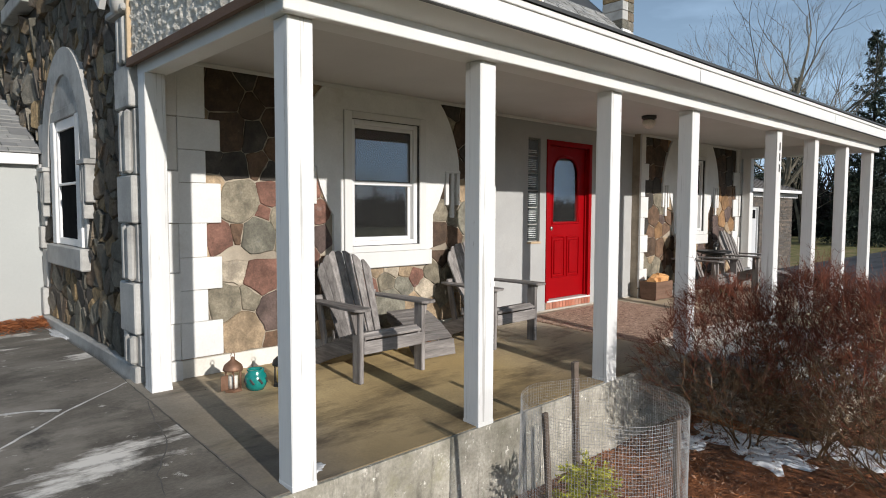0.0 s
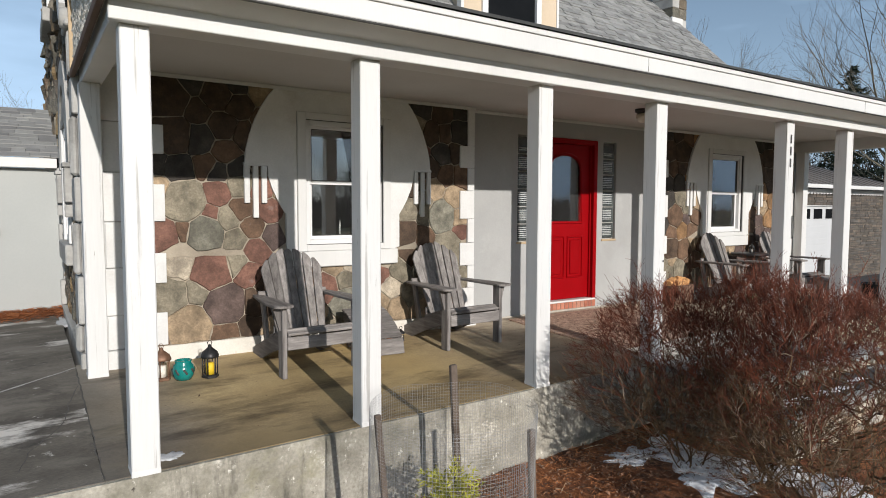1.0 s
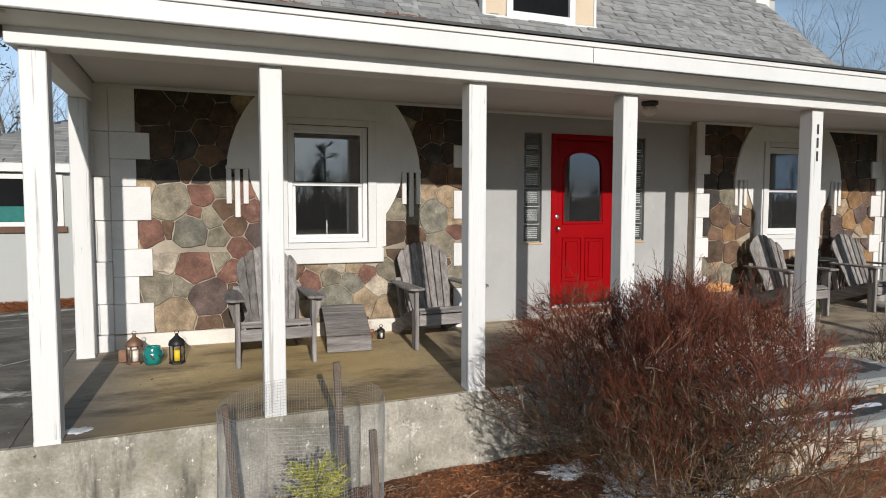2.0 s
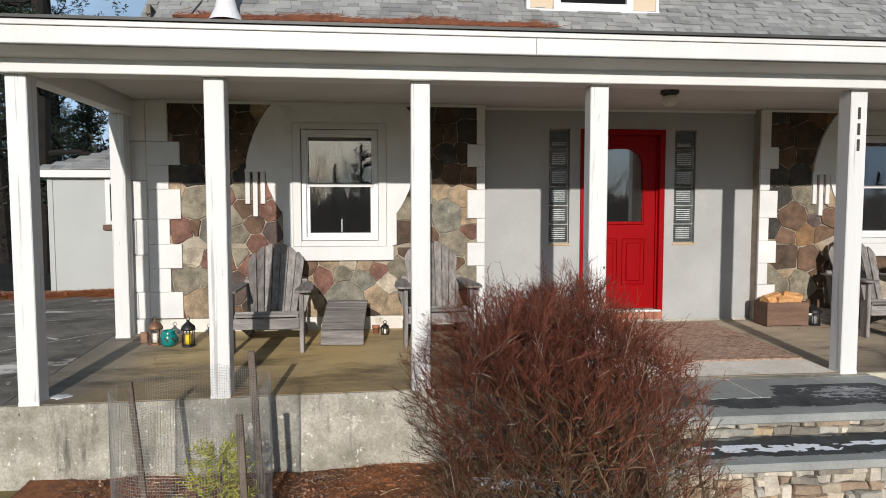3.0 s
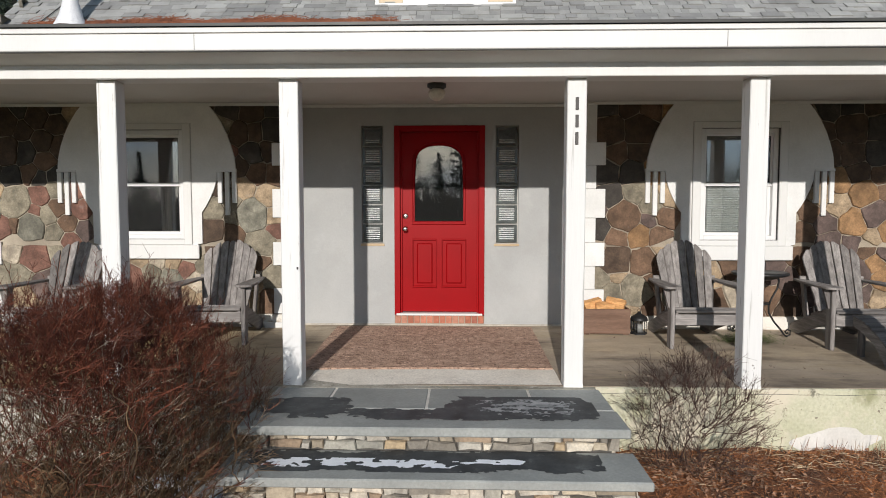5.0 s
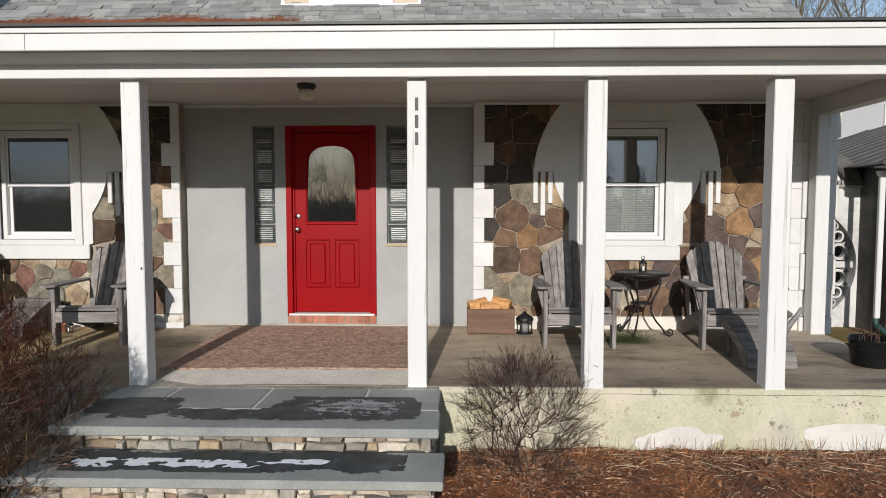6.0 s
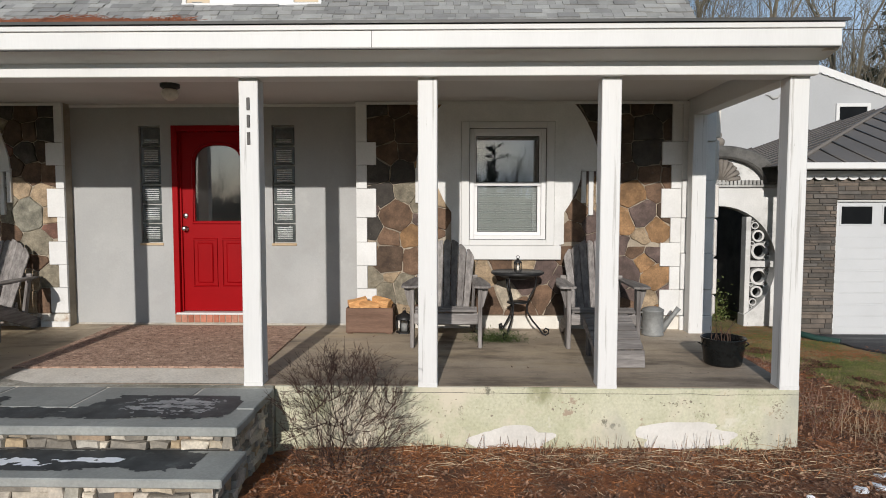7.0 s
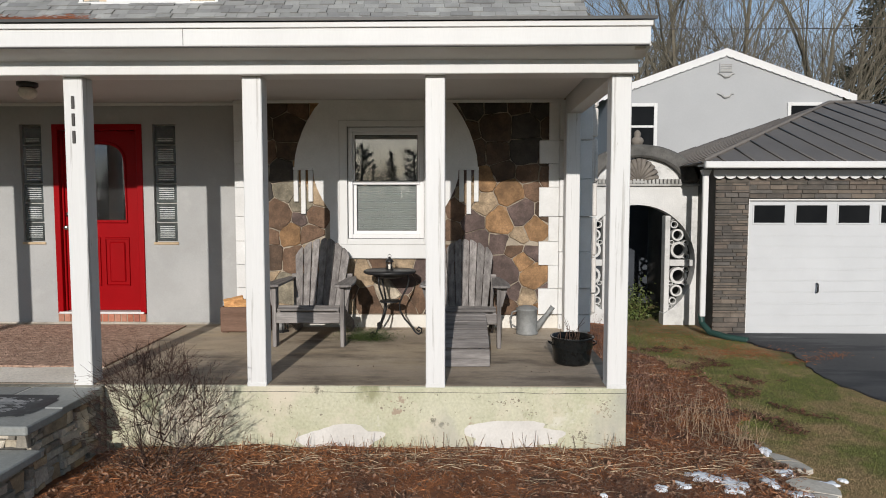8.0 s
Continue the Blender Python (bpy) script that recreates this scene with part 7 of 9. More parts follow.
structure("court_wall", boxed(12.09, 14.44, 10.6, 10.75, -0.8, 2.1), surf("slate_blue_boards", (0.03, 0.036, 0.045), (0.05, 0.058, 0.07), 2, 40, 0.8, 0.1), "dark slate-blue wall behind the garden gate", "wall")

# ---- garage ----
gar = base("garage", (0, 0, 0), "stone fronted garage with a white panelled door and brown metal hip roof", "garage", kind="structure")
X0, X1, GYF = 14.45, 22.6, 7.45
DXa, DXb, DZb, DZt = 14.94, 19.9, -0.60, 1.46


def ledge_stuff(name, rects, y, parent, seed):
    """Thin stacked stones over rectangles of a wall, joined."""
    r = random.Random(seed)
    verts, faces = [], []
    for x0, x1, z0, z1 in rects:
        z = z0
        while z < z1 - 0.01:
            h = min(r.choice((0.034, 0.044, 0.055, 0.07)), z1 - z)
            x = x0
            while x < x1 - 0.01:
                w = min(r.uniform(0.10, 0.38), x1 - x)
                d = r.uniform(0.010, 0.024)
                a, b, c, e = x + 0.003, x + w - 0.003, z + 0.003, z + h - 0.003
                i = len(verts)
                verts += [(a, y, c), (b, y, c), (b, y, e), (a, y, e), (a + 0.004, y - d, c + 0.004), (b - 0.004, y - d, c + 0.004), (b - 0.004, y - d, e - 0.004), (a + 0.004, y - d, e - 0.004)]
                faces += [(i + 4, i + 5, i + 6, i + 7), (i, i + 1, i + 5, i + 4), (i + 1, i + 2, i + 6, i + 5), (i + 2, i + 3, i + 7, i + 6), (i + 3, i, i + 4, i + 7)]
                x += w
            z += h
    me = bpy.data.meshes.new(name)
    me.from_pydata(verts, [], faces)
    me.materials.append(M_LEDGE_DARK)
    ob = new(name, me)
    ob.parent = parent
    return tagged(ob, "stacked grey-brown ledge stones", kind="stuff")


bm = bmesh.new()
box(bm, X0 + 0.04, DXa, GYF, GYF + 0.25, -0.9, 1.95)
box(bm, DXb, X1, GYF, GYF + 0.25, -0.9, 1.95)
box(bm, DXa, DXb, GYF, GYF + 0.25, DZt, 1.95)
part("front_wall", bm, M_DARKMORTAR, gar)
part("side_wall", boxed(X0 + 0.04, X0 + 0.25, GYF + 0.252, 15.6, -0.9, 1.95), M_DARKMORTAR, gar)
part("far_wall", boxed(X1 - 0.25, X1, GYF + 0.252, 15.6, -0.9, 1.95), M_DARKMORTAR, gar)
ledge_stuff("ledge_stones", [(X0, DXa, -0.75, 1.76), (DXb, X1, -0.75, 1.76), (DXa, DXb, DZt, 1.76)], GYF, gar, 3)
bm = bmesh.new()
for a, b, c, e in ((DXa + 0.001, DXa + 0.03, DZb, DZt - 0.001), (DXb - 0.03, DXb - 0.001, DZb, DZt - 0.001), (DXa + 0.03, DXb - 0.03, DZt - 0.03, DZt - 0.001)):
    box(bm, a, b, GYF + 0.03, GYF + 0.078, c, e, bev=0.004)
part("door_frame", bm, M_WHITE, gar)
M_GDOOR = surf("white_garage_door", (0.48, 0.49, 0.495), (0.54, 0.55, 0.555), 1.2, 60, 0.5, 0.03, speck=0.04)
gd = part("garage_door", boxed(DXa + 0.031, DXb - 0.031, GYF + 0.08, GYF + 0.11, DZb + 0.0, DZt - 0.001), M_GDOOR, gar, "white panelled garage door with a row of windows")
secs = [(-0.585, -0.095), (-0.08, 0.41), (0.425, 0.915)]
n = 8
pw = (DXb - DXa - 0.062) / n
for z0, z1 in secs:
    for k in range(3):
        za, zb = z0 + 0.012 + k * (z1 - z0) / 3, z0 - 0.004 + (k + 1) * (z1 - z0) / 3
        part("rib", boxed(DXa + 0.05, DXb - 0.05, GYF + 0.0766, GYF + 0.0798, za, zb, bev=0.003), M_GDOOR, gd)
    part("section", boxed(DXa + 0.033, DXb - 0.033, GYF + 0.0765, GYF + 0.0799, z1 + 0.002, z1 + 0.010), M_GDOOR, gd)
for i in range(n):
    a = DXa + 0.031 + i * pw
    bm = bmesh.new()
    for p, q, c, e in ((a + 0.06, a + 0.085, 1.08, 1.385), (a + pw - 0.085, a + pw - 0.06, 1.08, 1.385), (a + 0.085, a + pw - 0.085, 1.08, 1.105), (a + 0.085, a + pw - 0.085, 1.36, 1.385)):
        box(bm, p, q, GYF + 0.072, GYF + 0.0798, c, e, bev=0.003)
    wfr = part("window_frame", bm, M_GDOOR, gd)
    part("pane", boxed(a + 0.085, a + pw - 0.085, GYF + 0.0745, GYF + 0.0796, 1.105, 1.36), M_DARKPANE, wfr)
bm = bmesh.new()
tube(bm, [(15.99, GYF + 0.05, 0.22), (15.99, GYF + 0.02, 0.20), (15.99, GYF + 0.02, 0.10), (15.99, GYF + 0.05, 0.08)], 0.012, 6)
part("handle", bm, M_BLACKIRON, gd)
# hip roof with standing seams
E0x, E0y, EZ, RS, HALF = 14.15, 7.14, 1.965, 0.365, 3.97
XR = X1 + 0.3
A, B = (E0x, E0y, EZ), (XR, E0y, EZ)
C, D_ = (XR, E0y + 2 * HALF, EZ), (E0x, E0y + 2 * HALF, EZ)
P, Q = (E0x + HALF, E0y + HALF, EZ + RS * HALF), (XR - HALF, E0y + HALF, EZ + RS * HALF)
bm = bmesh.new()
v = {k: bm.verts.new(p) for k, p in (("A", A), ("B", B), ("C", C), ("D", D_), ("P", P), ("Q", Q))}
for f in ("ABQP", "DAP", "CDPQ", "BCQ", "DCBA"):
    bm.faces.new([v[c] for c in f])
bmesh.ops.recalc_face_normals(bm, faces=bm.faces)
roof = part("roof", bm, M_METALROOF, gar, "brown standing-seam metal hip roof")
x = E0x + 0.3
while x < XR:
    top = min(HALF, x - E0x, XR - x)
    bm = bmesh.new()
    tube(bm, [(x, E0y, EZ + 0.012), (x, E0y + top, EZ + 0.012 + RS * top)], 0.013, 4)
    part("seam", bm, M_METALROOF, roof)
    x += 0.42
y = E0y + 0.4
while y < E0y + 2 * HALF:
    top = min(HALF, y - E0y, E0y + 2 * HALF - y)
    bm = bmesh.new()
    tube(bm, [(E0x, y, EZ + 0.012), (E0x + top, y, EZ + 0.012 + RS * top)], 0.013, 4)
    part("seam", bm, M_METALROOF, roof)
    y += 0.42
bm = bmesh.new()
tube(bm, [Vector(A) + Vector((0, 0, 0.015)), Vector(P) + Vector((0, 0, 0.02)), Vector(Q) + Vector((0, 0, 0.02))], 0.035, 5)
part("ridge_cap", bm, M_METALROOF, roof)


def scallops(bm, x0, x1, z0, z1, y0, y1, step):
    """A board with a scalloped lower edge."""
    pts = [(x1, z1), (x0, z1)]
    n = max(1, round((x1 - x0) / step))
    s = (x1 - x0) / n
    for i in range(n):
        for k in range(7):
            a = math.pi * k / 6
            pts.append((x0 + s * (i + 0.5 - 0.5 * math.cos(a)), z0 + (z1 - z0) * 0.45 * (1 - math.sin(a))))
    prism(bm, pts, "y", y0, y1)


part("gutter", boxed(E0x, XR, E0y - 0.09, E0y - 0.002, EZ - 0.09, EZ + 0.005, bev=0.012), M_WHITE, gar)
part("soffit", boxed(E0x + 0.02, XR, E0y, GYF - 0.05, EZ - 0.05, EZ - 0.03), M_WHITE, gar)
bm = bmesh.new()
scallops(bm, E0x + 0.25, XR, 1.74, 1.87, GYF - 0.075, GYF - 0.05, 0.16)
part("scalloped_trim", bm, M_WHITE, gar)
bm = bmesh.new()
box(bm, 14.245, 14.325, 7.36, 7.42, -0.26, 1.80, bev=0.01)
prism(bm, [(14.22, 1.87), (14.35, 1.87), (14.325, 1.799), (14.245, 1.799)], "y", 7.34, 7.44)
ds = base("downspout", (0, 0, 0), "white downspout with a green corrugated pipe at its foot", "downspout")
part("pipe", bm, M_WHITE, ds)
bm = bmesh.new()
line = [(14.28, 7.43, -0.22), (14.29, 7.40, -0.36), (14.36, 7.27, -0.47), (14.52, 7.08, -0.50), (14.74, 6.90, -0.51)]
pts, rad = [], []
for k in range(65):
    t = k / 64 * (len(line) - 1)
    i = min(int(t), len(line) - 2)
    pts.append(Vector(line[i]).lerp(Vector(line[i + 1]), t - i))
    rad.append(0.047 if k % 2 else 0.041)
tube(bm, pts, rad, 10)
part("corrugated_pipe", bm, surf("green_plastic", (0.014, 0.042, 0.035), (0.026, 0.066, 0.055), 5, 40, 0.5, 0.1), ds, "green corrugated drain pipe")

# ---- gabled house behind the garage ----
gh = base("gabled_house", (0, 0, 0), "pale grey gabled house with white scalloped bargeboards behind the garage", "house", kind="structure")
HY = 15.4
xl, xp, xr, ze, zp = 14.75, 17.85, 20.95, 4.32, 5.42
bm = bmesh.new()
prism(bm, [(xl, -0.9), (xr, -0.9), (xr, ze), (xp, zp), (xl, ze)], "y", HY, HY + 0.2)
part("gable_wall", bm, M_GABLE, gh)
part("side_wall", boxed(xl, xl + 0.2, HY + 0.2, 26, -0.9, ze), M_GABLE, gh)
part("side_wall", boxed(xr - 0.2, xr, HY + 0.2, 26, -0.9, ze), M_GABLE, gh)
bm = bmesh.new()
s = (zp - ze) / (xp - xl)
prism(bm, [(xl - 0.35, ze - 0.35 * s + 0.02), (xp, zp + 0.02), (xr + 0.35, ze - 0.35 * s + 0.02), (xr + 0.35, ze - 0.35 * s + 0.12), (xp, zp + 0.13), (xl - 0.35, ze - 0.35 * s + 0.12)], "y", HY - 0.03, 26)
part("roof", bm, M_SHINGLE, gh)
for sg, xe in ((-1, xl - 0.35), (1, xr + 0.35)):
    bm = bmesh.new()
    n = 20
    pts = [(xp, zp + 0.135), (xe, ze - 0.35 * s + 0.125)]
    for i in range(n):
        for k in range(5):
            a = math.pi * k / 4
            t = (i + 0.5 - 0.5 * math.cos(a)) / n
            pts.append((lerp(xe, xp, t), lerp(ze - 0.35 * s, zp, t) - 0.045 - 0.035 * math.sin(a)))
    prism(bm, pts, "y", HY - 0.055, HY - 0.032)
    part("bargeboard", bm, M_WHITE, gh, "white scalloped bargeboard")
for a, b, c, e in ((15.28, 16.06, 2.88, 4.12), (19.5, 20.4, 2.95, 4.13)):
    bm = bmesh.new()
    for p, q, u, w in ((a, a + 0.09, c, e), (b - 0.09, b, c, e), (a + 0.09, b - 0.09, e - 0.09, e), (a + 0.09, b - 0.09, c, c + 0.09), (a + 0.09, b - 0.09, (c + e) / 2 - 0.03, (c + e) / 2 + 0.03)):
        box(bm, p, q, HY - 0.05, HY - 0.001, u, w, bev=0.005)
    fr = part("window_frame", bm, M_WHITE, gh)
    part("pane", boxed(a + 0.09, b - 0.09, HY - 0.02, HY - 0.003, c + 0.09, e - 0.09), M_DARKPANE, fr)
vt = part("gable_vent", boxed(xp - 0.17, xp + 0.17, HY - 0.03, HY - 0.001, 4.92, 5.17, bev=0.005), M_GABLE, gh)
for i in range(5):
    part("slat", boxed(xp - 0.15, xp + 0.15, HY - 0.045, HY - 0.031, 4.94 + i * 0.044, 4.965 + i * 0.044, bev=0.003), M_GREYCAST, vt)
for z in (4.85, 4.32):
    bm = bmesh.new()
    tube(bm, [(xp - 0.22, HY - 0.03, z + 0.05), (xp - 0.12, HY - 0.03, z + 0.02), (xp - 0.02, HY - 0.03, z - 0.05), (xp + 0.10, HY - 0.03, z - 0.03), (xp + 0.16, HY - 0.03, z + 0.04), (xp + 0.22, HY - 0.03, z + 0.03)], [0.01, 0.02, 0.035, 0.03, 0.02, 0.012], 6)
    part("scroll_ornament", bm, M_GREYCAST, gh, "small grey scroll ornament on the gable")


# ---- plants ----
class Twigs:
    """Collects many thin tapering rods into one mesh."""

    def __init__(self):
        self.v, self.f = [], []

    def rod(self, pts, r0, r1, seg=3):
        n = len(pts)
        i0 = len(self.v)
        for k, p in enumerate(pts):
            a, b = pts[max(k - 1, 0)], pts[min(k + 1, n - 1)]
            d = (b - a)
            d = d.normalized() if d.length > 1e-6 else Vector((0, 0, 1))
            s = d.cross(Vector((0.3, 0.9, 0.2)))
            if s.length < 0.1:
                s = d.cross(Vector((1, 0, 0)))
            s.normalize()
            w = d.cross(s)
            rad = lerp(r0, r1, k / max(1, n - 1))
            for j in range(seg):
                t = 2 * math.pi * j / seg
                self.v.append(p + rad * (math.cos(t) * s + math.sin(t) * w))
        for k in range(n - 1):
            for j in range(seg):
                a, b = i0 + k * seg + j, i0 + k * seg + (j + 1) % seg
                self.f.append((a, b, b + seg, a + seg))

    def leaf(self, c, d, side, length, width):
        i = len(self.v)
        e = c + d * length
        m = c + d * (length * 0.5)
        self.v += [c, m + side * width, e, m - side * width]
        self.f.append((i, i + 1, i + 2, i + 3))

    def mesh(self, name, material, smooth=False):
        me = bpy.data.meshes.new(name)
        me.from_pydata([tuple(p) for p in self.v], [], self.f)
        me.materials.append(material)
        return new(name, me)


def rnd_dir(r):
    while True:
        v = Vector((r.uniform(-1, 1), r.uniform(-1, 1), r.uniform(-1, 1)))
        if 0.1 < v.length < 1:
            return v.normalized()


M_TWIG_RED = surf("red_twigs", (0.052, 0.0125, 0.006), (0.18, 0.050, 0.023), 3, 60, 0.75, 0, speck=0.2, vary=0.5, island=True)
M_TWIG_PALE = surf("pale_old_shoots", (0.12, 0.09, 0.065), (0.34, 0.27, 0.20), 5, 60, 0.85, 0, speck=0.3, vary=0.4, island=True)
M_TWIG_BROWN = surf("brown_twigs", (0.040, 0.023, 0.011), (0.165, 0.102, 0.052), 3, 60, 0.85, 0, speck=0.2, vary=0.35, island=True)
M_TWIG_GREY = surf("grey_brown_twigs", (0.09, 0.065, 0.05), (0.21, 0.16, 0.125), 3, 60, 0.85, 0, speck=0.2, vary=0.35, island=True)


M_TWIG_DARK = surf("dark_brown_twigs", (0.025, 0.013, 0.010), (0.085, 0.045, 0.032), 3, 60, 0.85, 0, speck=0.2, vary=0.4, island=True)


def shrub(name, x, y, rx, ry, height, nodes, tips, seed, crown, label, bare=0.2, old=0.06, under=M_TWIG_BROWN, shift=(0.0, 0.0), tip=(0.05, 0.15)):
    """A leafless shrub: from a few stems every twig forks towards the next free place in the crown, down to short bare tips."""
    r = random.Random(seed)
    s = base(name, (x, y, ground_z(x, y)), label, "shrub")
    wood, red, brown, pale = Twigs(), Twigs(), Twigs(), Twigs()
    at = np.zeros((nodes + 60, 3))
    way = np.zeros((nodes + 60, 3))
    up_ = np.zeros(nodes + 60, dtype=int)
    n = 0
    for i in range(8):
        a = 2 * math.pi * i / 8 + r.uniform(-0.3, 0.3)
        f = np.array((r.gauss(0, 0.05), r.gauss(0, 0.05), -0.03))
        lean_ = np.array((math.cos(a) * rx * 0.34, math.sin(a) * ry * 0.34, height * bare)) * r.uniform(0.75, 1.2)
        for k in range(4):
            at[n] = f + lean_ * k / 3 + np.array((r.gauss(0, 0.012), r.gauss(0, 0.012), 0)) * k
            way[n] = lean_ / np.linalg.norm(lean_)
            up_[n] = n - 1 if k else -1
            n += 1
    roots = n
    goal = []
    while len(goal) < nodes:
        h = r.uniform(bare * 0.8, 1.0)
        wide = math.sqrt(max(0.0, 1 - ((h - 0.46) / 0.56) ** 2)) * (0.86 + 0.22 * noise.noise((h * 3, seed, 1)))
        a, q = r.uniform(0, 2 * math.pi), r.random() ** 0.42
        bulge = 1 + 0.22 * noise.noise((math.cos(a) * 1.3 + seed, math.sin(a) * 1.3, h * 2))
        g = np.array((rx * wide * q * bulge * math.cos(a) + shift[0] * h, ry * wide * q * bulge * math.sin(a) + shift[1] * h, h * height * (0.93 + 0.1 * noise.noise((math.cos(a) * q * 3, math.sin(a) * q * 3, seed)))))
        g[1] = min(g[1], 2.69 - y)
        goal.append(g)
    goal.sort(key=lambda g: g[0] ** 2 + g[1] ** 2 + (g[2] - 0.1 * height) ** 2)
    forks = np.zeros(nodes + 60)
    for g in goal:
        d = g - at[:n]
        l = np.linalg.norm(d, axis=1) + 1e-6
        c = (d * way[:n]).sum(1) / l
        k = int(np.argmin(l * (1.30 - c) + 0.02 * forks[:n]))
        if l[k] < 0.012:
            continue
        forks[k] += 1
        at[n], up_[n] = g, k
        v = d[k] / l[k] + 0.7 * way[k] + np.array((0, 0, 0.12))
        way[n] = v / np.linalg.norm(v)
        n += 1
    load = np.ones(n)
    for i in range(n - 1, 0, -1):
        if up_[i] >= 0:
            load[up_[i]] += load[i]
    for i in range(n):
        if up_[i] < 0:
            continue
        a, b = Vector(at[up_[i]]), Vector(at[i])
        bow = a + Vector(way[up_[i]]) * (b - a).length * 0.45
        m = (a + b) / 2 * 0.7 + bow * 0.3 + rnd_dir(r) * 0.005
        ra, rb = 0.0013 + 0.00042 * float(load[up_[i]]) ** 0.47, 0.0012 + 0.00042 * float(load[i]) ** 0.47
        low = b.z < height * r.uniform(0.35, 0.78)
        t = wood if load[i] > 30 or i < roots else pale if r.random() < old * (1.6 if low else 0.6) else brown if low else red
        t.rod([a, m, b], ra, rb, 4 if load[i] > 30 else 3)
        if i >= roots and b.z > 0.66 * height and r.random() < 0.05:
            d = (Vector(way[i]) + Vector((0, 0, 1.1)) + rnd_dir(r) * 0.25).normalized()
            l = r.uniform(0.16, 0.34)
            red.rod([b, b + d * l * 0.5 + rnd_dir(r) * 0.01, b + d * l], 0.0017, 0.0009)
            for _ in range(7):
                c = b + d * l * r.uniform(0.2, 0.95)
                red.rod([c, c + (d + rnd_dir(r) * 0.8).normalized() * r.uniform(0.03, 0.09)], 0.0013, 0.0008)
        if i >= roots:
            for _ in range(tips if load[i] < 4 else max(1, tips // 2)):
                out = Vector((b.x, b.y, 0)) * (0.5 / max(rx, 0.1))
                d = (Vector(way[i]) * 1.1 + out * 1.2 + rnd_dir(r) * 0.7 + Vector((0, 0, 0.42))).normalized()
                l = r.uniform(*tip)
                e = b + d * l
                t = pale if r.random() < old * (1.3 if low else 0.5) else brown if low and r.random() < 0.8 else red
                t.rod([b, b.lerp(e, 0.5) + rnd_dir(r) * 0.005, e], 0.0013, 0.0008)
                for _ in range(3):
                    c = b.lerp(e, r.uniform(0.15, 0.9))
                    t.rod([c, c + (d + rnd_dir(r) * 0.8).normalized() * l * r.uniform(0.25, 0.5)], 0.0011, 0.0008)
    for nm, t, mt in (("trunk", wood, under), ("crown", red, crown), ("undergrowth", brown, under), ("old_wood", pale, M_TWIG_PALE)):
        if t.v:
            o = t.mesh(nm, mt)
            o.parent = s
            if nm == "old_wood":
                tagged(o, "pale old shoots", kind="stuff")
    return s


shrub("red_twig_shrub", 5.20, 2.02, 0.88, 0.74, 1.44, 1900, 3, 5, M_TWIG_RED, "leafless shrub with dark red twigs close to the porch wall", bare=0.27, shift=(-0.24, 0.06), tip=(0.05, 0.16))
shrub("red_twig_shrub", 5.38, 1.50, 0.66, 0.60, 1.58, 1900, 3, 15, M_TWIG_RED, "tall leafless shrub with red-brown twigs before the porch", bare=0.26, shift=(-0.18, 0.0), tip=(0.05, 0.16))
shrub("red_twig_shrub", 5.10, 0.92, 0.82, 0.76, 1.56, 2600, 3, 25, M_TWIG_RED, "broad leafless shrub with red-brown twigs and pale old shoots", bare=0.18, old=0.08, shift=(-0.10, 0.0), tip=(0.05, 0.16))
shrub("small_shrub", 8.66, 2.36, 0.52, 0.34, 0.84, 400, 3, 8, M_TWIG_DARK, "sparse leafless brown shrub beside the steps", bare=0.06, old=0.0, under=M_TWIG_DARK, tip=(0.06, 0.21))

# dry flower heads on the small shrub
tw = Twigs()
r = random.Random(2)
for i in range(60):
    a, q = r.uniform(0, 6.28), r.uniform(0.2, 0.52)
    c = Vector((8.64 + q * math.cos(a), 2.32 + q * math.sin(a), ground_z(8.7, 2.3) + r.uniform(0.35, 0.85)))
    for _ in range(5):
        tw.leaf(c + rnd_dir(r) * 0.012, rnd_dir(r), rnd_dir(r), 0.016, 0.005)
o = tw.mesh("seed_heads", M_TWIG_GREY)
tagged(o, "dry brown seed heads on thin stalks", "seed heads", kind="stuff")

# ---- wire cage with stakes and a young golden cypress ----
CGX, CGY, CGR = 3.0, 1.91, 0.45
M_STAKE = surf("brown_stake_wood", (0.075, 0.055, 0.042), (0.19, 0.15, 0.12), 5, 40, 0.9, 0.4, speck=0.4)
cage = base("wire_cage", (CGX, CGY, ground_z(CGX, CGY)), "round plant guard of grey wire mesh tied to wooden stakes", "plant guard")
tw = Twigs()
TOP = 0.98


def mesh_pt(a, z):
    k = 1 + 0.035 * noise.noise((math.cos(a) * 1.6, math.sin(a) * 1.6, z * 1.4)) + 0.02 * math.sin(3 * a + z * 2)
    top = 1 + 0.035 * noise.noise((math.cos(a) * 1.2 + 4, math.sin(a) * 1.2, 0))
    return Vector((CGR * k * math.cos(a), CGR * k * math.sin(a), z * top))


for i in range(172):
    a = 2 * math.pi * i / 172
    tw.rod([mesh_pt(a, TOP * k / 9) for k in range(10)], 0.0007, 0.0007)
for j in range(56):
    z = TOP * j / 55
    tw.rod([mesh_pt(2 * math.pi * i / 96, z) for i in range(97)], 0.0007, 0.0007)
o = tw.mesh("wire_mesh", surf("zinc_wire", (0.24, 0.24, 0.24), (0.40, 0.40, 0.395), 5, 60, 0.6, 0, metal=0.3))
o.parent = cage
for dx, dy, h, w, lean in ((-0.40, 0.10, 0.97, 0.035, 0.10), (0.27, 0.39, 1.08, 0.045, 0.06), (0.33, -0.26, 0.86, 0.04, 0.04)):
    bm = bmesh.new()
    board(bm, (dx + lean, dy, -0.1), (dx, dy, h), w, w * 0.7, (1, 0, 0))
    part("stake", bm, M_STAKE, cage)
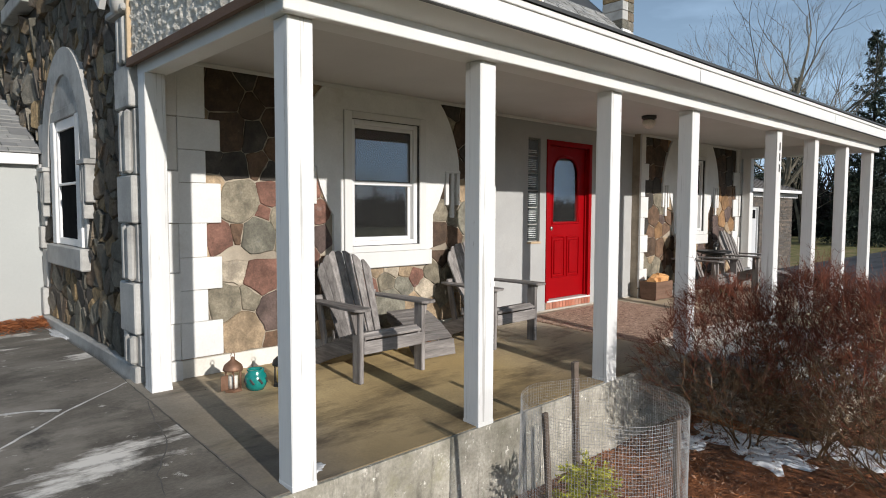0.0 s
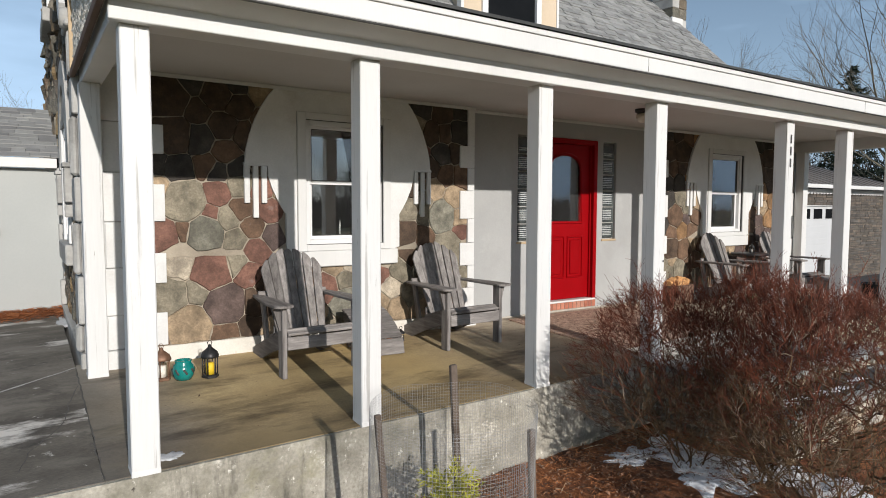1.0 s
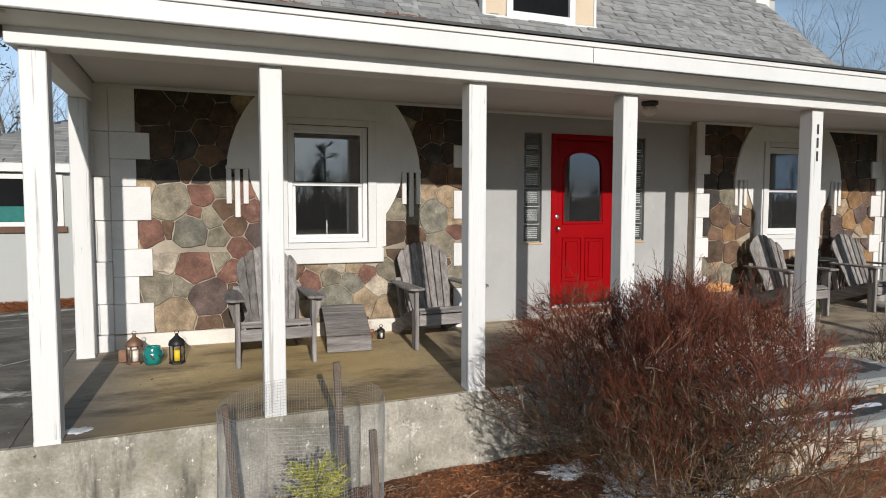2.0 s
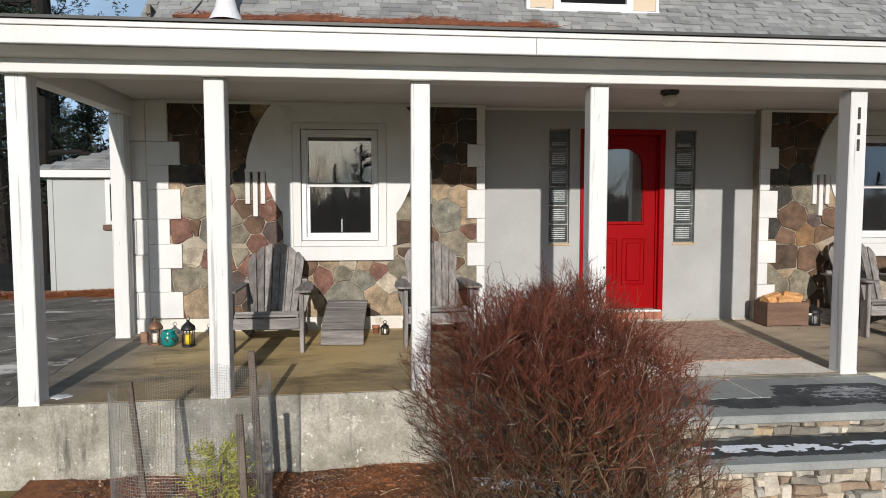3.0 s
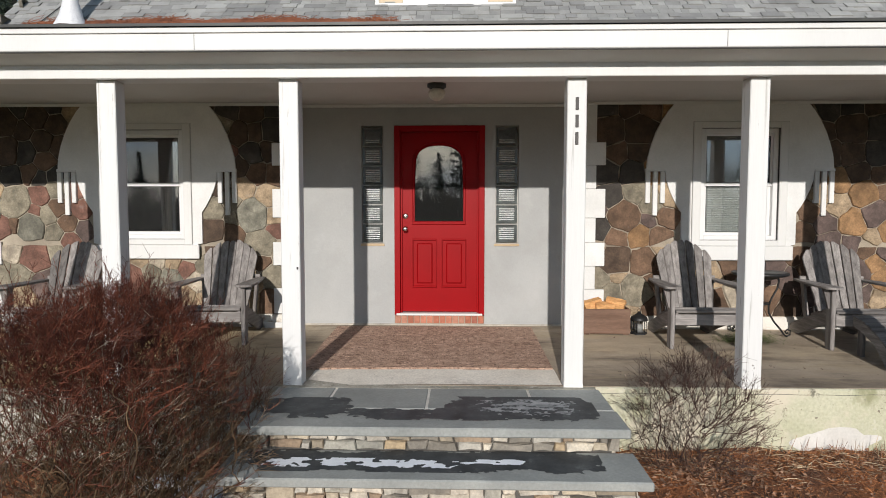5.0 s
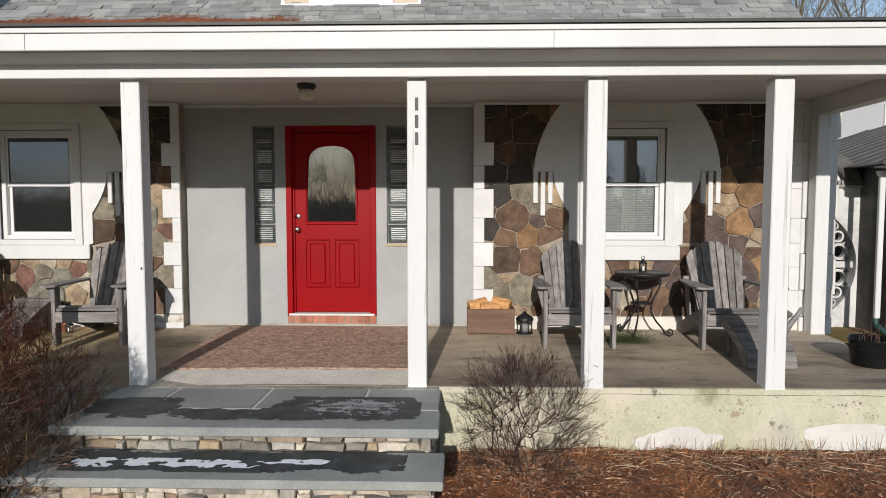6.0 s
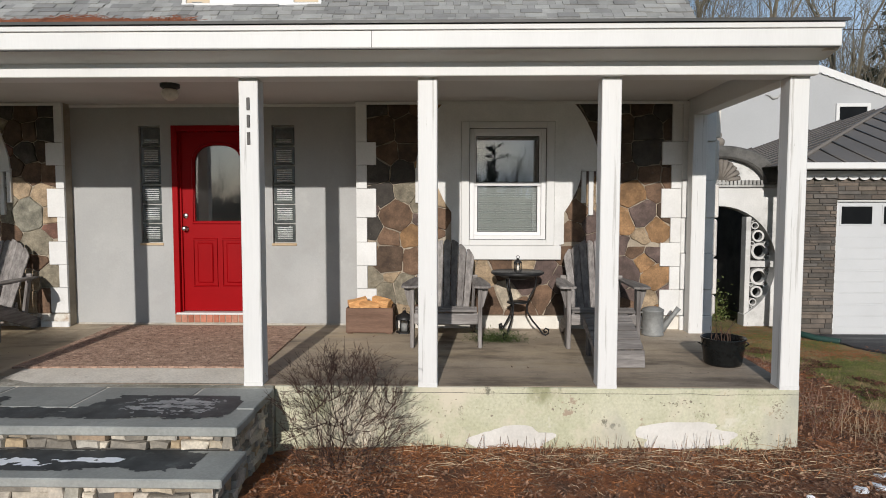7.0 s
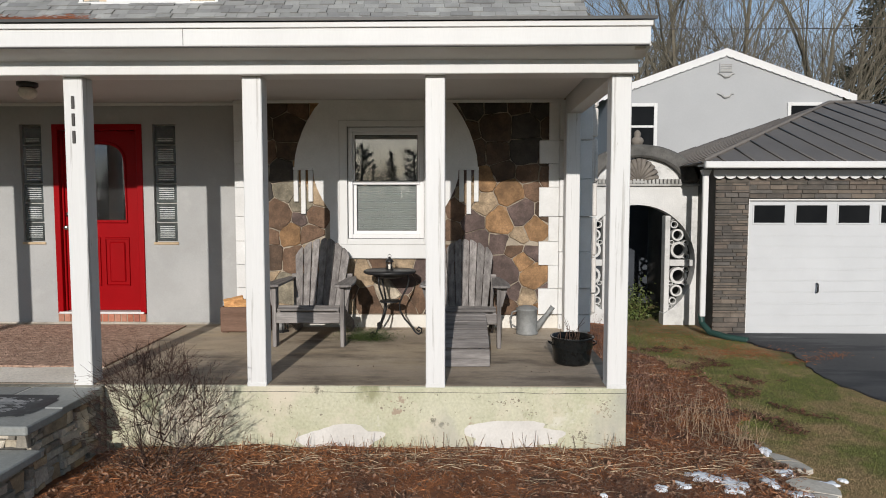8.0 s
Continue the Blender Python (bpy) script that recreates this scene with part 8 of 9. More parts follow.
cy = base("young_cypress", (CGX + 0.10, CGY + 0.16, ground_z(CGX, CGY)), "small golden-green cypress inside the wire guard", "conifer")
bm = bmesh.new()
tube(bm, [(0, 0, -0.03), (0.02, 0, 0.2), (0.0, 0.02, 0.42)], [0.014, 0.010, 0.004], 6)
part("trunk", bm, M_TWIG_GREY, cy)
tw = Twigs()
r = random.Random(41)
for i in range(130):
    z = r.uniform(0.03, 0.50)
    a = r.uniform(0, 6.28)
    d = Vector((math.cos(a), math.sin(a), r.uniform(0.1, 0.6))).normalized()
    l = (0.36 - z * 0.42) * r.uniform(0.6, 1.15)
    for k in range(26):
        t = r.uniform(0.15, 1)
        c = Vector((0, 0, z)) + d * l * t
        dd = (d + rnd_dir(r) * 0.9).normalized()
        tw.leaf(c, dd, dd.cross(rnd_dir(r)).normalized(), r.uniform(0.02, 0.05), 0.004)
o = tw.mesh("foliage", surf("golden_foliage", (0.20, 0.22, 0.03), (0.46, 0.43, 0.06), 8, 60, 0.8, 0, vary=0.3, island=True))
o.parent = cy

# ---- litter, snow and dead stems on the beds ----
M_STRAWBED = surf("straw_litter", (0.26, 0.18, 0.11), (0.60, 0.48, 0.32), 6, 60, 0.95, 0, vary=0.5, island=True)
M_NEEDLE = surf("fallen_needles", (0.26, 0.092, 0.034), (0.56, 0.23, 0.09), 6, 60, 0.95, 0, vary=0.45, island=True)
M_BROWNNEEDLE = surf("old_brown_needles", (0.11, 0.06, 0.04), (0.30, 0.17, 0.11), 6, 60, 0.95, 0, vary=0.5, island=True)
M_LEAF = surf("fallen_leaves", (0.10, 0.055, 0.036), (0.34, 0.20, 0.125), 9, 60, 0.9, 0, vary=0.55, island=True)
r = random.Random(101)
nd, bn, sw, lf = Twigs(), Twigs(), Twigs(), Twigs()


def bed_edge(y):
    """Where the mulch gives way to grass at the east end."""
    return 13.02 + 0.42 * math.exp(-((y - 4.6) / 0.85) ** 2) + 0.05 * max(0.0, y - 5.0)


def on_bed(x, y):
    return y > 0.3 and not (5.66 < x < 8.1 and y > 1.50) and x < bed_edge(y) + 0.08


for i in range(62000):
    x, y = r.uniform(1.9, 13.1), 2.74 - abs(r.gauss(0, 0.85))
    if i % 4 == 0:
        x, y = r.uniform(11.98, 13.6), r.uniform(2.0, 7.8)
    if not on_bed(x, y) or noise.noise((x * 2.6, y * 2.6, 4)) < r.uniform(-0.9, 0.05):
        continue
    c = Vector((x, y, bed_z(x, y) + r.uniform(0.001, 0.02)))
    a = r.uniform(0, 6.28)
    d = Vector((math.cos(a), math.sin(a), r.uniform(-0.15, 0.3)))
    red = noise.noise((x * 1.3, y * 1.3, 8)) + (0.25 if x < 7 else 0.45 if x < 9.8 else 0.0) > r.uniform(-0.5, 0.5)
    (nd if red else bn).leaf(c, d, Vector((-math.sin(a), math.cos(a), r.uniform(-0.6, 0.6))), r.uniform(0.025, 0.085), r.uniform(0.0012, 0.0026))
for i in range(850):
    x, y = r.uniform(8.3, 13.0), 2.71 - abs(r.gauss(0, 0.30))
    if i % 7 == 0:
        x, y = r.uniform(12.0, 13.2), r.uniform(2.0, 6.5)
    if i % 9 == 0:
        x = r.uniform(2.0, 5.6)
    if not on_bed(x, y):
        continue
    z = bed_z(x, y)
    a, l = r.uniform(0, 6.28), r.uniform(0.04, 0.26)
    c = Vector((x, y, z + 0.008))
    pts = [c]
    up = r.uniform(-0.05, 0.25)
    for k in range(3):
        a += r.gauss(0, 0.35)
        pts.append(pts[-1] + Vector((math.cos(a), math.sin(a) * 0.6, up - 0.14 * k)) * l / 3)
    for p in pts:
        p.z = max(p.z, bed_z(p.x, p.y) + 0.002)
        if p.y > 2.74 and p.x < 11.97:
            p.y = 2.74
    sw.rod(pts, r.uniform(0.0012, 0.0034), 0.0010)
for i in range(150):
    x, y = r.uniform(8.2, 11.9), 2.73 - abs(r.gauss(0, 0.10))
    c = Vector((x, y, bed_z(x, y)))
    q = Vector((r.gauss(0, 0.25), r.gauss(-0.1, 0.2), 1)).normalized() * r.uniform(0.03, 0.16)
    (bn if i % 3 else sw).rod([c, c + q], 0.0026, 0.0012)


def curl(t, c, d, s, length, width):
    """A dead leaf folded along its rib, with its tip bent up."""
    up = d.cross(s).normalized()
    if up.z < 0:
        up = -up
    i = len(t.v)
    t.v += [c, c + d * length * 0.45 + s * width + up * width * 0.7, c + d * length * 0.5, c + d * length * 0.45 - s * width + up * width * 0.6, c + d * length * 0.9 + up * length * 0.25]
    t.f += [(i, i + 1, i + 2), (i, i + 2, i + 3), (i + 1, i + 4, i + 2), (i + 2, i + 4, i + 3)]


for i in range(9000):
    x, y = r.uniform(8.1, 13.1), 2.72 - abs(r.gauss(0, 0.6))
    if i % 3 == 0:
        x, y = r.uniform(2, 6), 2.7 - abs(r.gauss(0, 0.7))
    if i % 12 == 0:
        x, y = 8.62 + r.gauss(0, 0.22), 2.36 + r.gauss(0, 0.16)
    if i % 3 == 1:
        x, y = r.uniform(12.0, 13.5), r.uniform(2.0, 6.0)
    if not on_bed(x, y):
        continue
    d = rnd_dir(r)
    d.z *= 0.35
    d.normalize()
    s = d.cross(Vector((0, 0, 1)) + 0.6 * rnd_dir(r)).normalized()
    curl(lf, Vector((x, y, bed_z(x, y) + 0.006)), d, s, r.uniform(0.015, 0.05), r.uniform(0.004, 0.015))
tagged(nd.mesh("pine_needles", M_NEEDLE), "fallen red-brown pine needles over the bed", "pine needles", kind="stuff")
tagged(bn.mesh("pine_needles", M_BROWNNEEDLE), "old brown pine needles and twigs over the bed", "pine needles", kind="stuff")
tagged(sw.mesh("straw_stems", M_STRAWBED), "dry straw-coloured stems lying along the porch wall", "dead stems", kind="stuff")
tagged(lf.mesh("fallen_leaves", M_LEAF), "curled brown fallen leaves", "leaves", kind="stuff")

# standing dead perennials at the east end
M_STALK = surf("dead_red_stalks", (0.10, 0.05, 0.038), (0.26, 0.15, 0.11), 3, 60, 0.85, 0, speck=0.2, vary=0.5, island=True)
M_DRYSTALK = surf("dead_tan_stalks", (0.20, 0.14, 0.09), (0.42, 0.31, 0.20), 3, 60, 0.9, 0, speck=0.2, vary=0.4, island=True)
for k, (cx, cy_, n, h, sx, sy, mt, lab) in enumerate((
        (12.32, 3.75, 130, 0.34, 0.16, 0.42, M_STALK, "dead red-brown perennial stems beside the porch end"),
        (12.55, 5.0, 95, 0.30, 0.28, 0.6, M_STALK, "dead red-brown perennial stems along the house"),
        (12.80, 2.93, 46, 0.34, 0.10, 0.08, M_DRYSTALK, "clump of standing straw-coloured stalks"),
        (12.62, 3.25, 60, 0.26, 0.18, 0.22, M_DRYSTALK, "scattered dry tan stalks in the mulch bed"),
        (12.60, 6.6, 110, 0.36, 0.22, 0.5, M_STALK, "dead red-brown perennial stems along the house"))):
    tw = Twigs()
    for i in range(n):
        x, y = cx + r.gauss(0, sx), cy_ + r.gauss(0, sy)
        x = max(x, 12.02 if y < 5.2 else 12.2)
        z = bed_z(x, y) - 0.01
        fan = Vector((x - cx, y - cy_, 0)) * (1.6 if k == 2 else 0.4)
        q = (Vector((r.gauss(0, 0.22), r.gauss(0, 0.22), 1)) + fan).normalized()
        if i % 7 == 0:
            q = (q + Vector((r.uniform(-1, 1), r.uniform(-1, 1), -0.3))).normalized()
        l = h * r.uniform(0.25, 1.25)
        c = Vector((x, y, z))
        bend = rnd_dir(r) * l * 0.08
        tw.rod([c, c + q * l * 0.5 + bend, c + q * l], r.uniform(0.0014, 0.0026), 0.0009)
        for _ in range(r.randrange(3)):
            c2 = c + q * l * r.uniform(0.4, 0.95)
            tw.rod([c2, c2 + (q + rnd_dir(r) * 0.9).normalized() * r.uniform(0.03, 0.09)], 0.0012, 0.0007)
        if i % 4 == 0 and k != 2:
            e = c + q * l
            for _ in range(4):
                curl(tw, e + rnd_dir(r) * 0.01, rnd_dir(r), rnd_dir(r), 0.016, 0.005)
    tagged(tw.mesh("dead_perennials", mt), lab, "dead plants", kind="stuff")

# green shrublet inside the gate
tw = Twigs()
for i in range(1500):
    c = Vector((13.55 + r.gauss(0, 0.2), 8.75 + r.gauss(0, 0.12), ground_z(13.5, 8.5) + abs(r.gauss(0.2, 0.18))))
    d = rnd_dir(r)
    tw.leaf(c, d, d.cross(rnd_dir(r)).normalized(), 0.05, 0.014)
gs = tw.mesh("foliage", surf("broad_evergreen", (0.04, 0.07, 0.015), (0.13, 0.15, 0.04), 8, 60, 0.6, 0, vary=0.3, island=True))
gb = base("evergreen_shrub", (13.55, 8.75, ground_z(13.5, 8.5)), "small broad-leaved evergreen behind the gate opening", "shrub")
gs.parent = gb
gs.matrix_parent_inverse = gb.matrix_world.inverted()
st_ = Twigs()
for i in range(9):
    st_.rod([Vector((r.gauss(0, 0.03), r.gauss(0, 0.03), -0.03)), Vector((r.gauss(0, 0.1), r.gauss(0, 0.08), 0.2)), Vector((r.gauss(0, 0.2), r.gauss(0, 0.1), 0.36))], 0.006, 0.002)
o = st_.mesh("trunk", M_TWIG_GREY)
o.parent = gb


M_OLDICE = surf("grey_old_ice", (0.34, 0.35, 0.36), (0.62, 0.63, 0.64), 14, 60, 0.6, 0.5, speck=0.5, dist=0.006)


def drift(cx, cy, rx, ry, seed, fz, thick=0.02, category="snow", label="thin patch of old snow on the ground", material=None, name="snow_patch"):
    """A low irregular mound."""
    bm = bmesh.new()
    rings = []
    for k, (f, h) in enumerate(((1.0, -0.01), (0.9, thick * 0.7), (0.55, thick), (0.0, thick * 1.05))):
        ring = []
        for i in range(36):
            a = 2 * math.pi * i / 36
            w = 1 + 0.8 * noise.noise((math.cos(a) * 1.7 + seed, math.sin(a) * 1.7, seed)) + 0.55 * noise.noise((math.cos(a) * 5, math.sin(a) * 5 + seed, 2))
            x, y = cx + rx * f * w * math.cos(a), cy + ry * f * w * math.sin(a)
            ring.append(bm.verts.new((x, y, fz(x, y) + h + (0.15 * thick * noise.noise((x * 25, y * 25, 0)) if k else 0))))
            if f == 0:
                break
        rings.append(ring)
    for a, b in zip(rings, rings[1:]):
        for i in range(36):
            j = (i + 1) % 36
            f = bm.faces.new((a[i], a[j], b[0]) if len(b) == 1 else (a[i], a[j], b[j], b[i]))
            f.smooth = True
    return tagged(link(name, bm, material or M_SNOW), label, category, kind="stuff")


for i, (x, y, a, b) in enumerate(((5.36, 2.05, 0.27, 0.36), (5.14, 1.78, 0.24, 0.22), (5.56, 1.58, 0.22, 0.20), (5.70, 1.20, 0.22, 0.28), (5.0, 2.35, 0.22, 0.16), (12.33, 2.28, 0.12, 0.08), (12.49, 2.17, 0.085, 0.15), (12.76, 2.27, 0.06, 0.09), (12.0, 2.09, 0.045, 0.04), (12.15, 2.13, 0.04, 0.05), (13.02, 2.86, 0.045, 0.10), (13.16, 2.30, 0.07, 0.05), (12.88, 2.10, 0.07, 0.05), (12.96, 2.46, 0.06, 0.07), (13.30, 2.36, 0.03, 0.025), (11.6, 1.95, 0.02, 0.015))):
    drift(x, y, a, b, i * 2.7 + 1, lambda x_, y_: max(bed_z(x_, y_), lawn_z(x_, y_)), 0.016)
for x, y, a, b in ((1.73, 2.93, 0.09, 0.05), (1.42, 7.2, 0.05, 0.3)):
    drift(x, y, a, b, x, floor_z, 0.006, material=M_OLDICE, label="thin streak of old ice on the concrete")


def streak(name, line, width, material, label, category, seed, lift=0.0025):
    """A thin uneven line lying on the patio: a filled joint, a salt streak or a crack."""
    bm = bmesh.new()
    prev = None
    for (ax_, ay_), (bx_, by_) in zip(line, line[1:]):
        n = max(3, int(math.hypot(bx_ - ax_, by_ - ay_) / 0.03))
        for i in range(n + 1):
            t = i / n
            x, y = lerp(ax_, bx_, t), lerp(ay_, by_, t)
            nx, ny = -(by_ - ay_), bx_ - ax_
            l = math.hypot(nx, ny)
            o = 0.012 * noise.noise((x * 9 + seed, y * 9, seed))
            w = width * (0.5 + 0.9 * abs(noise.noise((x * 7, y * 7, seed)) + 0.35))
            p = [bm.verts.new((x + nx / l * (o + sg * w), y + ny / l * (o + sg * w), floor_z(x, y) + lift)) for sg in (1, -1)]
            if prev:
                bm.faces.new((prev[0], prev[1], p[1], p[0]))
            prev = p
    bmesh.ops.recalc_face_normals(bm, faces=bm.faces)
    return tagged(link(name, bm, material), label, category, kind="stuff")


M_SALT = surf("pale_salt_crust", (0.34, 0.33, 0.31), (0.62, 0.61, 0.58), 7, 60, 0.95, 0.4, speck=0.5, dist=0.004)
streak("patio_joint", [(1.42, 4.93), (1.13, 4.72), (0.93, 4.56), (0.54, 4.18), (-0.2, 3.5)], 0.011, M_SALT, "pale salt-crusted joint across the patio", "joint", 2.0)
streak("patio_joint", [(0.92, 4.61), (0.75, 4.72), (0.35, 4.80)], 0.022, M_SALT, "pale salt-crusted streak on the patio", "joint", 5.0, 0.003)
streak("patio_crack", [(1.40, 4.45), (1.33, 4.1), (1.29, 3.81), (1.25, 3.65), (1.09, 3.34), (1.05, 3.1)], 0.004, M_DARKMORTAR, "thin dark crack in the patio slab", "crack", 3.0)
streak("patio_crack", [(1.418, 4.8), (1.416, 4.3), (1.417, 3.6), (1.416, 2.8)], 0.005, M_DARKMORTAR, "dark seam between patio and porch slab", "crack", 7.0, 0.003)
# fallen needles along the foot of the wing
tw = Twigs()
for i in range(14000):
    x = r.uniform(-1.6, 1.47)
    y = 7.97 - abs(r.gauss(0, 0.20 + 0.10 * noise.noise((x * 2, 0, 0))))
    if y < 7.35:
        continue
    a = r.uniform(0, 6.28)
    hgt = max(0.0, 1 - (7.97 - y) * 2.2)
    tw.leaf(Vector((x, y, floor_z(x, y) + r.uniform(0.002, 0.07) * hgt + 0.002)), Vector((math.cos(a), math.sin(a), r.uniform(0, 0.3))), Vector((-math.sin(a), math.cos(a), r.uniform(-0.4, 0.4))), r.uniform(0.04, 0.1), 0.005)
tagged(tw.mesh("needle_litter", M_RUST), "orange-brown needle litter along the wing's foot", "pine needles", kind="stuff")
# needles blown along the driveway edge
tw = Twigs()
for i in range(4200):
    x, y = 14.45 + r.gauss(0, 0.5), 6.2 + r.gauss(0, 0.16)
    if i % 3 == 0:
        t = r.random()
        x, y = lerp(14.7, 15.6, t) + r.gauss(0, 0.1), lerp(5.6, 6.15, t) + r.gauss(0, 0.06)
    if i % 3 == 1:
        x, y = r.uniform(13.3, 14.6), r.uniform(6.4, 8.1)
    a = r.uniform(0, 6.28)
    on_drive = x > 14.75
    if on_drive and i % 5:
        continue
    tw.leaf(Vector((x, y, (-0.511 if on_drive else lawn_z(x, y) + 0.004) + r.uniform(0.001, 0.012))), Vector((math.cos(a), math.sin(a), r.uniform(0, 0.15))), Vector((-math.sin(a), math.cos(a), r.uniform(-0.4, 0.4))), r.uniform(0.03, 0.08), 0.004)
tagged(tw.mesh("needle_litter", M_RUST), "orange-brown needles blown along the driveway edge", "pine needles", kind="stuff")

# flat edging stones between bed and lawn
M_EDGE = surf("pale_edging_stone", (0.40, 0.36, 0.30), (0.62, 0.58, 0.50), 5, 50, 0.9, 0.5, speck=0.35, dist=0.01)
for i, (x, y, a, b, t) in enumerate(((13.08, 2.64, 0.21, 0.075, 102), (13.03, 2.24, 0.20, 0.11, -25), (12.97, 2.03, 0.13, 0.07, 20))):
    e = base("edging_stone", pose(x, y, max(lawn_z(x, y), bed_z(x, y)), r.uniform(-4, 4), r.uniform(-4, 4), t), "flat pale stone edging the lawn", "stone", "edging stones")
    bm = bmesh.new()
    rr = random.Random(i + 3)
    prism(bm, [(a * math.cos(k * 0.785 + rr.uniform(-0.25, 0.25)) * rr.uniform(0.75, 1.15), b * math.sin(k * 0.785) * rr.uniform(0.75, 1.15)) for k in range(8)], "z", -0.03, 0.022, bev=0.003)
    part("slab", bm, M_EDGE, e)

# short grass on the near lawn
M_BLADE = surf("grass_blade", (0.11, 0.145, 0.022), (0.23, 0.23, 0.062), 1.8, 60, 0.95, 0, vary=0.4, island=True, stain=(0.37, 0.255, 0.13), stain_scale=1.5, stain_cut=(0.47, 0.56))
tw = Twigs()
for i in range(85000):
    y = 1.6 + 5.8 * r.random() ** 1.5
    x = r.uniform(12.95, 15.1)
    if x < bed_edge(y) - r.random() * 0.10 or x > 14.72 + 0.1 * max(0, 4.4 - y) + r.gauss(0, 0.03):
        continue
    d = Vector((r.gauss(0, 0.8), r.gauss(0, 0.8), 1)).normalized()
    tw.leaf(Vector((x, y, lawn_z(x, y) - 0.003)), d, d.cross(rnd_dir(r)).normalized(), r.uniform(0.010, 0.026), r.uniform(0.0010, 0.0018))
# islands of mulch and dead leaves spilled over the lawn beside the bed
sp_ = Twigs()
for i in range(9000):
    x, y = r.uniform(13.1, 14.3), r.uniform(3.2, 6.6)
    if noise.noise((x * 3.6, y * 2.6, 6)) - 0.55 * (x - bed_edge(y)) < r.uniform(-0.12, 0.06) or x < bed_edge(y):
        continue
    a = r.uniform(0, 6.28)
    d = Vector((math.cos(a), math.sin(a), r.uniform(-0.1, 0.3)))
    curl(sp_, Vector((x, y, lawn_z(x, y) + r.uniform(0.006, 0.02))), d, Vector((-math.sin(a), math.cos(a), r.uniform(-0.5, 0.5))), r.uniform(0.02, 0.05), r.uniform(0.004, 0.012))
tagged(sp_.mesh("mulch_litter", surf("mulch_crumbs", (0.045, 0.022, 0.013), (0.15, 0.068, 0.04), 6, 60, 0.95, 0, vary=0.45, island=True)), "dark red-brown mulch spilled over the lawn's edge", "mulch", kind="stuff")
tagged(tw.mesh("grass_blades", M_BLADE), "short winter grass, green and straw", "grass", kind="stuff")


# ---- trees ----
M_BARK = surf("grey_bark", (0.08, 0.07, 0.05), (0.23, 0.205, 0.155), 3, 30, 0.95, 0.5, speck=0.3, vary=0.25)
M_DARKBARK = surf("dark_pine_bark", (0.006, 0.005, 0.0045), (0.018, 0.015, 0.012), 3, 30, 0.95, 0.5, speck=0.3)
M_SPRUCE = surf("spruce_needles", (0.007, 0.015, 0.009), (0.024, 0.038, 0.021), 1.5, 30, 0.85, 0, vary=0.35, island=True)


def grow(tw, fine, p, d, length, rad, level, r, spread):
    n = 4
    pts = [p]
    for k in range(n):
        d = (d + rnd_dir(r) * 0.12 + Vector((0, 0, 0.08))).normalized()
        pts.append(pts[-1] + d * length / n)
    (tw if level > 1 else fine).rod(pts, rad, rad * 0.55, 5 if level > 2 else 3)
    if level == 0:
        return
    for i in range(3 if level > 1 else 4):
        t = r.uniform(0.35, 1.0) if i else 1.0
        k = min(n - 1, int(t * n))
        c = pts[k].lerp(pts[k + 1], t * n - k) if t < 1 else pts[-1]
        nd_ = (d + rnd_dir(r) * spread * (1.0 if level > 2 else 1.45)).normalized()
        grow(tw, fine, c, nd_, length * r.uniform(0.58, 0.8), rad * 0.55 * (1 if i == 0 else 0.8), level - 1, r, spread)


def bare_tree(seed, height, name="bare_tree"):
    r = random.Random(seed)
    t = base(name, (0, 0, 0), "tall leafless deciduous tree", "tree", "trees behind the house")
    tw, fine = Twigs(), Twigs()
    grow(tw, fine, Vector((0, 0, -0.2)), Vector((0, 0, 1)), height * 0.40, height * 0.014, 5, r, 0.50)
    for i in range(5):
        c = Vector((0, 0, height * r.uniform(0.2, 0.36)))
        grow(tw, fine, c, Vector((r.uniform(-1, 1), r.uniform(-1, 1), 0.7)).normalized(), height * 0.22, height * 0.004, 4, r, 0.5)
    o = tw.mesh("trunk", M_BARK)
    o.parent = t
    o = fine.mesh("crown", M_BARK)
    o.parent = t
    return t


def spruce(seed, height):
    r = random.Random(seed)
    t = base("spruce_tree", (0, 0, 0), "dark green conical spruce tree", "tree", "conifers")
    tw = Twigs()
    tw.rod([Vector((0, 0, -0.2)), Vector((0, 0, height))], height * 0.014, 0.02, 6)
    o = tw.mesh("trunk", M_DARKBARK)
    o.parent = t
    lv = Twigs()
    z = height * 0.06
    while z < height * 0.985:
        k = 1 - z / height
        rad = height * 0.22 * k ** 0.85 + 0.10
        for i in range(max(3, int(6 * k + 2))):
            a = r.uniform(0, 6.283)
            l = rad * r.uniform(0.45, 1.15)
            d = Vector((math.cos(a), math.sin(a), -0.25 + 0.55 * (1 - k) + r.uniform(-0.12, 0.12)))
            for q in range(int(16 + l * 24)):
                s = r.uniform(0.08, 1)
                c = Vector((0, 0, z)) + d * l * s + Vector((0, 0, -0.4 * l * s * (1 - s))) + rnd_dir(r) * 0.09 * l
                dd = (d * 0.7 + rnd_dir(r) * 0.8 + Vector((0, 0, -0.35))).normalized()
                lv.leaf(c, dd, dd.cross(rnd_dir(r)).normalized(), 0.24 * height / 11 * r.uniform(0.6, 1.2), 0.035 * height / 11)
        z += height * 0.013 * r.uniform(0.5, 1.5)
    o = lv.mesh("crown", M_SPRUCE)
    o.parent = t
    return t


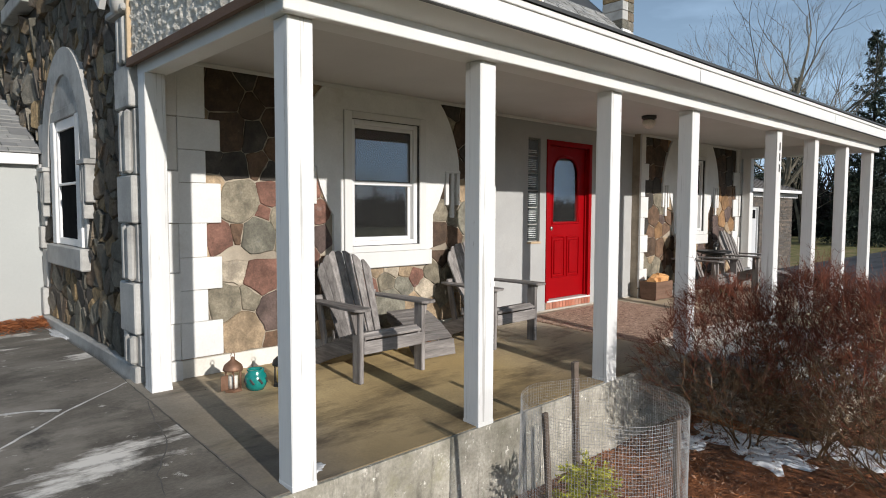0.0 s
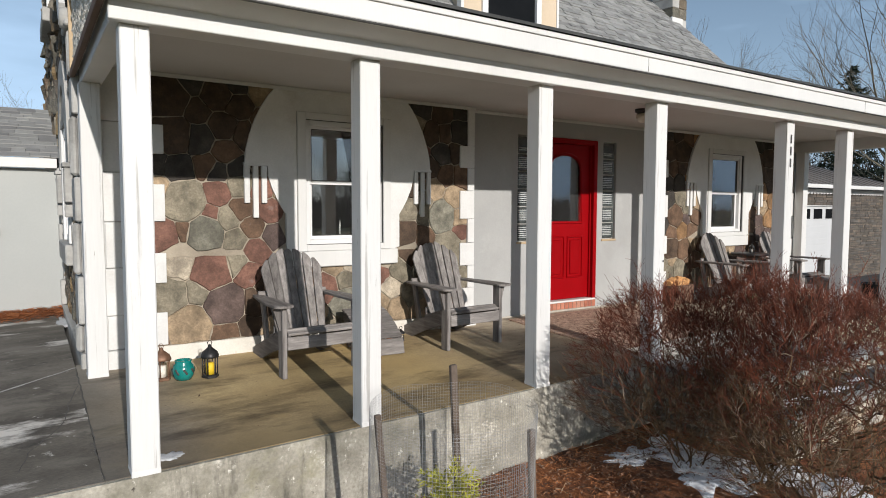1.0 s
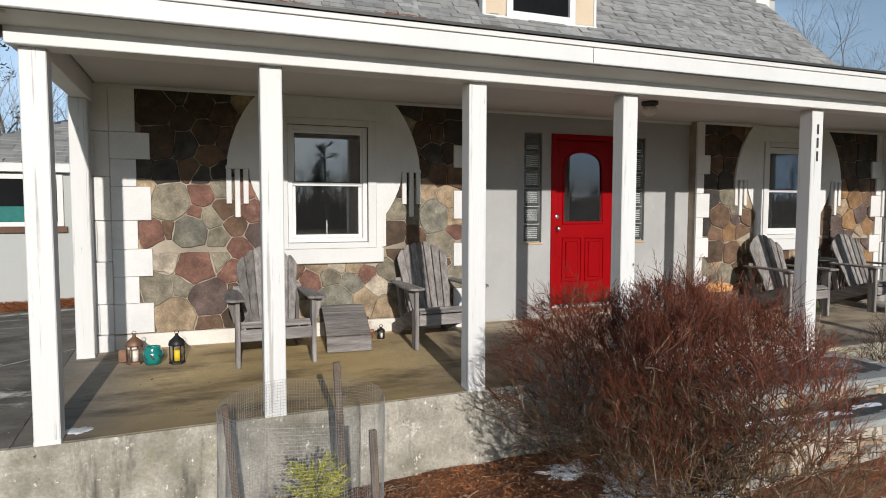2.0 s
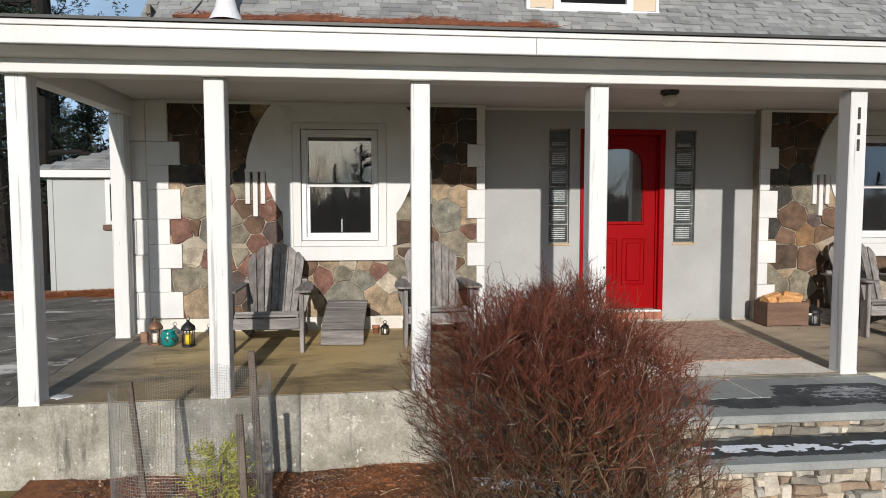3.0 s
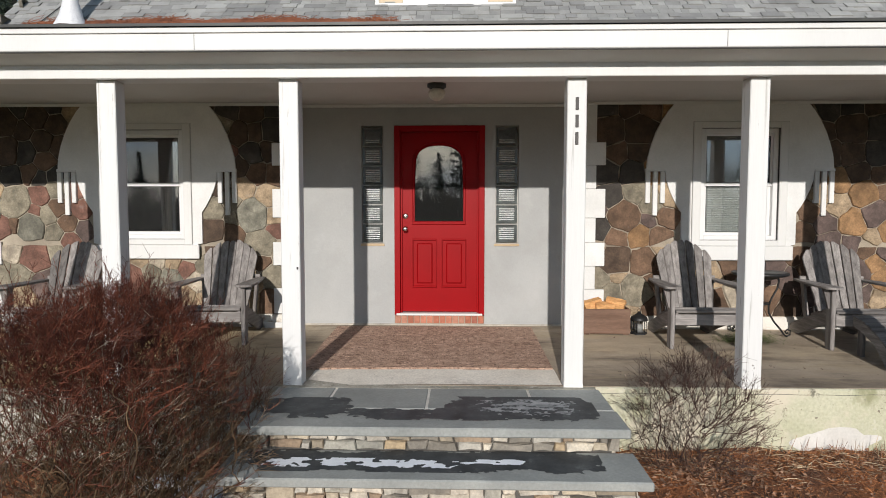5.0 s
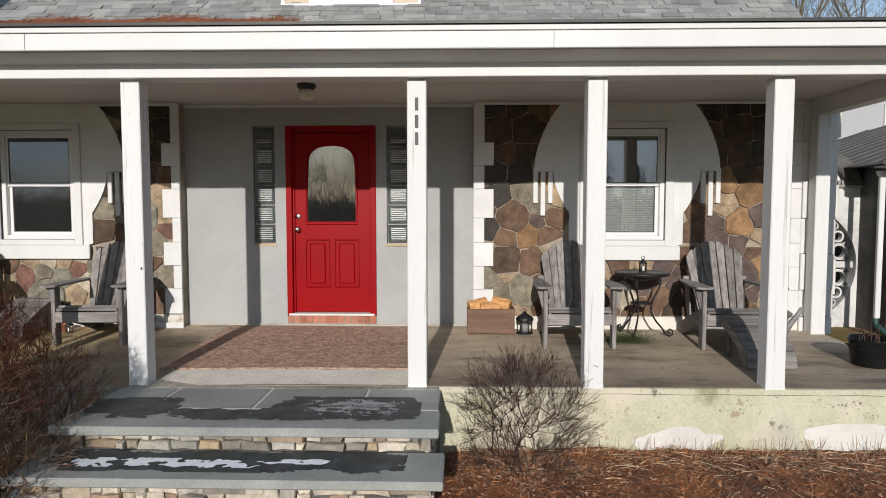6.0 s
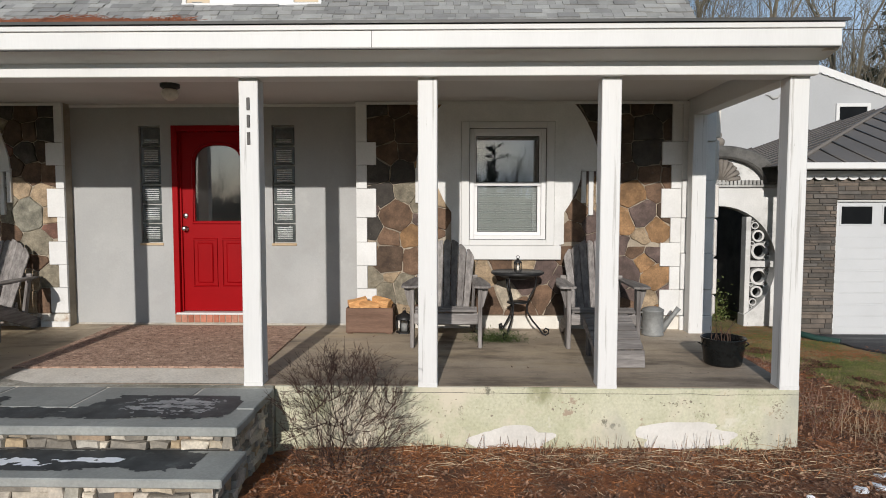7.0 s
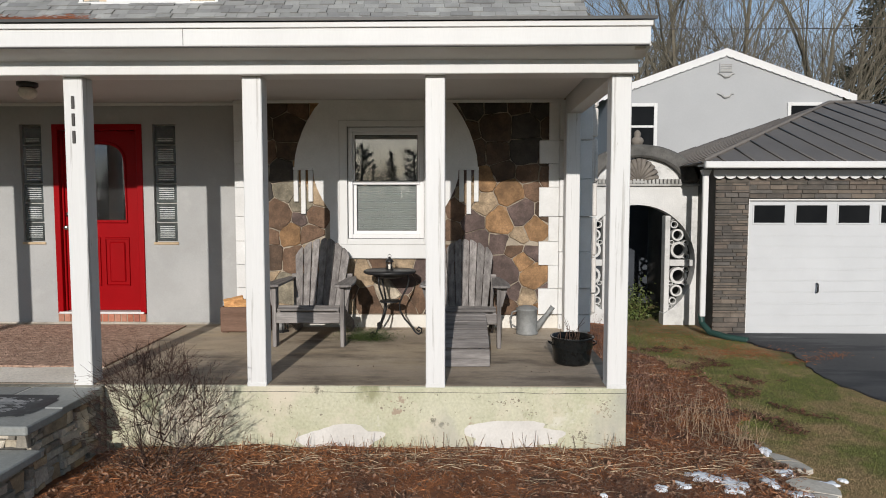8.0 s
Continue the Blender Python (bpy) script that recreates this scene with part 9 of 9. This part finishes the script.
def pine(seed, height):
    """A tall pine with bare crooked limbs below and needle tufts on their ends."""
    r = random.Random(seed)
    t = base("pine_tree", (0, 0, 0), "tall dark pine with long crooked limbs", "tree", "conifers")
    tw, lv = Twigs(), Twigs()
    tw.rod([Vector((0, 0, -0.3)), Vector((0.2, 0.1, height * 0.5)), Vector((0.1, 0.3, height))], height * 0.024, 0.06, 9)
    z = height * 0.10
    while z < height * 0.97:
        a = r.uniform(0, 6.28)
        l = height * 0.26 * (1 - 0.6 * z / height) * r.uniform(0.6, 1.2)
        p = Vector((0.1, 0.1, z))
        d = Vector((math.cos(a), math.sin(a), r.uniform(-0.1, 0.3)))
        pts = [p]
        for k in range(6):
            d = (d + rnd_dir(r) * 0.28 + Vector((0, 0, 0.05))).normalized()
            pts.append(pts[-1] + d * l / 6)
        tw.rod(pts, 0.020 * l + 0.02, 0.014, 5)
        for k in range(2, 7):
            for _ in range(3):
                e = pts[k] + (d + rnd_dir(r) * 0.9).normalized() * l * r.uniform(0.12, 0.28)
                tw.rod([pts[k], e], 0.012, 0.006)
                for _ in range(34 if z > height * 0.3 else 12):
                    dd = rnd_dir(r)
                    dd.z = abs(dd.z) * 0.6
                    lv.leaf(e + rnd_dir(r) * 0.14 * l / 2, dd, dd.cross(rnd_dir(r)).normalized(), 0.16, 0.022)
        z += height * 0.022 * r.uniform(0.6, 1.5)
    o = tw.mesh("trunk", M_DARKBARK)
    o.parent = t
    o = lv.mesh("crown", M_SPRUCE)
    o.parent = t
    return t


kinds = [bare_tree(3, 13.0), bare_tree(11, 15.0), bare_tree(23, 11.0)]
for k, (x, y) in zip(kinds, ((24.0, 34.0), (31.0, 30.0), (19.0, 38.0))):
    k.matrix_world = Matrix.Translation((x, y, -0.6))
sp = [spruce(5, 11.5), spruce(6, 9.0)]
sp[0].matrix_world = Matrix.Translation((40.0, 9.3, -0.6))
sp[1].matrix_world = Matrix.Translation((40.7, 21.5, -0.6))
pn = [pine(2, 15.0), pine(9, 13.0)]
pn[0].matrix_world = Matrix.Translation((-6.2, 18.3, -0.5))
pn[1].matrix_world = Matrix.Translation((-11.5, 24.0, -0.5))
r = random.Random(55)


def plant(model, x, y, s=1.0):
    m = Matrix.Translation((x, y, -0.65)) @ pose(0, 0, 0, 0, 0, r.uniform(0, 360)) @ Matrix.Diagonal((s, s, s * r.uniform(0.9, 1.1), 1))
    o = copy_thing(model, Matrix.Identity(4))
    o.matrix_world = m
    return o


for x, y, s in ((19.2, 29.5, 1.15), (21.4, 30.5, 1.3), (23.6, 28.6, 1.2), (25.2, 31, 1.35), (27.2, 28.8, 1.15), (29.3, 31, 1.2), (17.6, 30, 1.2), (22.6, 34, 1.3), (27, 33, 1.0), (22, 40, 1.15), (29, 42, 1.1), (34, 37, 1.05), (38, 44, 1.2), (17, 44, 1.0), (25, 50, 1.25), (44, 34, 1.1), (33, 52, 1.2), (21, 31, 0.85), (36, 29, 0.9), (18, 28, 0.8), (23.5, 29, 0.9), (20.5, 35, 1.1), (26, 38, 1.1), (30, 47, 1.2), (16, 36, 0.95), (33, 33, 0.95), (28.5, 29.5, 0.9), (40, 39, 1.1), (14, 33, 0.9), (24, 45, 1.2)):
    plant(r.choice(kinds), x + r.uniform(-1, 1), y + r.uniform(-1, 1), s)
for x, y, s in ((36, 11.8, 1.05), (33.8, 22.7, 1.0), (38.5, 13.5, 0.95), (43, 14, 1.05), (41, 12, 0.8), (47, 19, 1.0), (50, 8, 1.05), (46, 3, 0.9), (52, 24, 1.0), (55, 14, 1.1), (42, 26, 0.9), (57, 0, 1.0), (48, -6, 0.9), (60, 30, 1.1)):
    plant(r.choice(kinds), x + r.uniform(-1, 1), y + r.uniform(-1, 1), s)
for x, y, s in ((36.5, 31, 1.3), (33.6, 33.5, 1.5), (45, 7, 0.9), (52, 17, 1.1)):
    plant(sp[0], x, y, s)
for x, y, s in ((-22, 36, 1.0), (-30, 33, 1.0), (-16, 44, 0.9)):
    plant(pn[r.randrange(2)], x, y, s)
for x, y, s in ((-8, 38, 0.8), (-13, 42, 0.85), (-18, 40, 0.8), (-24, 44, 0.9), (-5, 46, 0.8), (-1, 42, 0.7), (-28, 38, 0.9), (3, 48, 0.8), (8, 46, 0.9), (-11, 35, 0.45)):
    plant(r.choice(kinds), x + r.uniform(-1, 1), y + r.uniform(-1, 1), s)
for x, y, s in ((-6, -40, 0.7), (-1, -38, 0.62), (2, -46, 0.75), (8, -41, 0.7), (11, -52, 0.6), (14, -44, 0.75), (19, -39, 0.65), (24, -43, 0.75), (29, -40, 0.7), (6, -52, 0.8), (16, -55, 0.85), (-12, -45, 0.75), (34, -47, 0.75), (3.5, -53, 0.6), (7.4, -54, 0.6), (5.6, -57, 0.62)):
    plant(r.choice(kinds), x, y, s * 0.72)
for x, y, s in ((5.2, -42, 0.8), (-9, -44, 0.85), (22, -50, 0.9), (12.5, -47, 0.75)):
    plant(sp[1], x, y, s)
for x, y, s in ((4.0, -52, 0.7), (8.4, -54, 0.7), (11.6, -50, 0.65), (6.4, -42, 0.85), (14.5, -40, 0.8), (1.0, -41, 0.85), (-3.5, -39, 0.8)):
    plant(r.choice(kinds), x, y, s * 0.72)
for x, y, s in ((7.2, -43, 0.6), (2.4, -44, 0.6), (12.8, -44, 0.55)):
    plant(pn[1], x, y, s)
for i in range(26):
    plant(r.choice(kinds), -40 + i * 3.6 + r.uniform(-1.5, 1.5), -46 - r.uniform(0, 14), r.uniform(0.42, 0.58))
# more conifers beyond the wing and the garage, turned each its own way
for k, (x, y, sc, turn) in enumerate(((-11.4, 30.0, 1.05, 70), (-9.4, 22.2, 0.95, 200), (-14.5, 29.0, 1.1, 310), (-12.6, 26.5, 0.9, 130), (-17.5, 31.0, 1.0, 20))):
    o = copy_thing(pn[k % 2], Matrix.Identity(4))
    o.matrix_world = pose(x, y, -0.6, 0, 0, turn) @ Matrix.Diagonal((sc, sc, sc, 1))
for x, y, sc in ((-12.4, 36.0, 1.0), (-17.0, 38.0, 0.9), (43.0, 17.9, 1.18), (43.5, 23.0, 1.22)):
    o = copy_thing(sp[1], Matrix.Identity(4))
    o.matrix_world = pose(x, y, -0.6) @ Matrix.Diagonal((sc * 1.3, sc * 1.3, sc, 1))
# woods far off all round the place
for i in range(90):
    a = 2 * math.pi * i / 90 + r.uniform(-0.03, 0.03)
    d = r.uniform(95, 120)
    if i % 6 == 0:
        plant(sp[i % 2], 7 + d * math.cos(a), 3 + d * math.sin(a), r.uniform(0.7, 1.0))
    else:
        plant(r.choice(kinds), 7 + d * math.cos(a), 3 + d * math.sin(a), r.uniform(0.55, 0.85))
# brush under the woods
tw = Twigs()
for i in range(9000):
    a = r.uniform(0, 6.283)
    d = r.uniform(52, 125)
    if 0.35 < a < 1.2 and i % 2:
        d = r.uniform(45, 60)
    c = Vector((7 + d * math.cos(a), 3 + d * math.sin(a), -0.7))
    if c.y < 2 and abs(c.x - 7) < 80 and c.y > -90:
        continue
    for _ in range(3):
        q = Vector((r.gauss(0, 0.3), r.gauss(0, 0.3), 1)).normalized()
        tw.rod([c, c + q * r.uniform(0.8, 2.2), c + (q + rnd_dir(r) * 0.3) * r.uniform(2.2, 3.6)], 0.035, 0.012)
        tw.rod([c + q, c + q + (q + rnd_dir(r)) * r.uniform(0.6, 1.4)], 0.025, 0.010)
dk = Twigs()
for i in range(1500):
    c = Vector((r.uniform(-42, -9), r.uniform(31, 42), -0.7))
    q = Vector((r.gauss(0, 0.25), r.gauss(0, 0.25), 1)).normalized()
    tall = r.uniform(1.5, 4.6)
    dk.rod([c, c + q * tall * 0.5, c + (q + rnd_dir(r) * 0.2) * tall], 0.07, 0.02)
    for _ in range(3):
        c2 = c + q * tall * r.uniform(0.1, 0.8)
        dk.rod([c2, c2 + (q + rnd_dir(r) * 1.3) * r.uniform(0.4, 1.2)], 0.04, 0.015)
ek = Twigs()
for i in range(2200):
    c = Vector((r.uniform(50, 66), r.uniform(-12, 40), -0.7))
    q = Vector((r.gauss(0, 0.2), r.gauss(0, 0.2), 1)).normalized()
    tall = r.uniform(2.5, 6.5)
    ek.rod([c, c + q * tall * 0.5, c + (q + rnd_dir(r) * 0.2) * tall], 0.09, 0.02)
    for _ in range(4):
        c2 = c + q * tall * r.uniform(0.1, 0.85)
        ek.rod([c2, c2 + (q + rnd_dir(r) * 1.3) * r.uniform(0.5, 1.5)], 0.05, 0.02)
tagged(ek.mesh("brush", M_DARKBARK), "dark leafless thicket beyond the east lawn", "brush", kind="stuff")
tagged(dk.mesh("brush", M_DARKBARK), "dark leafless thicket beyond the patio", "brush", kind="stuff")
tagged(tw.mesh("brush", M_TWIG_GREY), "brown leafless brush under the far woods", "brush", kind="stuff")
# a dark wood edge across the open ground south of the house
tw = Twigs()
for i in range(7000):
    c = Vector((r.uniform(-60, 85), -44 - abs(r.gauss(0, 6)), -0.7))
    tall = 2.7 + 1.2 * noise.noise((c.x * 0.12, 0, 3))
    q = Vector((r.gauss(0, 0.15), r.gauss(0, 0.15), 1)).normalized()
    tw.rod([c, c + q * tall * 0.5, c + (q + rnd_dir(r) * 0.15) * tall * r.uniform(0.7, 1.15)], 0.10, 0.02)
    for _ in range(3):
        c2 = c + q * tall * r.uniform(0.1, 0.8)
        tw.rod([c2, c2 + (q + rnd_dir(r) * 1.2) * r.uniform(0.5, 1.3)], 0.05, 0.02)
tagged(tw.mesh("brush", M_DARKBARK), "dark leafless thicket along the far edge of the lawn", "brush", kind="stuff")
# overhead cable behind the garage
cb = base("overhead_cable", (0, 0, 0), "thin dark cable strung across the sky", "cable")
bm = bmesh.new()
tube(bm, [(lerp(5, 45, t), lerp(26, 21, t), 9.4 - 3.4 * t * (1 - t) * 0.6 - 1.2 * t) for t in [i / 24 for i in range(25)]], 0.02, 4)
part("strand", bm, M_DARK, cb)
